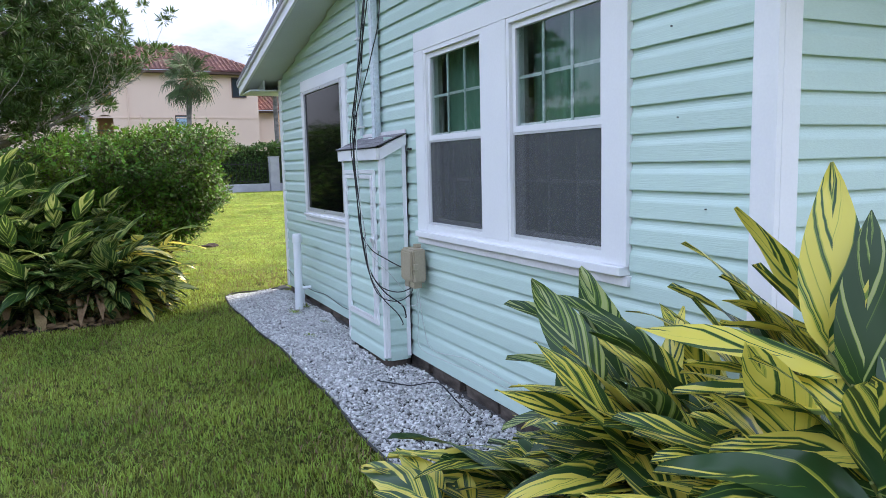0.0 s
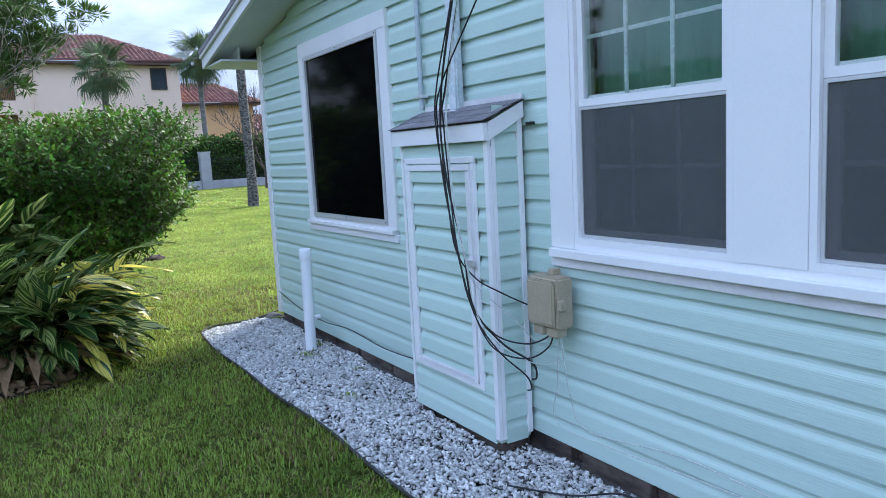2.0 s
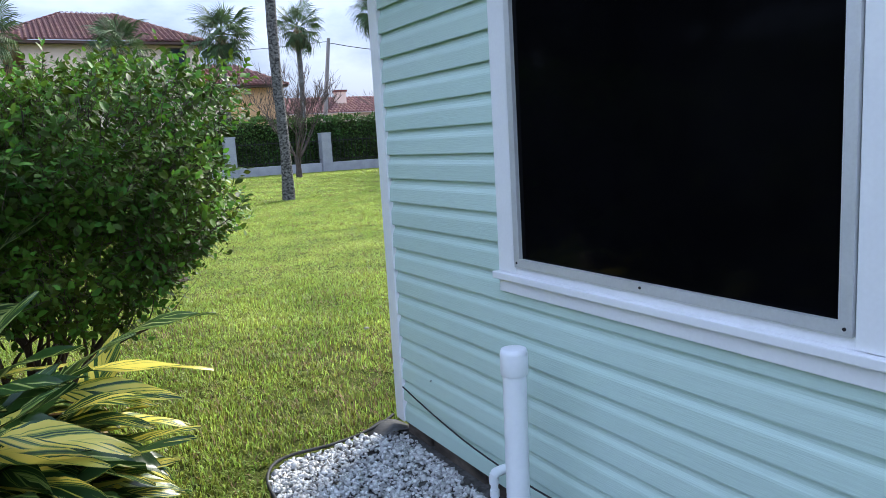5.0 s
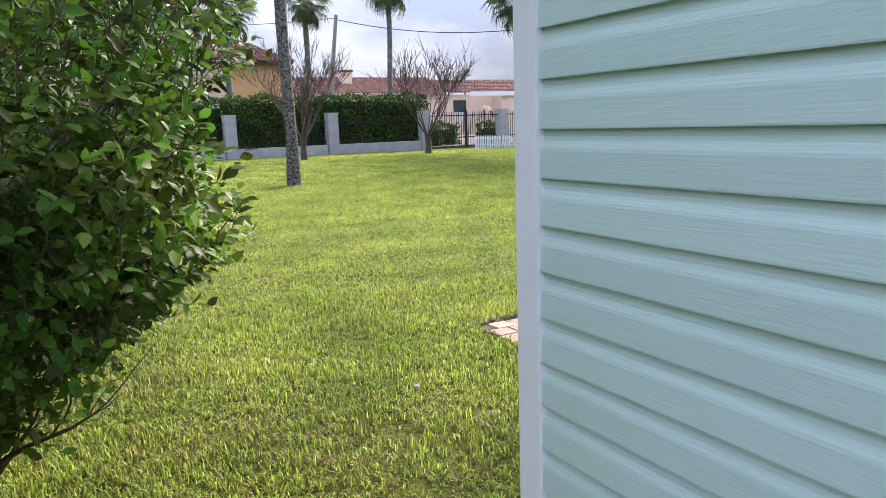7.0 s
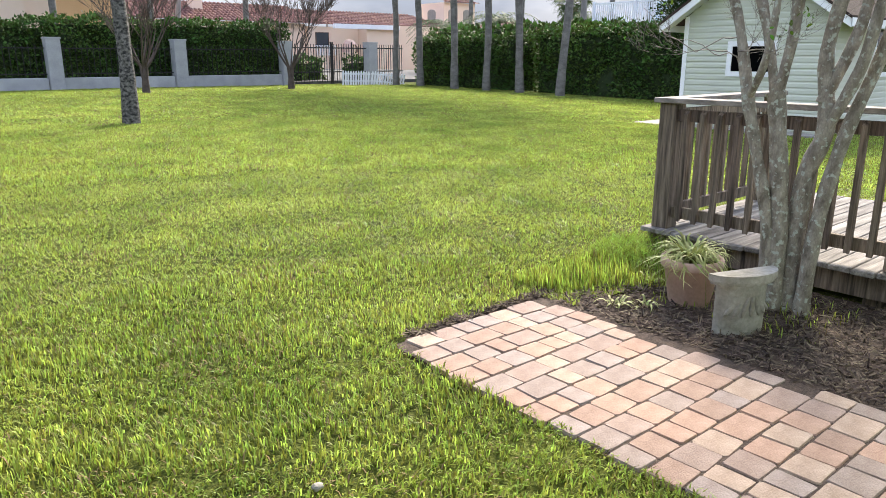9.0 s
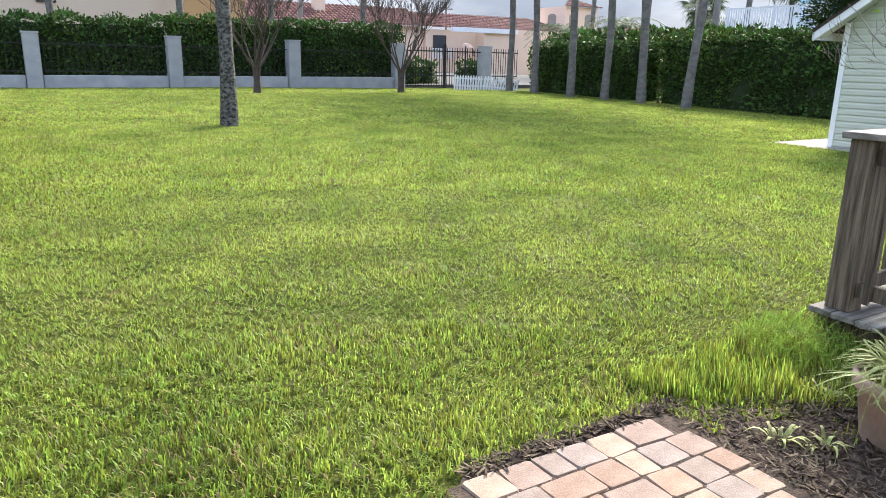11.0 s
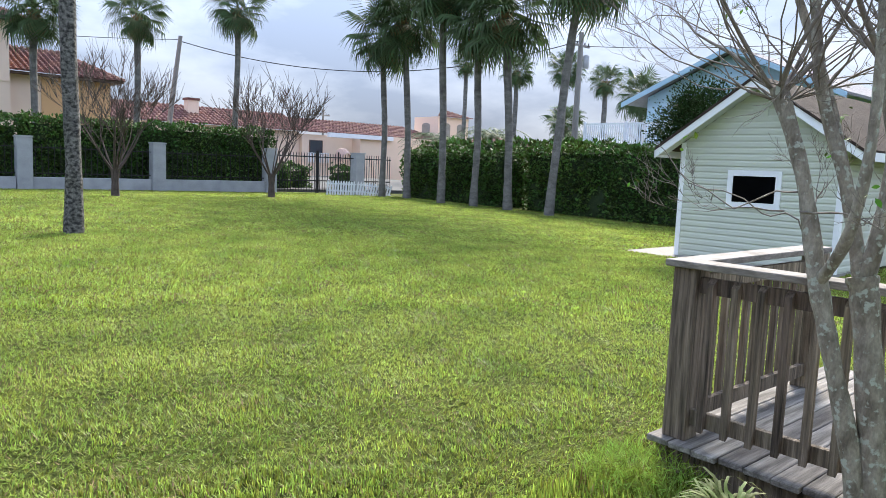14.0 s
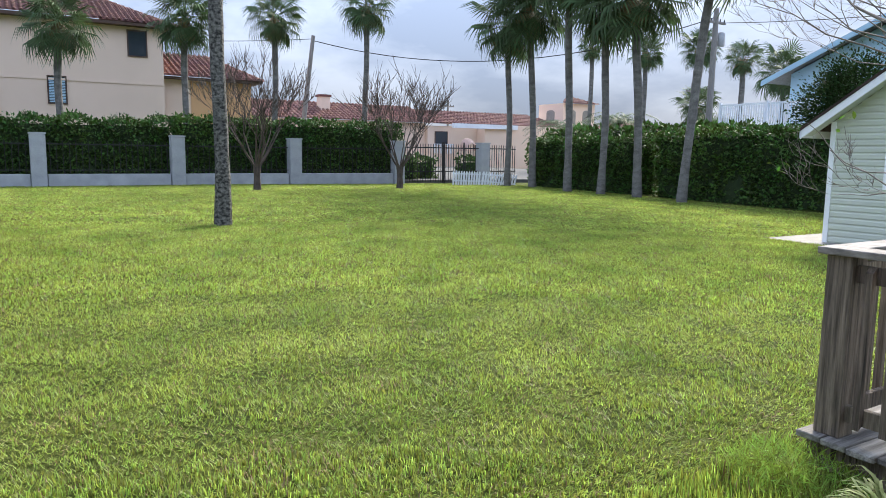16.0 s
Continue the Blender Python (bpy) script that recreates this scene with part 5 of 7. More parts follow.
def build_gravel():
    vs, fs = [], []
    ys = np.linspace(-2.0, 9.72, 80)
    for y in ys:
        vs += [(gravel_edge(y), y, 0.006), (WX + 0.07, y, 0.004)]
    fs = [(2 * k, 2 * k + 1, 2 * k + 3, 2 * k + 2) for k in range(len(ys) - 1)]
    g = put("gravel_bed", mesh_of("gravel_bed", vs, fs, M["gravelbed"]))
    tagged(g, "bed under white marble chips along the wall", "gravel bed", kind="structure")
    r = np.random.default_rng(4)
    n = 31000
    y = r.uniform(1.2, 9.72, n)
    lo = np.array([gravel_edge(v) for v in y])
    x = lo + (WX - 0.03 + 0.025 * np.sin(y * 7) * np.sin(y * 3.1) - lo) * r.random(n)
    keep = ~((x > BX + 0.01) & (y > BY0 + 0.02) & (y < BY1 - 0.02))
    x, y = x[keep], y[keep]
    n = len(x)
    z = 0.012 - 0.016 * np.clip((x - WX + 0.25) / 0.25, 0, 1) + 0.013 * r.random(n) + 0.012 * np.sin(x * 9) * np.sin(y * 5)
    # chunky chips: a squashed, jittered icosahedron, four shapes
    bm = bmesh.new()
    bmesh.ops.create_icosphere(bm, subdivisions=1, radius=0.5)
    bm.verts.index_update()
    iv = np.array([tuple(v.co) for v in bm.verts])
    fi = np.array([[v.index for v in f.verts] for f in bm.faces])
    bm.free()
    V, F, o = [], [], 0
    for k in range(4):
        m = np.arange(n) % 4 == k
        tv = iv * np.array([1.0, 1.35, 0.62]) + r.normal(size=iv.shape) * 0.14
        c = int(m.sum())
        ax = r.normal(size=(c, 3)) * np.array([1, 1, 0.35])
        nn = unit(np.array([0, 0, 1.0]) + r.normal(size=(c, 3)) * 0.4)
        v, f = scatter(tv, fi, np.stack([x[m], y[m], z[m]], 1), ax, nn, r.gamma(6, 0.0024, c) + 0.0045)
        V.append(v)
        F.append(f + o)
        o += len(v)
    s = put("gravel", big_mesh("gravel", np.concatenate(V), np.concatenate(F), M["gravel"]))
    tagged(s, "white marble chip gravel strip along the house wall", "gravel", kind="stuff")
    pts = [(gravel_edge(y) - 0.01, y, 0.022) for y in np.linspace(-1.5, 9.5, 60)]
    pts += [(1.37, 9.62, 0.025), (1.44, 9.71, 0.028), (1.56, 9.74, 0.03), (1.75, 9.73, 0.028), (1.95, 9.76, 0.03), (2.12, 9.80, 0.05), (2.2, 9.84, 0.06)]
    e = tube("lawn_edging", spline(pts, 2), 0.009, M["edging"], None, 8)
    tagged(e, "black plastic edging between lawn and gravel", "edging")


build_gravel()


# black weed fabric showing at the corner
fv, ff = [], []
for i in range(6):
    for j in range(4):
        fv.append((1.98 + 0.055 * i, 9.66 + 0.05 * j, 0.012 + 0.06 * math.sin(i * 0.62) * (0.4 + 0.2 * j) - 0.004 * j))
for i in range(5):
    for j in range(3):
        a = i * 4 + j
        ff.append((a, a + 4, a + 5, a + 1))
fab = put("weed_fabric", mesh_of("weed_fabric", fv, ff, M["edging"], True))
tagged(fab, "scrap of black weed fabric at the house corner", "fabric")


# ---- variegated shell ginger ----
def ginger_leaf_mesh(seed, droop, fold, curl):
    r = random.Random(seed)
    n, m = 9, 4
    vs, fs, uv = [], [], []
    for i in range(n + 1):
        t = i / n
        w = 0.156 * (math.sin(math.pi * min(1, t ** 0.72 * 0.985 + 0.012)) ** 0.85) + 0.002
        py = math.sin(t * droop * 1.2 + 0.001) / max(droop * 1.2, 0.01) if droop > 0.05 else t
        pz = -(1 - math.cos(t * droop * 1.2)) / max(droop * 1.2, 0.01) if droop > 0.05 else 0
        for j in range(m + 1):
            u = (j / m - 0.5) * 2
            vs.append((u * w * (1 - 0.12 * fold), py, pz + abs(u) * w * fold + curl * 0.02 * math.sin(t * 9 + u * 2 + seed)))
            uv.append((u, t))
    for i in range(n):
        for j in range(m):
            a = i * (m + 1) + j
            fs.append((a, a + 1, a + m + 2, a + m + 1))
    me = mesh_of("leaf", vs, fs, M["ginger"], True)
    lay = me.uv_layers.new(name="leaf")
    for lp in me.loops:
        lay.data[lp.index].uv = uv[lp.vertex_index]
    return me


GINGER = [ginger_leaf_mesh(k, d, f, c) for k, (d, f, c) in enumerate(((0.2, 0.10, 0.6), (0.5, 0.16, 0.9), (0.9, 0.12, 0.8), (0.4, 0.28, 1.2), (0.7, 0.05, 1.4)))]
GINGER_DARK = []
for gm in GINGER:
    gd = gm.copy()
    gd.materials.clear()
    gd.materials.append(M["gingerdark"])
    GINGER_DARK.append(gd)
GINGER_MIX = GINGER[:3] + GINGER_DARK[3:]
DRY = []
for k in range(3):
    dm = ginger_leaf_mesh(20 + k, 1.3 + 0.2 * k, 1.3, 2.5).copy()
    dm.materials.clear()
    dm.materials.append(M["deadleaf"])
    DRY.append(dm)


def build_ginger(x, y, label, canes, seed, reach=0.35, leaf=0.44, lo=0.7, hi=1.5, dry=4, toward=None, flat=1.0, leaves=None, lean=None):
    """A clump of leaning canes with leaves in two ranks, dry ones hanging low."""
    g = empty("ginger_plant", (x, y, 0))
    tagged(g, label, "plant", "shell ginger")
    r = random.Random(seed)
    for c in range(canes):
        az = r.uniform(0, 2 * math.pi) if toward is None or c % 3 == 0 else toward + r.uniform(-1.0, 1.0)
        bx, by = r.uniform(-0.22, 0.22), r.uniform(-0.22, 0.22)
        L = r.uniform(lo, hi)
        out = reach * r.uniform(0.5, 1.6) * L
        h = Vector((math.cos(az), math.sin(az), 0))
        pts = [Vector((bx, by, -0.03)) + h * out * t ** 1.7 + Vector((0, 0, L * (t - 0.16 * t * t))) for t in (0, 0.25, 0.5, 0.75, 1.0)]
        tube("cane", spline(pts, 2), [0.011 - 0.0008 * k for k in range(9)], M["gingerstem"], g, 6)
        side = Vector((-h.y, h.x, 0))
        nl = r.randint(8, 11)
        for k in range(nl):
            t = 0.22 + 0.78 * (k + 0.6) / nl
            i = min(int(t * 4), 3)
            p = pts[i].lerp(pts[i + 1], min(1, t * 4 - i))
            s = 1 if k % 2 else -1
            up = (0.28 + 0.75 * t) * flat + r.uniform(-0.25, 0.25)
            d = (side * s * r.uniform(0.5, 1.0) + h * r.uniform(0.1, 0.85) * (0.4 + t) + Vector((0, 0, up))).normalized()
            if lean is not None:
                d = (side * s * r.uniform(0.1, 0.6) + h * 0.2 + Vector((math.cos(lean), math.sin(lean), 0)) * r.uniform(0.6, 1.2) + Vector((0, 0, up * r.uniform(0.4, 1.0)))).normalized()
            if k == nl - 1:
                d = (h * 0.5 + side * r.uniform(-0.3, 0.3) + Vector((0, 0, 1.1 * min(1, flat + 0.15)))).normalized()
            n = (Vector((0, 0, 1)) - d * d.z + h * r.uniform(-0.4, 0.4) + side * r.uniform(-0.3, 0.3)).normalized()
            xx = d.cross(n).normalized()
            nn = xx.cross(d)
            size = leaf * r.uniform(0.75, 1.12) * (0.8 if k < 2 else 1)
            m = Matrix((xx, d, nn)).transposed().to_4x4()
            m.translation = p
            put("leaf", (leaves or GINGER)[r.randint(0, 4)], g, m @ Matrix.Scale(size, 4))
    for k in range(dry):
        az = r.uniform(0, 2 * math.pi)
        d = Vector((math.cos(az), math.sin(az), r.uniform(-0.1, 0.5))).normalized()
        xx = d.cross(Vector((0, 0, 1))).normalized()
        m = Matrix((xx, d, xx.cross(d))).transposed().to_4x4()
        m.translation = Vector((r.uniform(-0.3, 0.3), r.uniform(-0.3, 0.3), r.uniform(0.1, 0.45)))
        put("dry_leaf", DRY[k % 3], g, m @ Matrix.Scale(leaf * r.uniform(0.7, 1.1), 4), "withered brown leaf")
    return g


near = "yellow-striped shell ginger at the corner of the house"
for (x, y, c, s, tw, lo, hi, fl, rc, ln) in ((1.80, 1.12, 14, 61, 2.2, 0.85, 1.3, 0.75, 0.25, 2.7), (1.42, 2.12, 20, 62, 2.3, 0.28, 0.55, 0.05, 0.8, 2.4), (1.80, 1.75, 20, 63, 2.3, 0.7, 1.15, 0.5, 0.35, 2.6),
                                         (1.36, 1.62, 20, 64, 2.5, 0.3, 0.62, 0.1, 0.6, 2.6), (2.15, 1.40, 18, 65, 2.2, 0.8, 1.4, 0.7, 0.3, 2.7), (1.62, 2.40, 18, 66, 2.0, 0.28, 0.58, 0.3, 0.45, 2.3),
                                         (1.60, 1.30, 18, 67, 2.4, 0.55, 0.95, 0.35, 0.4, 2.7), (1.90, 1.95, 18, 68, 2.2, 0.6, 1.0, 0.6, 0.3, 2.5)):
    build_ginger(x, y, near, int(c * 0.72), s, rc, 0.52, lo, hi, 7, tw, fl, None if s % 3 else GINGER_MIX, ln)


def build_tall_ginger(x, y):
    """One tall leaning cane: a rank of level leaves, a rank of steep ones, a yellow bud."""
    g = empty("ginger_plant", (x, y, 0))
    tagged(g, "tall leaning shell ginger cane with broad striped leaves", "plant", "shell ginger")
    r = random.Random(91)
    pts = [Vector((0.10 - 0.17 * t, -0.34 + 0.76 * t ** 1.5, -0.03 + 1.27 * t - 0.07 * t * t)) for t in (0, 0.25, 0.5, 0.75, 1.0)]
    tube("cane", spline(pts, 2), [0.017 - 0.0011 * k for k in range(9)], M["gingerstem"], g, 8)
    level, away = Vector((-0.88, 0.44, 0.0)), Vector((0.75, -0.10, 0.0))
    for k in range(12):
        t = 0.56 + 0.038 * k
        i = min(int(t * 4), 3)
        p = pts[i].lerp(pts[i + 1], min(1.0, t * 4 - i))
        if k % 2 == 0:
            d = (level + Vector((r.uniform(-0.1, 0.1), r.uniform(-0.12, 0.3), 0.10 + 0.028 * k))).normalized()
            n = Vector((0.10, -0.42, 0.9))
        else:
            d = (away * (0.85 - 0.068 * k) + Vector((r.uniform(-0.1, 0.05), 0.06, 0.75 + 0.03 * k))).normalized()
            n = Vector((-0.62, -0.60, 0.45))
        xx = d.cross(n).normalized()
        m = Matrix((xx, d, xx.cross(d))).transposed().to_4x4()
        m.translation = p
        kind = GINGER_DARK if k in (1, 2, 3, 4, 5, 7, 9) else GINGER
        put("leaf", kind[(0, 1, 3)[r.randint(0, 2)]], g, m @ Matrix.Scale(0.46 * r.uniform(0.9, 1.1), 4))
    m = Matrix((Vector((1, 0, 0)), Vector((0, 0.3, 0.95)), Vector((0, -0.95, 0.3)))).transposed().to_4x4()
    m.translation = pts[4]
    put("bud", GINGER[3], g, m @ Matrix.Scale(0.13, 4), "rolled yellow young leaf")


build_tall_ginger(1.62, 1.0)
far = "shell ginger clump with dry lower leaves beside the lawn"
for (x, y, c, s, lo, hi, rc, kind) in ((-0.55, 10.05, 18, 71, 0.9, 1.5, 0.4, GINGER_DARK), (-1.35, 9.75, 20, 72, 0.9, 1.8, 0.4, GINGER_DARK), (0.05, 9.5, 15, 73, 0.6, 1.1, 0.45, GINGER_MIX),
                                   (-2.3, 9.4, 18, 74, 1.0, 1.95, 0.4, GINGER_DARK), (-0.9, 10.9, 18, 75, 1.3, 2.1, 0.35, GINGER_DARK), (-3.1, 9.0, 16, 76, 0.9, 1.9, 0.4, GINGER_DARK),
                                   (-0.15, 9.1, 14, 77, 0.6, 1.0, 0.5, GINGER_DARK), (0.14, 9.2, 11, 80, 0.45, 0.8, 0.4, GINGER_MIX), (-1.7, 10.6, 14, 78, 1.5, 2.2, 0.3, GINGER_DARK), (-0.9, 9.1, 14, 79, 0.6, 1.1, 0.55, GINGER_DARK)):
    build_ginger(x, y, far, c, s, rc, 0.56 if kind is GINGER_DARK else 0.52, lo, hi, 16, -0.8, 0.4 if kind is GINGER_DARK else 0.15, kind, None if kind is GINGER_DARK else -0.35)


# ---- trees and shrubs beside the lawn ----
def limbs(base, h, spread, n, seed, r0=0.05, levels=2, rise=0.7, kids=4, wob=0.12, fine=0.003):
    """Arrays of branching stems from a base, and the tips they end in."""
    r = random.Random(seed)
    V, F, tips = [], [], []

    def grow(p, d, L, rad, lev):
        pts, q, dd = [p.copy()], p.copy(), d.copy()
        for k in range(5):
            dd = (dd + Vector((r.uniform(-wob, wob), r.uniform(-wob, wob), r.uniform(-wob, wob) + 0.05))).normalized()
            q = q + dd * L / 5
            pts.append(q.copy())
        rads = [rad * (1 - 0.13 * k) for k in range(6)]
        vs, fs = tube_arrays(pts, rads, 7 if rad > 0.02 else 4)
        o = len(V)
        V.extend(vs)
        F.extend(tuple(i + o for i in f) for f in fs)
        if lev == 0:
            tips.append((pts[-1], dd))
            return
        for k in range(kids):
            i = r.choice([3, 4, 5, 5])
            a = r.uniform(0, 6.283)
            nd = (dd + Vector((math.cos(a), math.sin(a), r.uniform(-0.15, 0.5))) * r.uniform(0.4, 0.8)).normalized()
            grow(pts[i], nd, L * r.uniform(0.5, 0.78), max(rads[i] * 0.72, fine), lev - 1)

    for k in range(n):
        a = 6.283 * k / n + r.uniform(-0.4, 0.4)
        d = Vector((math.cos(a) * spread, math.sin(a) * spread, rise)).normalized()
        grow(Vector(base) + Vector((math.cos(a) * 0.04, math.sin(a) * 0.04, 0)), d, h * r.uniform(0.8, 1.1), r0 * r.uniform(0.7, 1.1), levels)
    return V, F, tips


def build_bush():
    """A clipped shrub on several crooked stems, open below, its leaves in sprays at the twig ends."""
    b = empty("round_bush", (0.47, 11.40, 0))
    tagged(b, "rounded glossy green shrub with bare stems below", "bush")
    V, F, tips = limbs((-0.05, -0.1, -0.03), 0.78, 0.62, 11, 81, 0.036, 2, 1.0, 4, 0.24)
    put("stem_growth", mesh_of("stem_growth", V, F, M["darktwig"], True), b, None, "bare crooked brown stems")
    r = np.random.default_rng(82)
    n = 9400
    u = unit(r.normal(size=(n, 3)))
    k = ((np.abs(u[:, 0]) ** 2.6 + np.abs(u[:, 1]) ** 2.6) ** (8 / 2.6) + np.abs(u[:, 2]) ** 8) ** (-1 / 8)
    c = u * k[:, None]
    lump = 0.12 * np.sin(c[:, 0] * 5 + 1) * np.sin(c[:, 1] * 4 + 2) + 0.10 * np.sin(c[:, 2] * 6 + c[:, 0] * 3) + 0.06 * np.sin(c[:, 1] * 8 + c[:, 2] * 5)
    c *= (1 + lump - 0.42 * r.random(n) ** 1.6)[:, None]
    c[:, :2] *= (0.90 + 0.12 * np.clip(c[:, 2:], -1, 1))
    c = c * np.array([1.23, 1.29, 0.72]) + np.array([0, 0, 1.36])
    low = 0.70 + 0.12 * np.sin(c[:, 0] * 5) * np.sin(c[:, 1] * 4) + 0.6 * np.clip(np.hypot(c[:, 0] / 1.2, c[:, 1] / 1.3) - 0.55, 0, 0.6) * np.clip(1 - c[:, 1], 0.3, 1.4)
    c = c[c[:, 2] > low]
    # open pockets between the sprays
    gap = np.sin(c[:, 0] * 6 + 2 * np.sin(c[:, 2] * 4)) * np.sin(c[:, 1] * 7 + 1.5 * np.sin(c[:, 0] * 5)) + 0.6 * np.sin(c[:, 2] * 9 + 2 * np.sin(c[:, 1] * 5))
    c = c[r.random(len(c)) < np.clip(0.85 + 0.5 * gap, 0.2, 1)]
    out = unit((c - np.array([0, 0, 1.1])) / np.array([1.2, 1.3, 1.0]))
    grow = unit(out + r.normal(size=c.shape) * 0.45 + np.array([0, 0, 0.45]))
    # upright shoots above the clipped top
    sh = np.stack([r.uniform(-1.0, 1.05, 170), r.uniform(-1.1, 0.9, 170), 1.92 + 0.26 * r.random(170) ** 2], 1)
    c = np.concatenate([c, sh])
    grow = np.concatenate([grow, unit(r.normal(size=(170, 3)) * 0.4 + np.array([0, 0, 1.0]))])
    # each spray: leaves set spirally along a short twig
    m = 7
    t = np.tile(np.linspace(0, 1, m), len(c))
    cc, gg = np.repeat(c, m, 0), np.repeat(grow, m, 0)
    length = np.repeat(r.uniform(0.09, 0.19, len(c)), m)
    p = cc + gg * (t * length)[:, None]
    q = unit(np.cross(gg, r.normal(size=gg.shape)))
    d = unit(q + gg * (0.25 + 0.8 * t)[:, None])
    nn = unit(gg * 0.9 + np.array([0, 0, 0.5]) + r.normal(size=p.shape) * 0.3)
    v, f = scatter(LEAF_V, LEAF_T, p, d, nn, 0.068 * r.uniform(0.55, 1.2, len(p)) * (1.05 - 0.35 * t))
    put("foliage", big_mesh("foliage", v, f, M["leafbush"], True), b, None, "glossy oval green leaves")
    tw, tf = scatter([(-0.016, 0, 0), (0.016, 0, 0), (0, 0, 0.028), (-0.008, 1, 0), (0.008, 1, 0), (0, 1, 0.014)],
                     [(0, 1, 4), (0, 4, 3), (1, 2, 5), (1, 5, 4), (2, 0, 3), (2, 3, 5)], c - grow * 0.07, grow, unit(r.normal(size=c.shape)), np.full(len(c), 0.15))
    put("twig_growth", big_mesh("twig_growth", tw, tf, M["darktwig"]), b)


build_bush()


def build_lawn_hedge():
    """A full leafy hedge down the side of the lawn, its far end rounded."""
    h = empty("hedge", (0.80, 24.8, 0.08), -3.4)
    tagged(h, "full bright green clipped hedge along the lawn side", "hedge")
    # solid core, the shade behind the leaves put into its colour
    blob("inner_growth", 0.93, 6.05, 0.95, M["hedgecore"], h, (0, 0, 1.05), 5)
    r = np.random.default_rng(83)
    n = 19000
    u = unit(r.normal(size=(n, 3)) * np.array([1, 1.6, 1]))
    k = (np.abs(u) ** 4.0).sum(1) ** (-1 / 4.0)
    c = u * k[:, None]
    sc = np.array([1.12, 6.4, 1.13])
    w = c * sc
    lump = 0.13 * np.sin(w[:, 1] * 2.3 + 1) * np.sin(w[:, 2] * 3 + w[:, 0]) + 0.06 * np.sin(w[:, 1] * 4.7 + w[:, 2] * 4) + 0.04 * np.sin(w[:, 1] * 9 + w[:, 2] * 7 + w[:, 0] * 5)
    c *= (1 + lump - 0.16 * r.random(n) ** 1.5)[:, None]
    w = c * sc * np.array([1, 0.985, 1]) + np.array([0, 0, 1.13])
    m = (w[:, 2] > 0.10 + 0.10 * r.random(n)) & (w[:, 0] > -0.6)
    w, c = w[m], c[m]
    out = unit(c * np.abs(c) ** 1.5)
    g = unit(out + r.normal(size=w.shape) * 0.45 + np.array([0, 0, 0.35]))
    j = 4
    t = np.tile(np.linspace(0, 1, j), len(w))
    ww, gg = np.repeat(w, j, 0), np.repeat(g, j, 0)
    p = ww + gg * (t * 0.10)[:, None] + r.normal(size=ww.shape) * 0.02
    d = unit(np.cross(gg, r.normal(size=gg.shape)) + gg * (0.4 + 0.6 * t)[:, None])
    nn = unit(gg * 0.9 + np.array([0, 0, 0.5]) + r.normal(size=p.shape) * 0.35)
    v, f = scatter(SMALL_V, SMALL_T, p, d, nn, 0.105 * r.uniform(0.6, 1.3, len(p)))
    put("foliage", big_mesh("foliage", v, f, M["leafbush"], True), h, None, "dense glossy leaves with pale new tips")


build_lawn_hedge()


def build_needle_tree():
    t = empty("podocarpus_tree", (-1.6, 12.3, 0))
    tagged(t, "dark needle-leaved evergreen tree above the ginger", "tree")
    tube("trunk", spline([(0, 0, -0.1), (0.05, 0.02, 1.2), (-0.05, 0.05, 2.6), (0.05, 0, 4.6)], 4), [0.13 - 0.007 * k for k in range(13)], M["bark"], t, 10)
    V, F, tips = limbs((0, 0, 1.9), 1.5, 1.0, 10, 85, 0.05, 2, 0.35, 4, 0.2)
    V2, F2, tips2 = limbs((0.03, 0, 3.0), 1.4, 1.0, 9, 86, 0.05, 2, 0.7, 4, 0.2)
    o = len(V)
    put("limb", mesh_of("limb", V + V2, F + [tuple(i + o for i in f) for f in F2], M["bark"], True), t)
    r = np.random.default_rng(87)
    # tufts: sprays of narrow leaves bursting from many twig ends
    c = unit(r.normal(size=(1500, 3))) * (r.random((1500, 1)) ** 0.4) * np.array([2.15, 1.7, 1.75]) + np.array([0.05, 0, 3.55])
    c = c[(c[:, 2] > 1.95 + 0.25 * np.sin(c[:, 0] * 3))]
    c = np.concatenate([c, np.array([tuple(p) for p, _ in tips + tips2])])
    k = 84
    p = np.repeat(c, k, 0)
    dirs = unit(r.normal(size=(len(p), 3)) + np.array([0, 0, 0.75]))
    p = p + dirs * 0.03
    nn = unit(r.normal(size=(len(p), 3)))
    tv = [(0, 0, 0), (-0.062, 0.5, 0), (0.062, 0.5, 0), (0, 1, -0.06)]
    v, f = scatter(tv, SMALL_T, p, dirs, nn, 0.125 * r.uniform(0.6, 1.2, len(p)))
    put("crown", big_mesh("crown", v, f, M["leafdark"]), t, None, "tufts of narrow dark leaves")


build_needle_tree()


def build_bare_tree(x, y, h, seed):
    z = float(ground_z(x, y))
    t = empty("crape_myrtle", (x, y, z - 0.03))
    tagged(t, "leafless vase-shaped crape myrtle on the lawn", "tree", "bare crape myrtles")
    r = random.Random(seed)
    V, F = [], []
    for k in range(6):
        a = k * 1.05 + 0.3
        pts = [Vector((math.cos(a) * 0.07, math.sin(a) * 0.07, 0)), Vector((math.cos(a) * 0.06, math.sin(a) * 0.06, 0.5)), Vector((math.cos(a) * 0.11, math.sin(a) * 0.11, 0.95))]
        tube("trunk", pts, [0.08, 0.055, 0.045], M["darktwig"], t, 8)
    V, F, tips = limbs((0, 0, 0.8), h * 0.40, 0.72, 11, seed, 0.045, 3, 1.0, 4, 0.08, 0.010)
    put("branch_growth", mesh_of("branch_growth", V, F, M["darktwig"], True), t, None, "fine bare branches")


build_bare_tree(10.65, 35.9, 4.3, 91)
build_bare_tree(16.5, 36.2, 4.5, 92)


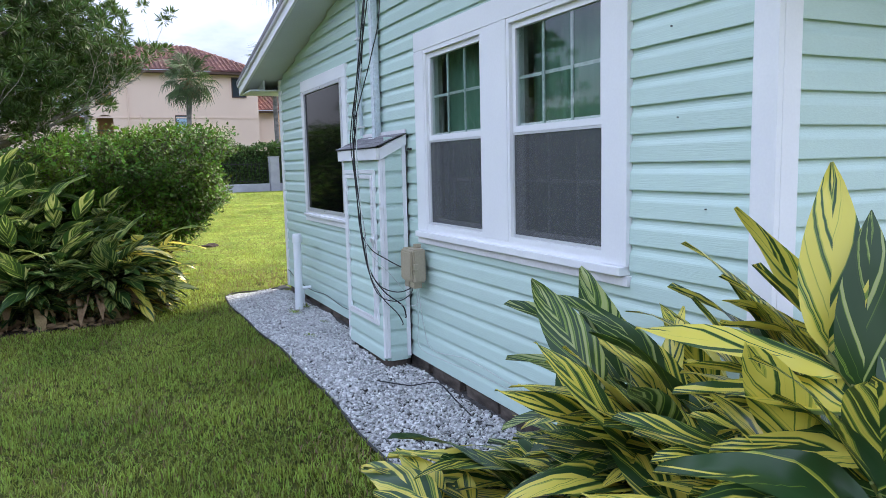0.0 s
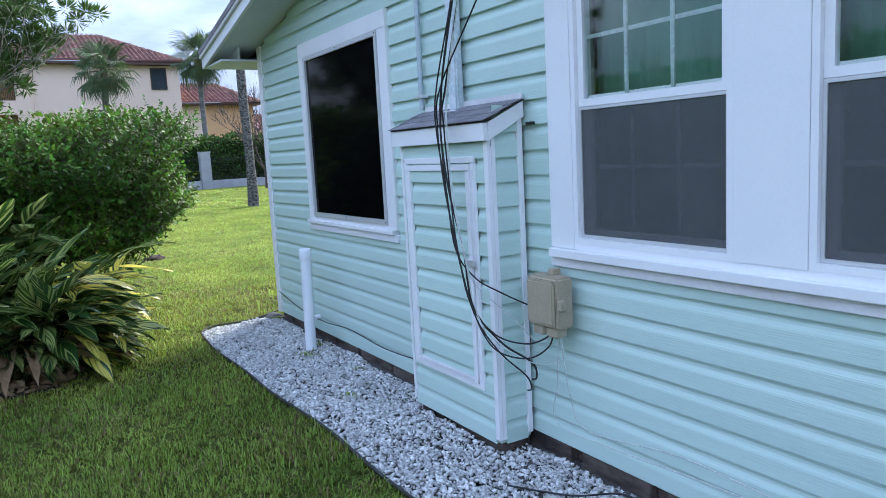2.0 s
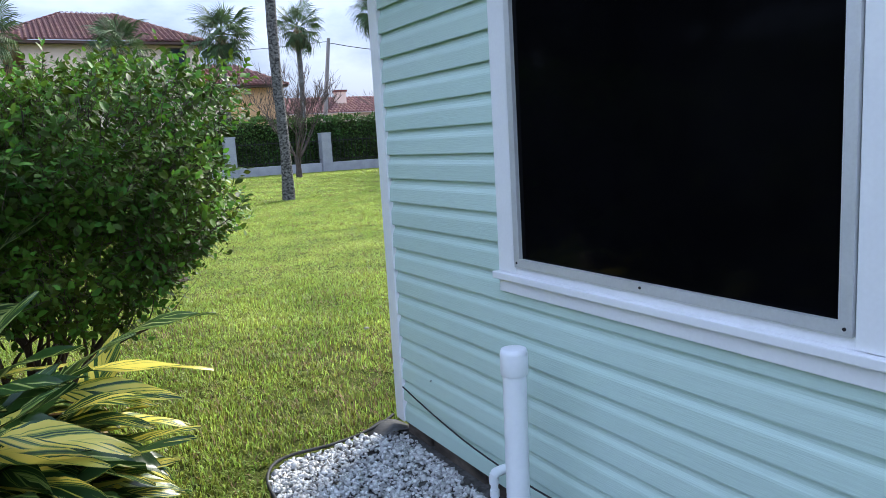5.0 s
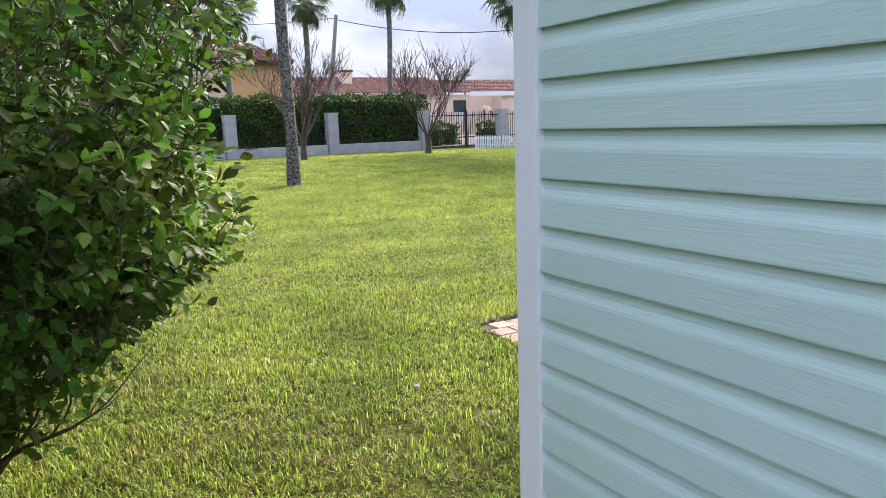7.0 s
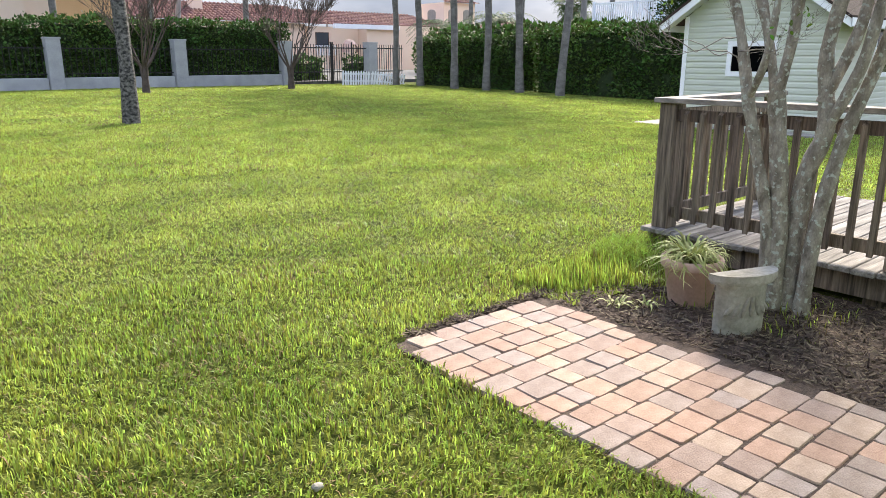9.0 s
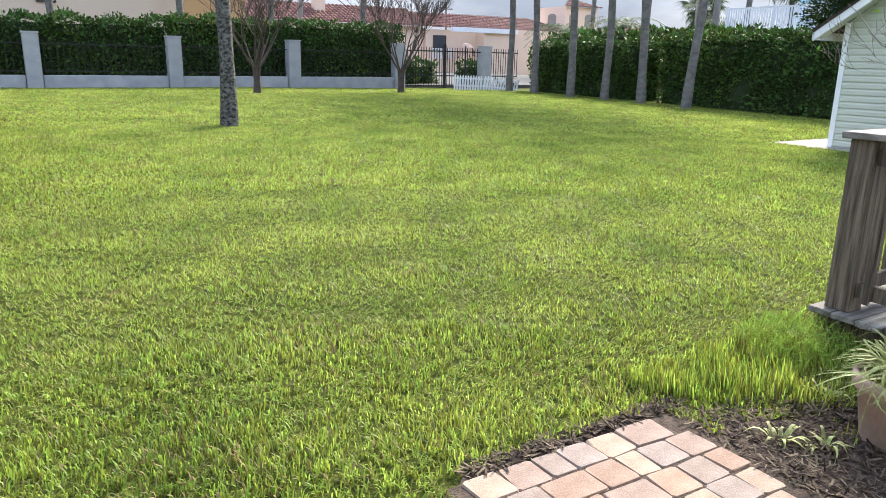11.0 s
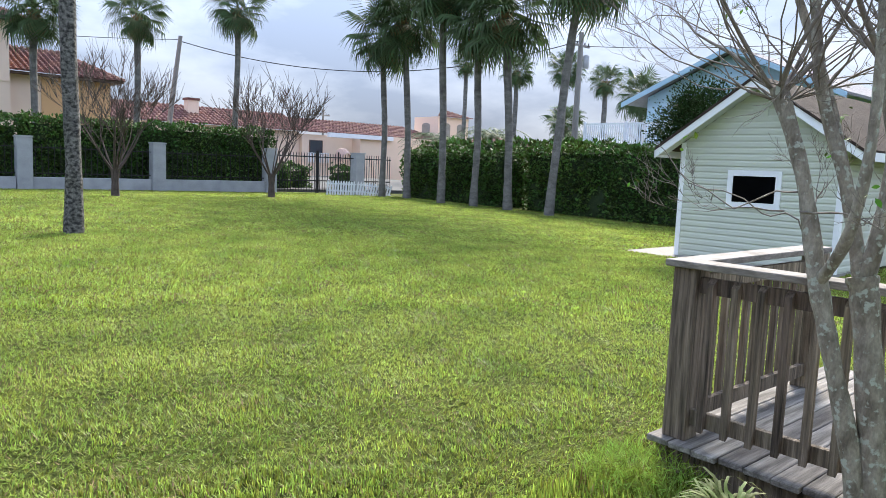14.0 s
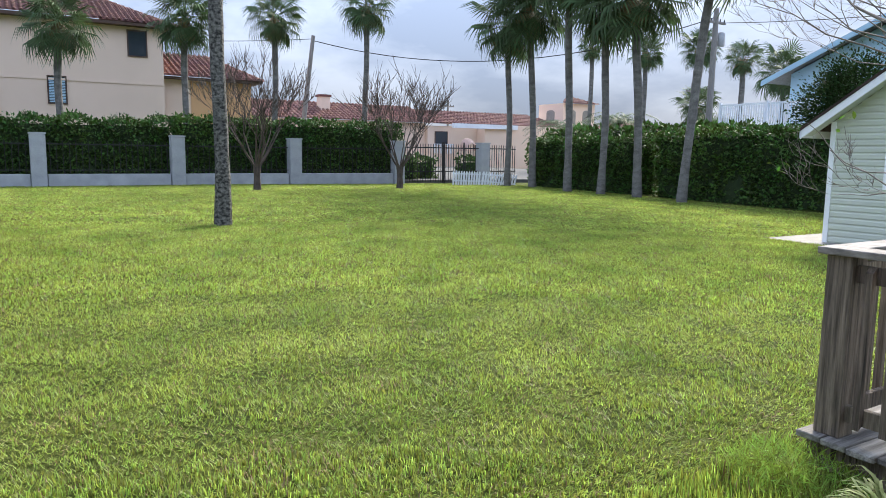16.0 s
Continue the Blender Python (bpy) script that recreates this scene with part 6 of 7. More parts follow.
def build_near_crape():
    t = empty("crape_myrtle", (6.2, 11.76, 0))
    tagged(t, "grey lichened crape myrtle with knotted branches before the deck", "tree")
    base = Vector((6.2, 11.76, 0))
    stems = [([(6.19, 11.80, -0.05), (6.16, 11.80, 0.5), (6.13, 11.93, 1.05), (6.12, 12.0, 1.32), (6.12, 12.1, 1.75), (6.1, 12.22, 2.1)], [0.075, 0.065, 0.055, 0.062, 0.045, 0.06]),
             ([(6.2, 11.74, -0.05), (6.2, 11.76, 0.6), (6.2, 11.84, 1.2), (6.2, 11.87, 1.36)], [0.085, 0.075, 0.07, 0.08]),
             ([(6.2, 11.87, 1.34), (6.18, 11.95, 1.7), (6.17, 12.08, 2.1), (6.15, 12.16, 2.6), (6.1, 12.35, 3.3)], [0.05, 0.042, 0.04, 0.03, 0.02]),
             ([(6.2, 11.86, 1.34), (6.2, 11.80, 1.8), (6.22, 11.88, 2.3), (6.2, 11.80, 2.8), (6.2, 11.9, 3.4)], [0.055, 0.05, 0.045, 0.035, 0.02]),
             ([(6.28, 11.68, -0.05), (6.3, 11.68, 0.8), (6.32, 11.60, 1.15), (6.34, 11.66, 1.6), (6.34, 11.58, 2.2), (6.36, 11.64, 3.2)], [0.085, 0.075, 0.07, 0.055, 0.05, 0.03]),
             ([(6.31, 11.62, 1.1), (6.3, 11.45, 1.5), (6.28, 11.36, 2.0), (6.3, 11.2, 2.8)], [0.05, 0.045, 0.04, 0.025]),
             ([(6.12, 12.0, 1.32), (6.0, 11.86, 1.55), (5.95, 11.8, 2.0), (5.9, 11.82, 2.7)], [0.04, 0.035, 0.03, 0.02]),
             ([(6.31, 11.64, 1.3), (6.42, 11.52, 1.75), (6.5, 11.5, 2.3), (6.5, 11.3, 2.9)], [0.05, 0.045, 0.035, 0.02]),
             ([(6.18, 11.95, 1.7), (6.28, 12.1, 2.1), (6.3, 12.3, 2.6), (6.35, 12.5, 3.1)], [0.04, 0.034, 0.026, 0.015]),
             ([(6.2, 11.8, 1.8), (6.1, 11.7, 2.15), (6.12, 11.6, 2.6), (6.0, 11.5, 3.1)], [0.045, 0.038, 0.03, 0.015]),
             ([(6.26, 11.58, -0.05), (6.27, 11.56, 0.55), (6.34, 11.5, 1.1), (6.4, 11.36, 1.7), (6.42, 11.3, 2.5)], [0.07, 0.06, 0.055, 0.045, 0.03])]
    for pts, rad in stems:
        sp = spline(pts, 5)
        rr = [rad[min(i // 5, len(rad) - 1)] * (1 - (i % 5) / 5) + rad[min(i // 5 + 1, len(rad) - 1)] * ((i % 5) / 5) for i in range(len(sp))]
        rr = [q * (0.74 if pts[0][1] < 11.78 else 0.62) * (1 + 0.07 * math.sin(i * 1.9)) for i, q in enumerate(rr)]
        tube("stem", [p - base for p in sp], rr, M["bark"], t, 12, "smooth grey bark with lichen")
    V, F, T = [], [], []
    for i, (p, n, h, sp) in enumerate((((6.1, 12.22, 2.1), 13, 0.85, 1.0), ((6.17, 12.08, 2.1), 6, 0.7, 1.0), ((6.15, 12.2, 2.6), 7, 0.6, 0.9), ((6.2, 11.85, 2.6), 6, 0.5, 0.9), ((6.35, 11.62, 2.6), 6, 0.5, 0.9), ((6.28, 11.36, 2.0), 5, 0.5, 0.9), ((5.93, 11.82, 2.2), 5, 0.45, 0.9), ((6.12, 12.12, 1.6), 3, 0.35, 1.3), ((6.1, 12.2, 2.05), 12, 0.7, 1.4), ((6.3, 12.3, 2.6), 6, 0.5, 0.9), ((6.12, 11.6, 2.5), 6, 0.5, 0.9), ((6.5, 11.45, 2.4), 6, 0.5, 0.9), ((6.4, 11.36, 1.8), 5, 0.4, 0.9))):
        v, f, tp = limbs(Vector(p) - base, h, sp, n, 100 + i, 0.0050, 3, 0.1 if i == 7 else 0.7, 4, 0.32, 0.0013)
        o = len(V)
        V += v
        F += [tuple(k + o for k in q) for q in f]
        T += tp
    for i, (p, n, h, sp) in enumerate((((6.1, 12.22, 2.1), 5, 0.75, 0.9), ((6.15, 12.16, 2.5), 4, 0.6, 0.9), ((6.2, 11.85, 2.2), 5, 0.6, 0.8), ((6.34, 11.6, 2.1), 5, 0.65, 0.8), ((6.3, 11.3, 2.1), 5, 0.6, 0.9))):
        v, f, tp = limbs(Vector(p) - base, h, sp, n, 130 + i, 0.015, 2, 0.9, 3, 0.22, 0.003)
        o = len(V)
        V += v
        F += [tuple(k + o for k in q) for q in f]
        T += tp
    # long thin twigs that reach out low over the rail
    for a, b, c in (((6.12, 12.05, 1.55), (6.1, 12.25, 1.60), (6.05, 12.62, 1.74)), ((6.12, 12.1, 1.7), (6.05, 12.4, 1.62), (6.0, 12.7, 1.86)), ((6.1, 12.2, 2.1), (6.0, 12.55, 2.38), (5.95, 12.95, 2.42))):
        q = spline([Vector(a) - base, Vector(b) - base, Vector(c) - base], 5)
        q = [p + Vector((0, 0.012 * math.sin(2.1 * k), 0.022 * math.sin(1.7 * k + c[2] * 9))) for k, p in enumerate(q)]
        v, f = tube_arrays(q, [0.0042 - 0.00026 * k for k in range(len(q))], 4)
        o = len(V)
        V += v
        F += [tuple(k + o for k in q) for q in f]
        T.append((Vector(c) - base, Vector((0, 1, 0))))
        T.append((Vector(b) - base, Vector((0, 1, 0.3))))
    put("twig_growth", mesh_of("twig_growth", V, F, M["greytwig"], True), t, None, "fine bare twigs")
    r = np.random.default_rng(110)
    P = np.array([tuple(p) for p, _ in T])
    P = P[r.random(len(P)) < 0.05]
    P = np.repeat(P, 4, 0) + r.normal(size=(len(P) * 4, 3)) * 0.03
    v, f = scatter(LEAF_V, LEAF_T, P, unit(r.normal(size=P.shape)), unit(r.normal(size=P.shape) + np.array([0, 0, 1])), 0.034 * r.uniform(0.6, 1.2, len(P)))
    put("last_leaves", big_mesh("last_leaves", v, f, M["leafbush"], True), t, None, "a few last small leaves")


build_near_crape()


# ---- deck with its railing ----
DX, DY, DZ = 6.66, 13.05, 0.25


def build_deck():
    d = empty("deck", (DX, DY, 0))
    tagged(d, "weathered low timber deck", "deck")
    y = 0.0
    k = 0
    while y > -3.2:
        bm = bmesh.new()
        add_box(bm, -0.0 - 0.012 * (k % 3), 2.6, y - 0.138, y, DZ - 0.035, DZ)
        bmesh.ops.bevel(bm, geom=bm.edges[:], offset=0.005, segments=1, affect="EDGES")
        part("deck_board", bm, M["deckfloor"], d)
        y -= 0.145
        k += 1
    box("rim_joist", 0.08, 0.12, -3.2, -0.02, 0.05, DZ - 0.036, M["deckwood"], d)
    box("rim_joist", 0.121, 2.58, -0.06, -0.02, 0.05, DZ - 0.036, M["deckwood"], d)
    for x in (0.2, 1.3, 2.4):
        for yy in (-0.3, -1.7, -3.0):
            box("pier", x - 0.06, x + 0.06, yy - 0.06, yy + 0.06, -0.1, 0.21, M["deckwood"], d)
    ra = empty("deck_railing", (DX, DY, DZ))
    tagged(ra, "weathered grey timber deck railing and balusters", "railing")

    def post(x, y):
        box("post", x, x + 0.14, y - 0.14, y, 0.001, 0.975, M["deckwood"], ra, "", 0.006)

    def baluster(x, y, along_x):
        prof = [(0.012, 0.10), (0.038, 0.075), (0.038, 0.90), (0.0, 0.93), (0.0, 0.10)]
        bm = bmesh.new()
        w = 0.038
        if along_x:
            pts = [[(x + s, y + p[0], p[1]) for p in prof] for s in (0, w)]
        else:
            pts = [[(x - p[0], y + s, p[1]) for p in prof] for s in (0, w)]
        lo, hi = [bm.verts.new(p) for p in pts[0]], [bm.verts.new(p) for p in pts[1]]
        bm.faces.new(lo)
        bm.faces.new(hi[::-1])
        for i in range(len(prof)):
            bm.faces.new((lo[i], hi[i], hi[(i + 1) % len(prof)], lo[(i + 1) % len(prof)]))
        bmesh.ops.recalc_face_normals(bm, faces=bm.faces[:])
        part("baluster", bm, M["deckwood"], ra)

    post(0.06, -0.06)
    post(0.06, -1.75)
    post(1.75, -0.06)
    # run along the front
    box("lower_rail", 0.10, 0.138, -1.75, -0.20, 0.09, 0.18, M["deckwood"], ra, "", 0.004)
    box("upper_rail", 0.10, 0.138, -1.75, -0.20, 0.84, 0.93, M["deckwood"], ra, "", 0.004)
    y = -0.30
    while y > -1.72:
        baluster(0.099, y, False)
        y -= 0.138
    box("cap_rail", 0.03, 0.20, -1.95, -0.02, 0.976, 1.014, M["decktop"], ra, "bleached cap board", 0.006)
    # run along the lawn side
    box("lower_rail", 0.20, 1.75, -0.16, -0.122, 0.09, 0.18, M["deckwood"], ra, "", 0.004)
    box("upper_rail", 0.20, 1.75, -0.16, -0.122, 0.84, 0.93, M["deckwood"], ra, "", 0.004)
    x = 0.31
    while x < 1.7:
        baluster(x, -0.121, True)
        x += 0.138
    box("cap_rail", 0.201, 1.95, -0.19, -0.02, 0.976, 1.014, M["decktop"], ra, "bleached cap board", 0.006)


build_deck()


# ---- bed by the deck: pot, bench, plants ----
def strap_leaves(n, length, seed, spread=1.0, width=0.02, z0=0.0, r0=0.05):
    """Arching strap leaves from a crown, as triangles."""
    r = np.random.default_rng(seed)
    V, F = [], []
    for k in range(n):
        a0, L = r.uniform(0, 6.283), length * r.uniform(0.45, 1.2)
        up, twist, start = r.uniform(0.35, 1.45), r.normal() * 0.45, r0 * r.random()
        o = len(V)
        for i in range(6):
            t = i / 5
            a = a0 + twist * t * t
            ca, sa = math.cos(a), math.sin(a)
            rad = start + spread * L * (t * 0.75) / (0.6 + 0.4 * up)
            z = z0 + L * (up * t - (0.5 + 0.5 * up) * t * t * spread)
            w = width * (1 - t ** 2) * 0.5 + 0.0008
            V += [(ca * rad - sa * w, sa * rad + ca * w, z), (ca * rad + sa * w, sa * rad - ca * w, z)]
        for i in range(5):
            q = o + 2 * i
            F += [(q, q + 1, q + 3), (q, q + 3, q + 2)]
    return np.array(V), np.array(F)


def turn_profile(name, prof, mat, parent, n=32, label=""):
    vs, fs = [], []
    for rr_, z in prof:
        vs += [(rr_ * math.cos(2 * math.pi * k / n), rr_ * math.sin(2 * math.pi * k / n), z) for k in range(n)]
    for i in range(len(prof) - 1):
        fs += [(i * n + k, i * n + (k + 1) % n, (i + 1) * n + (k + 1) % n, (i + 1) * n + k) for k in range(n)]
    return put(name, mesh_of(name, vs, fs, mat, True), parent, None, label)


def build_bed():
    bm = bmesh.new()
    add = [bm.verts.new((x, y, 0.004)) for x, y in ((5.2, 9.9), (6.75, 9.9), (6.75, 12.35), (6.2, 12.45), (5.7, 12.5), (5.5, 12.72), (5.2, 12.85))]
    bm.faces.new(add)
    add = [bm.verts.new((x, y, 0.004)) for x, y in ((4.05, 12.80), (5.22, 12.83), (5.48, 12.74), (5.3, 12.97), (4.7, 12.93), (4.15, 12.90))]
    bm.faces.new(add)
    b = part("soil_bed", bm, M["soil"])
    tagged(b, "dark mulched soil between patio and deck", "soil bed", kind="structure")
    r = np.random.default_rng(120)
    n = 13000
    p = np.stack([r.uniform(5.24, 6.7, n), r.uniform(10.2, 12.75, n), 0.006 + 0.02 * r.random(n)], 1)
    q = np.stack([r.uniform(4.15, 5.4, 1300), r.uniform(12.85, 12.94, 1300), 0.006 + 0.015 * r.random(1300)], 1)
    p = np.concatenate([p, q])
    n = len(p)
    tv = [(-0.09, 0, 0), (0.09, 0, 0), (0.07, 1, 0.03), (-0.07, 1, 0.03)]
    v, f = scatter(tv, [(0, 1, 2), (0, 2, 3)], p, r.normal(size=(n, 3)) * np.array([1, 1, 0.25]), unit(np.array([0, 0, 1.0]) + r.normal(size=(n, 3)) * 0.4), 0.05 * r.uniform(0.4, 1.2, n))
    s = put("mulch", big_mesh("mulch", v, f, M["mulch"]))
    tagged(s, "loose brown bark mulch and dead leaves", "mulch", kind="stuff")
    pot = empty("flower_pot", (5.93, 12.16, 0.0))
    tagged(pot, "faded terracotta flower pot", "pot")
    turn_profile("pot_body", [(0.0, 0.0), (0.125, 0.0), (0.13, 0.006), (0.172, 0.245), (0.19, 0.25), (0.196, 0.262), (0.198, 0.305), (0.19, 0.315), (0.172, 0.312), (0.168, 0.28), (0.0, 0.28)], M["terracotta"], pot)
    turn_profile("potting_soil", [(0.0, 0.292), (0.09, 0.29), (0.166, 0.284)], M["soil"], pot)
    sp = empty("spider_plant", (5.93, 12.16, 0.285))
    tagged(sp, "cream-striped spider plant spilling from the pot", "plant")
    v, f = strap_leaves(250, 0.32, 121, 0.95, 0.016, 0, 0.09)
    put("foliage", big_mesh("foliage", v, f, M["spider"], True), sp)
    for k in range(7):
        a = k * 0.9 + 0.4
        rr_ = 0.2
        tube("runner", spline([(math.cos(a) * 0.08, math.sin(a) * 0.08, 0.05), (math.cos(a) * 0.2, math.sin(a) * 0.2, 0.1), (math.cos(a) * 0.27, math.sin(a) * 0.27, -0.08), (math.cos(a) * 0.3, math.sin(a) * 0.3, -0.22)], 4), 0.002, M["spider"], sp, 4)
    for i, (x, y) in enumerate(((5.62, 12.28), (5.50, 12.42), (5.98, 11.80), (6.25, 12.28), (6.1, 12.55))):
        v, f = strap_leaves(16, 0.15, 130 + i, 1.0, 0.016)
        o = put("spider_plantlet", big_mesh("spider_plantlet", v, f, M["spider"], True), None, pose(x, y, 0.008))
        tagged(o, "small rooted spider plant offset in the mulch", "plant", "spider plantlets")
    # half-round stone seat
    st = empty("stone_seat", (5.66, 11.62, 0.0), -20)
    tagged(st, "mossy cast stone half-round garden seat with relief", "bench")

    def half(name, r1, z0, z1, n=18):
        pts = [(r1 * math.cos(math.pi * k / n), -r1 * 0.62 * math.sin(math.pi * k / n)) for k in range(n + 1)]
        pts = [(x, y + 0.1) for x, y in pts]
        return prism(name, pts, "z", z0, z1, M["caststone"], st)
    half("slab", 0.235, 0.335, 0.375)
    half("slab_lip", 0.222, 0.315, 0.334)
    half("pedestal", 0.175, 0.0, 0.314)
    for k in range(7):
        a = radians(40 + 100 * k / 6)
        c = Vector((0.178 * math.cos(a), 0.1 - 0.178 * 0.62 * math.sin(a), 0.16))
        bm = bmesh.new()
        bmesh.ops.create_uvsphere(bm, u_segments=8, v_segments=6, radius=0.5)
        tw = radians(-50 + 100 * k / 6)
        for v in bm.verts:
            q = Vector((v.co.x * 0.035, v.co.y * 0.025, v.co.z * 0.13))
            q = Euler((0, tw, 0)).to_matrix() @ q
            v.co = c + q + Vector((math.sin(tw) * 0.03, 0, 0.02 * math.cos(tw)))
        part("relief_leaf", bm, M["caststone"], st, "", True)
    # ferny weeds by the deck corner
    r = np.random.default_rng(140)
    n = 4600
    c = np.stack([r.uniform(5.95, 6.75, n), r.uniform(12.55, 13.55, n)], 1)
    dome = np.clip(1 - ((c[:, 0] - 6.52) / 0.36) ** 2 - ((c[:, 1] - 12.95) / 0.40) ** 2, 0, 1)
    m = dome > 0.02
    c, dome = c[m], dome[m]
    p = np.concatenate([c, (0.17 * np.sqrt(dome) * r.random(len(c)) ** 0.4)[:, None]], 1)
    d = unit(r.normal(size=p.shape) * np.array([1, 1, 0.5]) + np.array([0, 0, 1.0]))
    v, f = scatter([(0, 0, 0), (-0.032, 0.5, 0), (0.032, 0.5, 0), (0, 1, -0.15)], SMALL_T, p, d, unit(r.normal(size=p.shape)), 0.085 * r.uniform(0.5, 1.3, len(p)))
    w = empty("asparagus_fern", (0, 0, 0))
    tagged(w, "feathery green fern at the deck corner", "plant")
    nv, nf = 4, len(SMALL_T)
    sector = (np.arctan2(p[:, 1] - 12.95, p[:, 0] - 6.52) / (2 * math.pi) * 9 + 4.5 + r.normal(size=len(p)) * 0.3).astype(int) % 9
    for q in range(9):
        ids = np.flatnonzero(sector == q)
        vv = v.reshape(-1, nv, 3)[ids].reshape(-1, 3)
        ff = (np.array(SMALL_T)[None] + (np.arange(len(ids)) * nv)[:, None, None]).reshape(-1, 3)
        put("frond", big_mesh("frond", vv, ff, M["fern"]), w)
    # weeds in the gravel
    for i, (x, y, s) in enumerate(((1.86, 8.1, 0.1), (2.06, 8.3, 0.09), (1.7, 6.9, 0.06), (2.0, 7.4, 0.05), (1.95, 3.6, 0.08))):
        v, f = strap_leaves(26, s, 150 + i, 0.8, 0.007, 0.01)
        o = put("weed", big_mesh("weed", v, f, M["blade"], True), None, pose(x, y, 0.01))
        tagged(o, "small green weed tuft in the gravel", "weed", "gravel weeds")


build_bed()


# ---- far fences, poles, wires, blue house ----
def build_iron_fence():
    f = empty("iron_fence", (18.7, 40.0, 0.3))
    tagged(f, "black iron picket fence with a gate", "fence")
    for z in (0.55, 1.65):
        box("rail", 0.0, 4.15, -0.02, 0.02, z, z + 0.05, M["iron"], f)
        box("rail", 4.65, 6.4, -0.02, 0.02, z, z + 0.05, M["iron"], f)
    k = 0.05
    while k < 6.4:
        if not 4.1 < k < 4.66:
            box("bar", k - 0.012, k + 0.012, -0.012, 0.012, 0.1, 1.85, M["iron"], f)
        k += 0.14
    for x in (2.1, 2.2, 3.3):
        box("gate_post", x - 0.025, x + 0.025, -0.025, 0.025, 0, 1.95, M["iron"], f)
    # the same fence stands before the hedge, bay by bay
    xs = [-10.0] + COLS
    for a, b in zip(xs, xs[1:]):
        if a > 18:
            continue
        g = empty("iron_fence", (a + 0.27, 40.0, 0.8))
        tagged(g, "black iron bars on the low wall before the hedge", "fence", "fence bays")
        L = b - a - 0.54
        for z in (0.12, 1.05):
            box("rail", 0, L, -0.015, 0.015, z, z + 0.035, M["iron"], g)
        n = int(L / 0.2)
        me = None
        for k in range(n):
            if me is None:
                o = box("bar", -0.01, 0.01, -0.01, 0.01, 0.0, 1.2, M["iron"], g)
                me = o.data
            else:
                o = put("bar", me, g)
            o.location = ((k + 0.5) * L / n, 0, 0)


build_iron_fence()


def build_picket_fence():
    for (x, y, L, turn, lean, sag) in ((20.45, 38.55, 1.45, -8, 4, 0.0), (21.9, 38.35, 1.75, -14, 16, 0.04)):
        z = float(ground_z(x, y))
        f = empty("picket_fence", (x, y, z), turn)
        tagged(f, "white picket fence panel sagging out of line", "fence", "white picket panels")
        n = int(L / 0.13)
        for zz in (0.18, 0.5):
            box("rail", 0, L, 0.0, 0.03, zz, zz + 0.06, M["picket"], f, m=pose(0, 0, 0, 0, lean * 0.35, 0))
        for k in range(n):
            xx = (k + 0.3) * 0.13
            m = pose(xx, -0.012, -xx * math.tan(radians(lean * 0.35)), 0, lean * (0.5 + 0.5 * k / n), 0)
            prism("picket", [(-0.04, 0.0), (0.04, 0.0), (0.04, 0.62), (0, 0.68), (-0.04, 0.62)], "y", -0.01, 0.01, M["picket"], f).matrix_basis = m


build_picket_fence()


def build_pole(x, y, h, r0, lean, label, arm=False):
    p = empty("utility_pole", (x, y, 0))
    tagged(p, label, "utility pole")
    tube("shaft", [(0, 0, -0.3), (lean[0] * 0.5, lean[1] * 0.5, h / 2), (lean[0], lean[1], h)], [r0 * 1.15, r0, r0 * 0.8], M["pole"], p, 10)
    if arm:
        box("crossarm", lean[0] - 0.9, lean[0] + 0.9, -0.06, 0.06, h - 0.9, h - 0.76, M["pole"], p)
        for s in (-0.8, -0.4, 0.4, 0.8):
            tube("insulator", [(lean[0] + s, 0, h - 0.76), (lean[0] + s, 0, h - 0.6)], 0.04, M["iron"], p, 8)
        tube("transformer", [(lean[0] + 0.35, -0.2, h - 2.3), (lean[0] + 0.35, -0.2, h - 2.25), (lean[0] + 0.35, -0.2, h - 1.5), (lean[0] + 0.35, -0.2, h - 1.42)], [0.18, 0.22, 0.22, 0.12], M["concrete"], p, 12)
    return p


build_pole(20.9, 60.0, 9.8, 0.17, (1.3, 0), "leaning grey timber utility pole with one wire")
build_pole(41.4, 41.5, 10.9, 0.2, (0.2, 0), "tall grey utility pole with crossarm", True)
build_pole(52, 90, 8.5, 0.15, (0, 0), "distant utility pole above the roofs", True)
build_pole(62, 60, 9.0, 0.17, (0, 0), "distant utility pole beyond the hedge", True)


def wire(a, b, sag, r0=0.022):
    a, b = Vector(a), Vector(b)
    pts = [a.lerp(b, k / 20) - Vector((0, 0, sag * 4 * (k / 20) * (1 - k / 20))) for k in range(21)]
    w = tube("overhead_wire", pts, r0, M["cable"], None, 5)
    tagged(w, "dark overhead wire sagging between poles", "wire", "overhead wires")


wire((22.3, 60.0, 9.45), (41.6, 41.5, 10.4), 2.0, 0.03)
wire((22.3, 60.0, 9.6), (-10, 66, 10.5), 1.2)
wire((41.0, 41.5, 10.1), (62, 60, 8.6), 0.8)
wire((42.2, 41.5, 10.1), (48, 10, 10.5), 1.0)


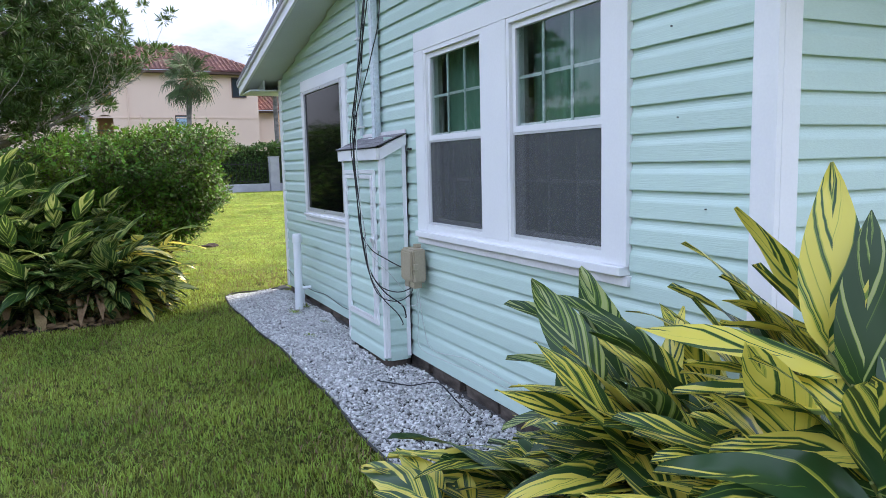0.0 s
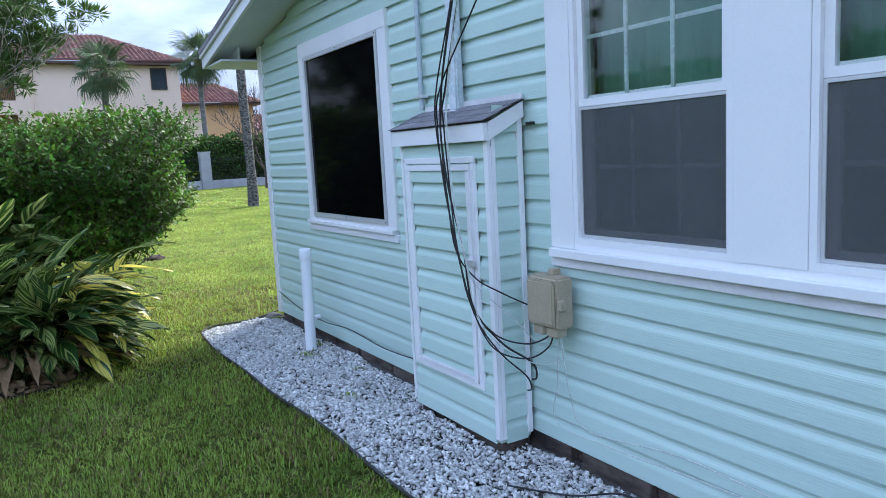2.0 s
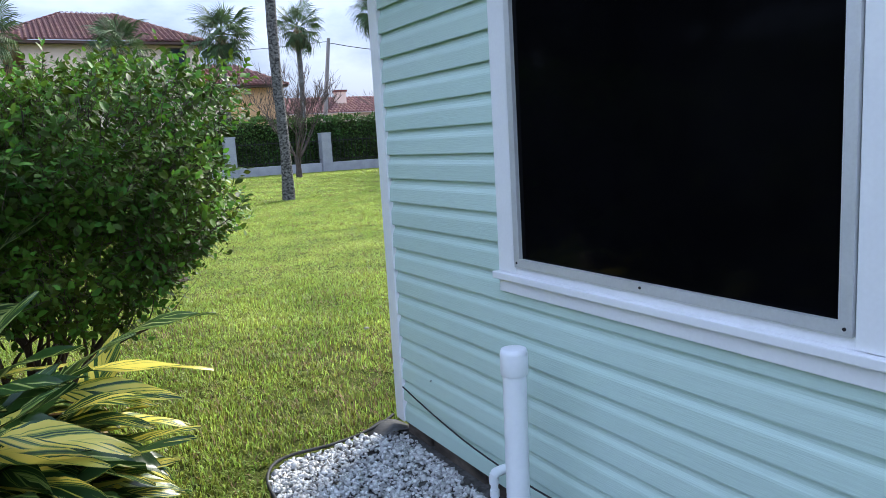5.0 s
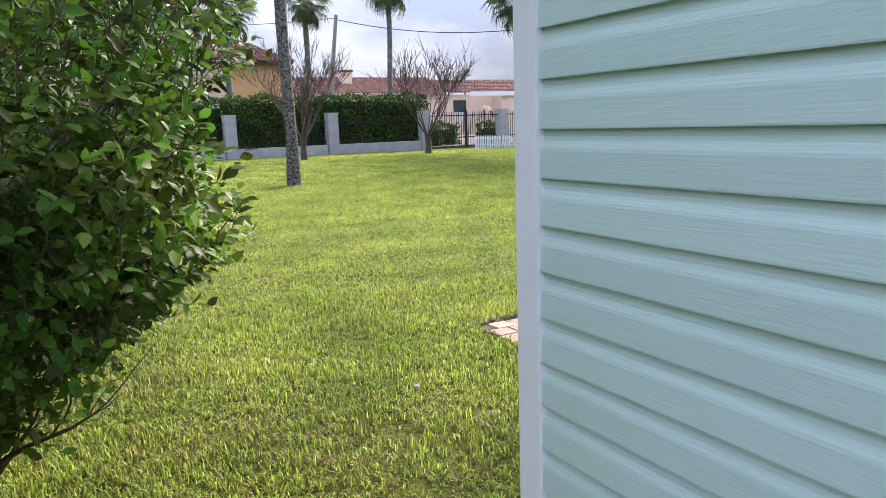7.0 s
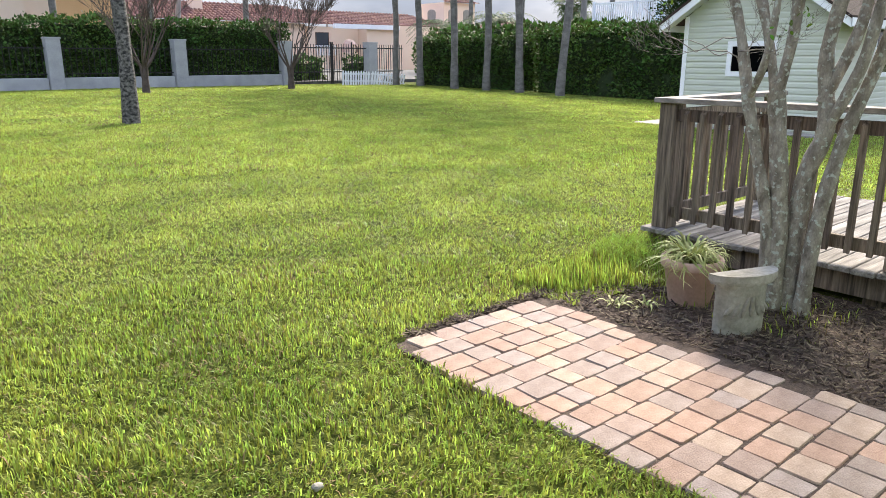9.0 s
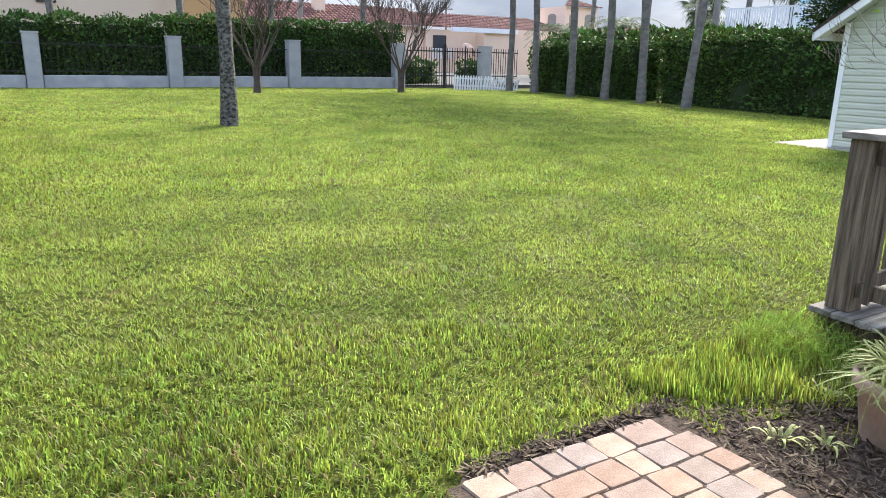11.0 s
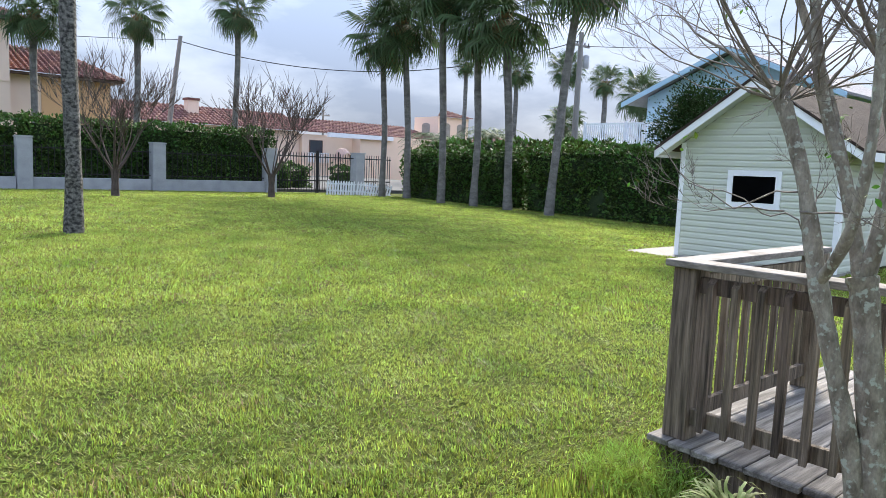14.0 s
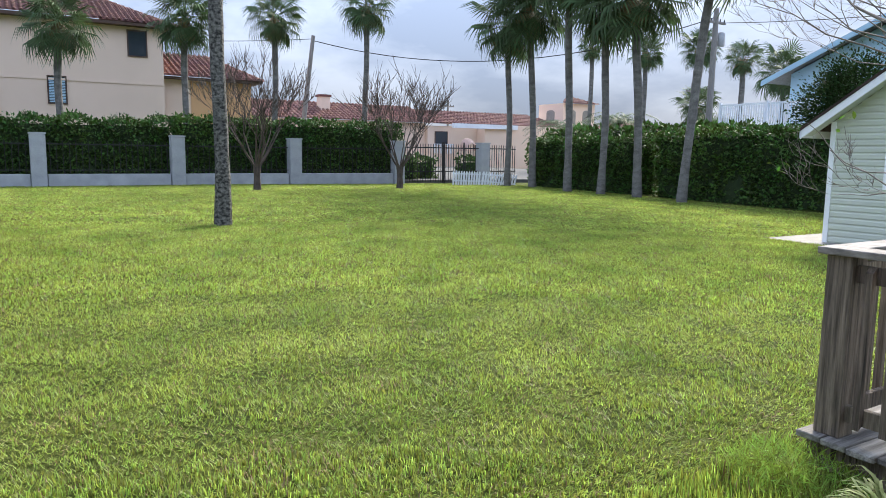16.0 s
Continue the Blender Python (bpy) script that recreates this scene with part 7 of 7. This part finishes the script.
def build_blue_house():
    b = empty("blue_house", (0, 0, 0))
    tagged(b, "two-storey pale blue house with a white balcony", "house")
    y0, y1, ze = 26.0, 36.4, 6.5
    mid = 31.0
    zt = 8.75
    box("wall", 42.0, 56, y0, y1, 0, ze, M["bluepaint"], b)
    prism("gable", [(y0, ze + 0.002), (y1, ze + 0.002), (mid, zt)], "x", 42.0, 42.2, M["bluepaint"], b)
    k = (zt - ze) / (y1 - mid)
    for ye in (y1 + 1.3, y0 - 1.3):
        zl = ze - k * 1.3
        prism("roof_slope", [(mid, zt + 0.25), (ye, zl + 0.25), (ye, zl + 0.1), (mid, zt + 0.1)], "x", 41.2, 56.6, M["shingle"], b, "grey roof slope")
        prism("rake_board", [(mid, zt + 0.2), (ye, zl + 0.2), (ye, zl - 0.08), (mid, zt - 0.08)], "x", 41.1, 41.19, M["bluepaint"], b)
    w = empty("window")
    w.parent = b
    box("pane", 41.93, 41.99, 32.6, 33.6, 5.2, 6.3, M["glassdark"], w)
    bm = bmesh.new()
    frame_box(bm, 41.9, 41.995, 32.45, 33.75, 5.05, 6.45, 0.14)
    part("casing", bm, M["picket"], w)
    bal = empty("balcony")
    bal.parent = b
    box("balcony_floor", 40.2, 41.98, 33.5, 39.8, 3.35, 3.6, M["picket"], bal)
    box("handrail", 40.2, 40.28, 33.5, 39.8, 4.75, 4.85, M["picket"], bal)
    me = None
    for i in range(40):
        if me is None:
            o = box("baluster", 40.2, 40.26, -0.035, 0.035, 3.6, 4.75, M["picket"], bal)
            me = o.data
        else:
            o = put("baluster", me, bal)
        o.location = (0, 33.6 + i * 0.157, 0)
    for yy in (33.6, 36.6, 39.7):
        box("balcony_post", 40.16, 40.3, yy - 0.07, yy + 0.07, 0, 4.95, M["picket"], bal)
    # dark clipped evergreen in front
    t = empty("evergreen_tree", (30.5, 25.7, 0))
    tagged(t, "dark rounded evergreen beside the blue house", "tree")
    tube("trunk", [(0, 0, -0.1), (0.05, 0, 1.5), (0, 0, 3.2)], [0.16, 0.13, 0.08], M["bark"], t, 8)
    V, F, tips = limbs((0, 0, 1.8), 1.5, 0.9, 7, 160, 0.06, 1, 0.8, 4)
    put("limb", mesh_of("limb", V, F, M["bark"], True), t)
    r = np.random.default_rng(161)
    cl = unit(r.normal(size=(110, 3))) * (0.5 + 0.5 * r.random((110, 1))) * np.array([1.9, 2.7, 1.45]) + np.array([0, 0, 3.85])
    p = np.repeat(cl, 300, 0) + r.normal(size=(110 * 300, 3)) * 0.30
    v, f = scatter(SMALL_V, SMALL_T, p, unit(p - np.array([0, 0, 3.2]) + r.normal(size=p.shape)), unit(r.normal(size=p.shape) + np.array([0, 0, 1])), 0.11 * r.uniform(0.6, 1.3, len(p)))
    put("crown", big_mesh("crown", v, f, M["leafblack"], True), t)


build_blue_house()

for i, (x, y, h, s) in enumerate(((45, 56.3, 10.3, 0.82), (45, 50.4, 9.2, 0.82), (45, 45.5, 8.9, 0.82), (45, 41.9, 7.9, 0.8), (52, 43.5, 7.6, 1.2), (70, 66, 7.0, 1.3))):
    build_palm(x, y, h, 0.2, "distant cabbage palm beyond the hedge", (0.2, 0.1), i, s, "distant palms")


def feather_palm(x, y, h, seed):
    """A palm with long arching feather fronds."""
    t = empty("date_palm", (x, y, 0))
    tagged(t, "distant feather-leaved palm beyond the hedge", "palm tree", "distant palms")
    tube("trunk", [(0, 0, -0.2), (0, 0, h)], [0.3, 0.25], M["palmbark"], t, 8)
    r = np.random.default_rng(seed)
    P, D = [], []
    for k in range(34):
        a, up = k * 2.4, r.uniform(0.1, 1.1)
        ca, sa = math.cos(a), math.sin(a)
        for i in range(22):
            s = i / 21
            q = (ca * 3.2 * s, sa * 3.2 * s, h + up * 2.4 * s - 2.6 * s * s)
            for sg in (-1, 1):
                P.append(q)
                D.append((-sa * sg + ca * 0.7, ca * sg + sa * 0.7, -0.35))
    P, D = np.array(P), np.array(D)
    v, f = scatter([(0, 0, 0), (-0.05, 0.4, 0), (0.05, 0.4, 0), (0, 1, -0.2)], SMALL_T, P, unit(D), unit(r.normal(size=P.shape) * 0.2 + np.array([0, 0, 1])), 0.55 * np.ones(len(P)))
    put("crown", big_mesh("crown", v, f, M["palmleaf"]), t)


feather_palm(44, 52.0, 4.4, 171)
feather_palm(41, 54.5, 3.9, 172)
feather_palm(48, 44.5, 4.3, 173)
build_hedge("hedge", 37, 43, 0, 2.0, 16, 3.4, 6000, 0.3, "far dark shrubbery beyond the clipped hedge", 181)
for k, (x, y, w) in enumerate(((20.2, 43.0, 1.4), (22.0, 44.0, 1.2), (24.2, 42.6, 1.3))):
    build_hedge("shrub", x, y, 0.35, w, 1.2, 1.1, 900, 0.16, "low clipped shrub beyond the iron fence", 190 + k)
lw = empty("low_house", (0, 0, 0))
tagged(lw, "low distant house with a hipped tile roof", "house")
box("wall", 52, 62, 58, 68, 0, 3.2, M["stucco"], lw)
tiled_slope("roof_tiles", (51.5, 68.5, 3.2), (51.5, 57.5, 3.2), (56, 61, 5.0), (56, 65, 5.0), lw, 0.45, 0.7)
tiled_slope("roof_tiles", (51.5, 57.5, 3.2), (62.5, 57.5, 3.2), (56, 61, 5.0), (56, 61, 5.0), lw, 0.45, 0.7)


# ---- bare soil and litter under the ginger ----
WORN = ((2.5, 11.4, 0.42, 0.30), (2.0, 10.35, 0.36, 0.26), (1.65, 11.9, 0.30, 0.22), (1.3, 13.0, 0.30, 0.25), (2.05, 15.9, 0.22, 0.18), (2.35, 10.75, 0.28, 0.2))


def ginger_bed(y):
    """The lawn's edge along the planted ground."""
    y = np.asarray(y, float)
    return -0.05 + 0.62 * np.sin(np.clip((y - 8.55) / 3.6, 0, 1) * math.pi) + 0.06 * np.sin(y * 5.3) + 0.03 * np.sin(y * 13)


def build_ginger_bed():
    ys = np.linspace(8.55, 12.2, 60)
    vs, fs = [], []
    for y in ys:
        vs += [(-4.2, y, 0.004), (float(ginger_bed(y)) + 0.03, y, 0.004)]
    fs = [(2 * k, 2 * k + 1, 2 * k + 3, 2 * k + 2) for k in range(len(ys) - 1)]
    g = put("planting_bed", mesh_of("planting_bed", vs, fs, M["soil"]))
    tagged(g, "dark bare soil under the ginger clumps", "soil bed", kind="structure")
    r = np.random.default_rng(210)
    n = 1500
    y = r.uniform(8.6, 12.1, n)
    x = ginger_bed(y) - np.abs(r.normal(size=n)) * 0.9 + 0.10
    p = np.stack([x, y, 0.012 + 0.03 * r.random(n)], 1)
    v, f = scatter(LEAF_V, LEAF_T, p, r.normal(size=(n, 3)) * np.array([1, 1, 0.2]), unit(np.array([0, 0, 1.0]) + r.normal(size=(n, 3)) * 0.5), 0.11 * r.uniform(0.4, 1.5, n))
    o = put("leaf_litter", big_mesh("leaf_litter", v, f, M["deadleaf"], True))
    tagged(o, "fallen brown leaves under the ginger", "litter", kind="stuff")


build_ginger_bed()


def build_soil_mound(x, y, r0, h, seed):
    """A small heap of dug, clodded soil on the grass."""
    bm = bmesh.new()
    bmesh.ops.create_icosphere(bm, subdivisions=4, radius=1.0)
    for v in bm.verts:
        n = noise.noise(v.co * 1.7 + Vector((seed, 0, 0))) + 0.6 * noise.noise(v.co * 5.5 + Vector((0, seed, 0)))
        v.co = Vector((v.co.x * r0 * (1 + 0.35 * n), v.co.y * r0 * 0.8 * (1 + 0.35 * n), max(-0.02, v.co.z * h * (1 + 0.6 * n))))
    o = part("soil_mound", bm, M["soil"], None)
    o.matrix_basis = pose(x, y, float(ground_z(x, y)))
    tagged(o, "small heap of dark dug soil on the lawn", "soil")


build_soil_mound(2.02, 15.9, 0.19, 0.07, 3.0)
pebble = blob("pebble", 0.022, 0.018, 0.012, M["caststone"], None, (0, 0, 0.008), 8)
pebble.matrix_basis = pose(2.95, 11.9, 0.02)
tagged(pebble, "single pale stone lying in the grass", "stone")


# ---- lawn blades ----
def build_grass():
    r = np.random.default_rng(200)
    line = np.array([(-0.03, 0.26), (-0.2, 1.4), (-0.1, 3.0), (0.3, 4.9), (0.5, 6.3), (1.2, 8.6), (1.5, 9.3), (2.6, 10.8), (3.1, 10.9)])

    def near_path(x, y):
        d = np.full(x.shape, 1e9)
        for px, py in line:
            d = np.minimum(d, np.hypot(x - px, y - py))
        return d
    sets = []
    for (dmin, dmax, dens, h, w, x0, x1, y0, y1) in ((0, 3.9, 8000, 0.042, 0.0068, -5, 8, 0.5, 15.5), (3.9, 8.5, 6000, 0.034, 0.0088, -7, 12, 3, 20), (8.5, 16, 2500, 0.040, 0.0190, -8, 19, 4, 27.5), (16, 34, 900, 0.038, 0.036, -9, 25, 14, 40)):
        n = int((x1 - x0) * (y1 - y0) * dens)
        x, y = r.uniform(x0, x1, n), r.uniform(y0, y1, n)
        d = near_path(x, y)
        m = (d >= dmin) & (d < dmax)
        edge = 1.33 + 0.025 * np.sin(y * 1.3) + 0.012 * np.sin(y * 4.1) - 0.015
        m &= ~((x > edge) & (y < 9.76) & (y > -3))
        m &= ~((x > 2.1) & (x < 10) & (y < 9.9))
        m &= ~((x > 4.0 + 0.02 * np.sin(y * 31)) & (x < 6.8) & (y < 12.90 + 0.02 * np.sin(x * 17)) & ~((x > 5.28) & (y > 12.58 + 0.05 * np.sin(x * 13))))
        m &= ~((x > 6.6) & (y < 13.0) & (x < 9.6))
        m &= ~((x > 16.6) & (y < 20.1) & (y > 15.8))
        m &= (x < 24.0 + 0 * y)
        # thin, worn patches
        worn = np.sin(x * 2.1 + 1.3) * np.sin(y * 1.7 + 0.4) + 0.6 * np.sin(x * 4.7) * np.sin(y * 5.1 + 2)
        m &= r.random(n) > np.clip(worn - 0.95, 0, 0.6)
        clump = np.sin(x * 41 + 3 * np.sin(y * 9) + 2 * np.sin(x * 4.3)) * np.sin(y * 37 + 3 * np.sin(x * 11) + 2 * np.sin(y * 3.7)) + 0.6 * np.sin(x * 73 + 4 * np.sin(y * 13)) * np.sin(y * 67 + 3 * np.sin(x * 17))
        m &= r.random(n) > (np.clip(0.34 - 0.8 * clump, 0, 0.92) if dmax < 5 else np.clip(0.32 - 0.85 * clump, 0, 0.92) if dmax < 9 else np.clip(0.05 - 0.3 * clump, 0, 0.5))
        m &= ~((x > -4.2) & (x < ginger_bed(y)) & (y > 8.55) & (y < 12.2))
        bare = np.zeros(n)
        for px, py, rx, ry in WORN:
            bare = np.maximum(bare, np.exp(-(((x - px) / rx) ** 2 + ((y - py) / ry) ** 2)))
        m &= r.random(n) > np.clip(bare * (0.75 + 0.5 * np.sin(x * 19 + 2 * np.sin(y * 11)) * np.sin(y * 17)), 0, 0.93)
        sets.append((x[m], y[m], np.full(int(m.sum()), h), np.full(int(m.sum()), w)))
        if dmax < 4:
            # uncut tufts between the pot and the deck corner, and thin weeds in the mulch
            k = 6500
            tx, ty = r.uniform(5.35, 6.62, k), r.uniform(12.42, 13.25, k)
            ok = (ty > 12.98 - 0.62 * np.clip((tx - 5.35) / 0.75, 0, 1) + 0.05 * np.sin(tx * 11)) & (r.random(k) < 0.65 + 0.35 * np.sin(tx * 13) * np.sin(ty * 15))
            wx, wy = r.uniform(5.75, 6.6, 420), r.uniform(11.3, 12.4, 420)
            tx, ty = np.concatenate([tx[ok], wx]), np.concatenate([ty[ok], wy])
            sets.append((tx, ty, np.concatenate([np.full(int(ok.sum()), 0.105), np.full(420, 0.06)]), np.full(len(tx), 0.0065)))
            count_near = int(m.sum()) + len(tx)
    x, y, h, w = (np.concatenate(c) for c in zip(*sets))
    n = len(x)
    # mown swathes curve round the lone palm; the grass lies over by turns one way and the other
    swathe = np.sin(2 * math.pi * (np.hypot(x - 6.9, (y - 26.0) * 0.9) / 1.15 + 0.12 * np.sin(x * 0.9) + 0.1 * np.sin(y * 0.7)))
    tuft = np.sin(x * 7.1 + 2 * np.sin(y * 3)) * np.sin(y * 6.3) + np.sin(x * 19 + y * 7) * np.sin(y * 17)
    h = h * r.uniform(0.45, 1.3, n) * (1 + 0.24 * tuft) * (1 + 0.16 * swathe)
    z = ground_z(x, y) - 0.2 * h * r.random(n)
    a = r.uniform(0, 6.283, n)
    lean = r.uniform(0.2, 1.3, n) * 0.036
    ca, sa = np.cos(a), np.sin(a)
    hw = w * 0.5
    b = np.stack([x, y, z], 1)
    s = np.stack([-sa, ca, 0 * a], 1)
    o = np.stack([ca, sa + 0.38 * swathe, 0 * a], 1)
    zz = np.array([0, 0, 1.0])
    mid = b + o * (lean * 0.35)[:, None] + zz * (h * 0.66)[:, None]
    tip = b + o * lean[:, None] + zz * (h * r.uniform(0.75, 1.0, n))[:, None]
    worn = np.zeros(n)
    for px, py, rx, ry in WORN:
        worn = np.maximum(worn, np.exp(-(((x - px) / (1.5 * rx)) ** 2 + ((y - py) / (1.5 * ry)) ** 2)))
    dry = r.random(n) < 0.04 + 0.3 * worn + 0.09 * (np.sin(x * 3.1 + 1) * np.sin(y * 2.7) > 0.55)
    near = np.arange(n) < count_near
    long = np.stack([b - s * hw[:, None], b + s * hw[:, None], mid - s * (hw * 0.85)[:, None], mid + s * (hw * 0.85)[:, None], tip], 1)
    short = np.stack([b - s * hw[:, None], b + s * hw[:, None], tip], 1)
    for nm, sel, mat, lab in (("grass", ~dry, M["blade"], "thick green lawn grass blades"), ("dry_grass", dry, M["deadleaf"], "scattered dry straw in the lawn")):
        p, q = long[sel & near], short[sel & ~near]
        f1 = (np.array([(0, 1, 3), (0, 3, 2), (2, 3, 4)])[None] + (np.arange(len(p)) * 5)[:, None, None]).reshape(-1, 3)
        f2 = np.arange(len(q) * 3).reshape(-1, 3) + len(p) * 5
        g = put(nm, big_mesh(nm, np.concatenate([p.reshape(-1, 3), q.reshape(-1, 3)]), np.concatenate([f1, f2]), mat))
        tagged(g, lab, "grass", kind="stuff")


build_grass()


# ---- pieces: siding boards and pavers ----
PROFILE = ((0.0040, 0.008), (0.0205, -0.0015), (0.0215, 0.003), (0.0185, 0.070), (0.0165, 0.078), (0.012, 0.087), (0.0075, 0.096), (0.0045, 0.107), (0.0035, 0.136))


def board(parent, axis, plane, sign, u0, u1, z0, mat):
    """One siding course: flat lower face, cove above, drip edge below."""
    vs = []
    for u in (u0, u1):
        for o, z in PROFILE:
            vs.append((plane + sign * o, u, z0 + z) if axis == "y" else (u, plane + sign * o, z0 + z))
    n = len(PROFILE)
    fs = [(i, i + 1, n + i + 1, n + i) for i in range(n - 1)]
    put("siding_board", mesh_of("siding_board", vs, fs, mat), parent)


def clad(parent, axis, plane, sign, u0, u1, z0, z1, holes, mat, top=None):
    z = z0
    while z < z1 - 0.02:
        a, b = u0, u1
        if top:
            us = [u for u in np.linspace(u0, u1, 200) if top(u) > z + 0.06]
            if not us:
                break
            a, b = us[0], us[-1]
        cuts = sorted((h[0], h[1]) for h in holes if h[2] < z + 0.022 and h[3] > z + 0.11)
        for h0, h1 in cuts:
            if h0 > a:
                board(parent, axis, plane, sign, a, min(h0, b), z, mat)
            a = max(a, h1)
        if a < b - 0.01:
            board(parent, axis, plane, sign, a, b, z, mat)
        z += COURSE


Z0 = 0.095
west_holes = [(2.89, 5.31, 1.035, 2.60), (6.968, 8.618, 1.012, 2.61), (BY0 + 0.03, BY1 - 0.03, 0.0, 1.84)]
clad(wall_west, "y", WX + 0.018, -1, WALL_S + 0.10, 6.08, Z0, 3.6, west_holes, M["siding"], rake_z)
clad(wall_west, "y", WX + 0.018, -1, 6.08, WALL_N - 0.086, Z0 - 0.02, 3.6, west_holes, M["siding"], rake_z)
clad(wall_south, "x", WALL_S + 0.018, -1, WX + 0.11, 5.2, Z0, 2.72, [], M["siding"])
cz = 0.065
clad(closet_body, "y", BX + 0.018, -1, BY0 + 0.033, BY1 - 0.023, cz, 1.66, [(5.635, 6.375, 0.36, 1.56)], M["siding"])
clad(closet_body, "x", BY0 + 0.018, -1, BX + 0.043, WX - 0.055, cz, 1.78, [], M["siding"])
clad(closet_body, "y", BX + 0.006, -1, 5.707, 6.303, cz + 0.127 * 3, 1.50, [], M["siding"])
clad(shed_front, "y", SX + 0.02, -1, SY0 + 0.09, SY1 - 0.09, 0.08, 3.5, [(SHED_WIN[0] - 0.06, SHED_WIN[1] + 0.06, SHED_WIN[2] - 0.06, SHED_WIN[3] + 0.06)], M["cream"], lambda y: 2.45 + 1.1 * (1 - abs(y - (SY0 + SY1) / 2) / ((SY1 - SY0) / 2)))
clad(shed_side, "x", SY0 + 0.02, -1, SX + 0.1, 24.9, 0.08, 2.4, [(19.2, 20.3, 1.15, 2.25)], M["cream"])


def build_patio():
    pt = box("patio", 3.99, 5.24, 9.9, 12.83, -0.06, 0.0095, M["soil"])
    tagged(pt, "patio of pink tumbled concrete pavers", "patio", kind="structure")
    r = random.Random(300)
    shapes = {}

    def paver_mesh(w, d, k):
        key = (w, d, k)
        if key not in shapes:
            rq = random.Random(k * 100 + int(w * 1000))
            bm = bmesh.new()
            c = 0.011
            ring = [(-w / 2 + c, -d / 2), (w / 2 - c, -d / 2), (w / 2, -d / 2 + c), (w / 2, d / 2 - c), (w / 2 - c, d / 2), (-w / 2 + c, d / 2), (-w / 2, d / 2 - c), (-w / 2, -d / 2 + c)]
            ring = [(x + rq.uniform(-0.005, 0.005), y + rq.uniform(-0.005, 0.005)) for x, y in ring]
            lo = [bm.verts.new((x, y, -0.03)) for x, y in ring]
            md = [bm.verts.new((x, y, 0.014)) for x, y in ring]
            hi = [bm.verts.new((x * (1 - 0.010 / w), y * (1 - 0.010 / d), 0.024 + rq.uniform(-0.0015, 0.0015))) for x, y in ring]
            for i in range(8):
                j = (i + 1) % 8
                bm.faces.new((lo[i], lo[j], md[j], md[i]))
                bm.faces.new((md[i], md[j], hi[j], hi[i]))
            bm.faces.new(hi)
            me = bpy.data.meshes.new("paver")
            bm.to_mesh(me)
            bm.free()
            me.materials.append(M["paver"])
            shapes[key] = me
        return shapes[key]

    y = 12.84
    row = 0
    while y > 10.0:
        d = 0.165
        x = 3.96 + (0.13 if row == 0 else 0.04 if row == 1 else 0.012 * (row % 3))
        while x < 5.10:
            w = r.choice([0.13, 0.17, 0.17, 0.23])
            if x + w > 5.22:
                w = 0.13
            o = put("paver", paver_mesh(w - 0.003, d - 0.003, r.randint(0, 5)), pt, pose(x + w / 2, y - d / 2, -0.009 + r.uniform(-0.003, 0.003), r.uniform(-0.8, 0.8), r.uniform(-0.8, 0.8), r.uniform(-1.5, 1.5)))
            x += w
        y -= d
        row += 1


build_patio()
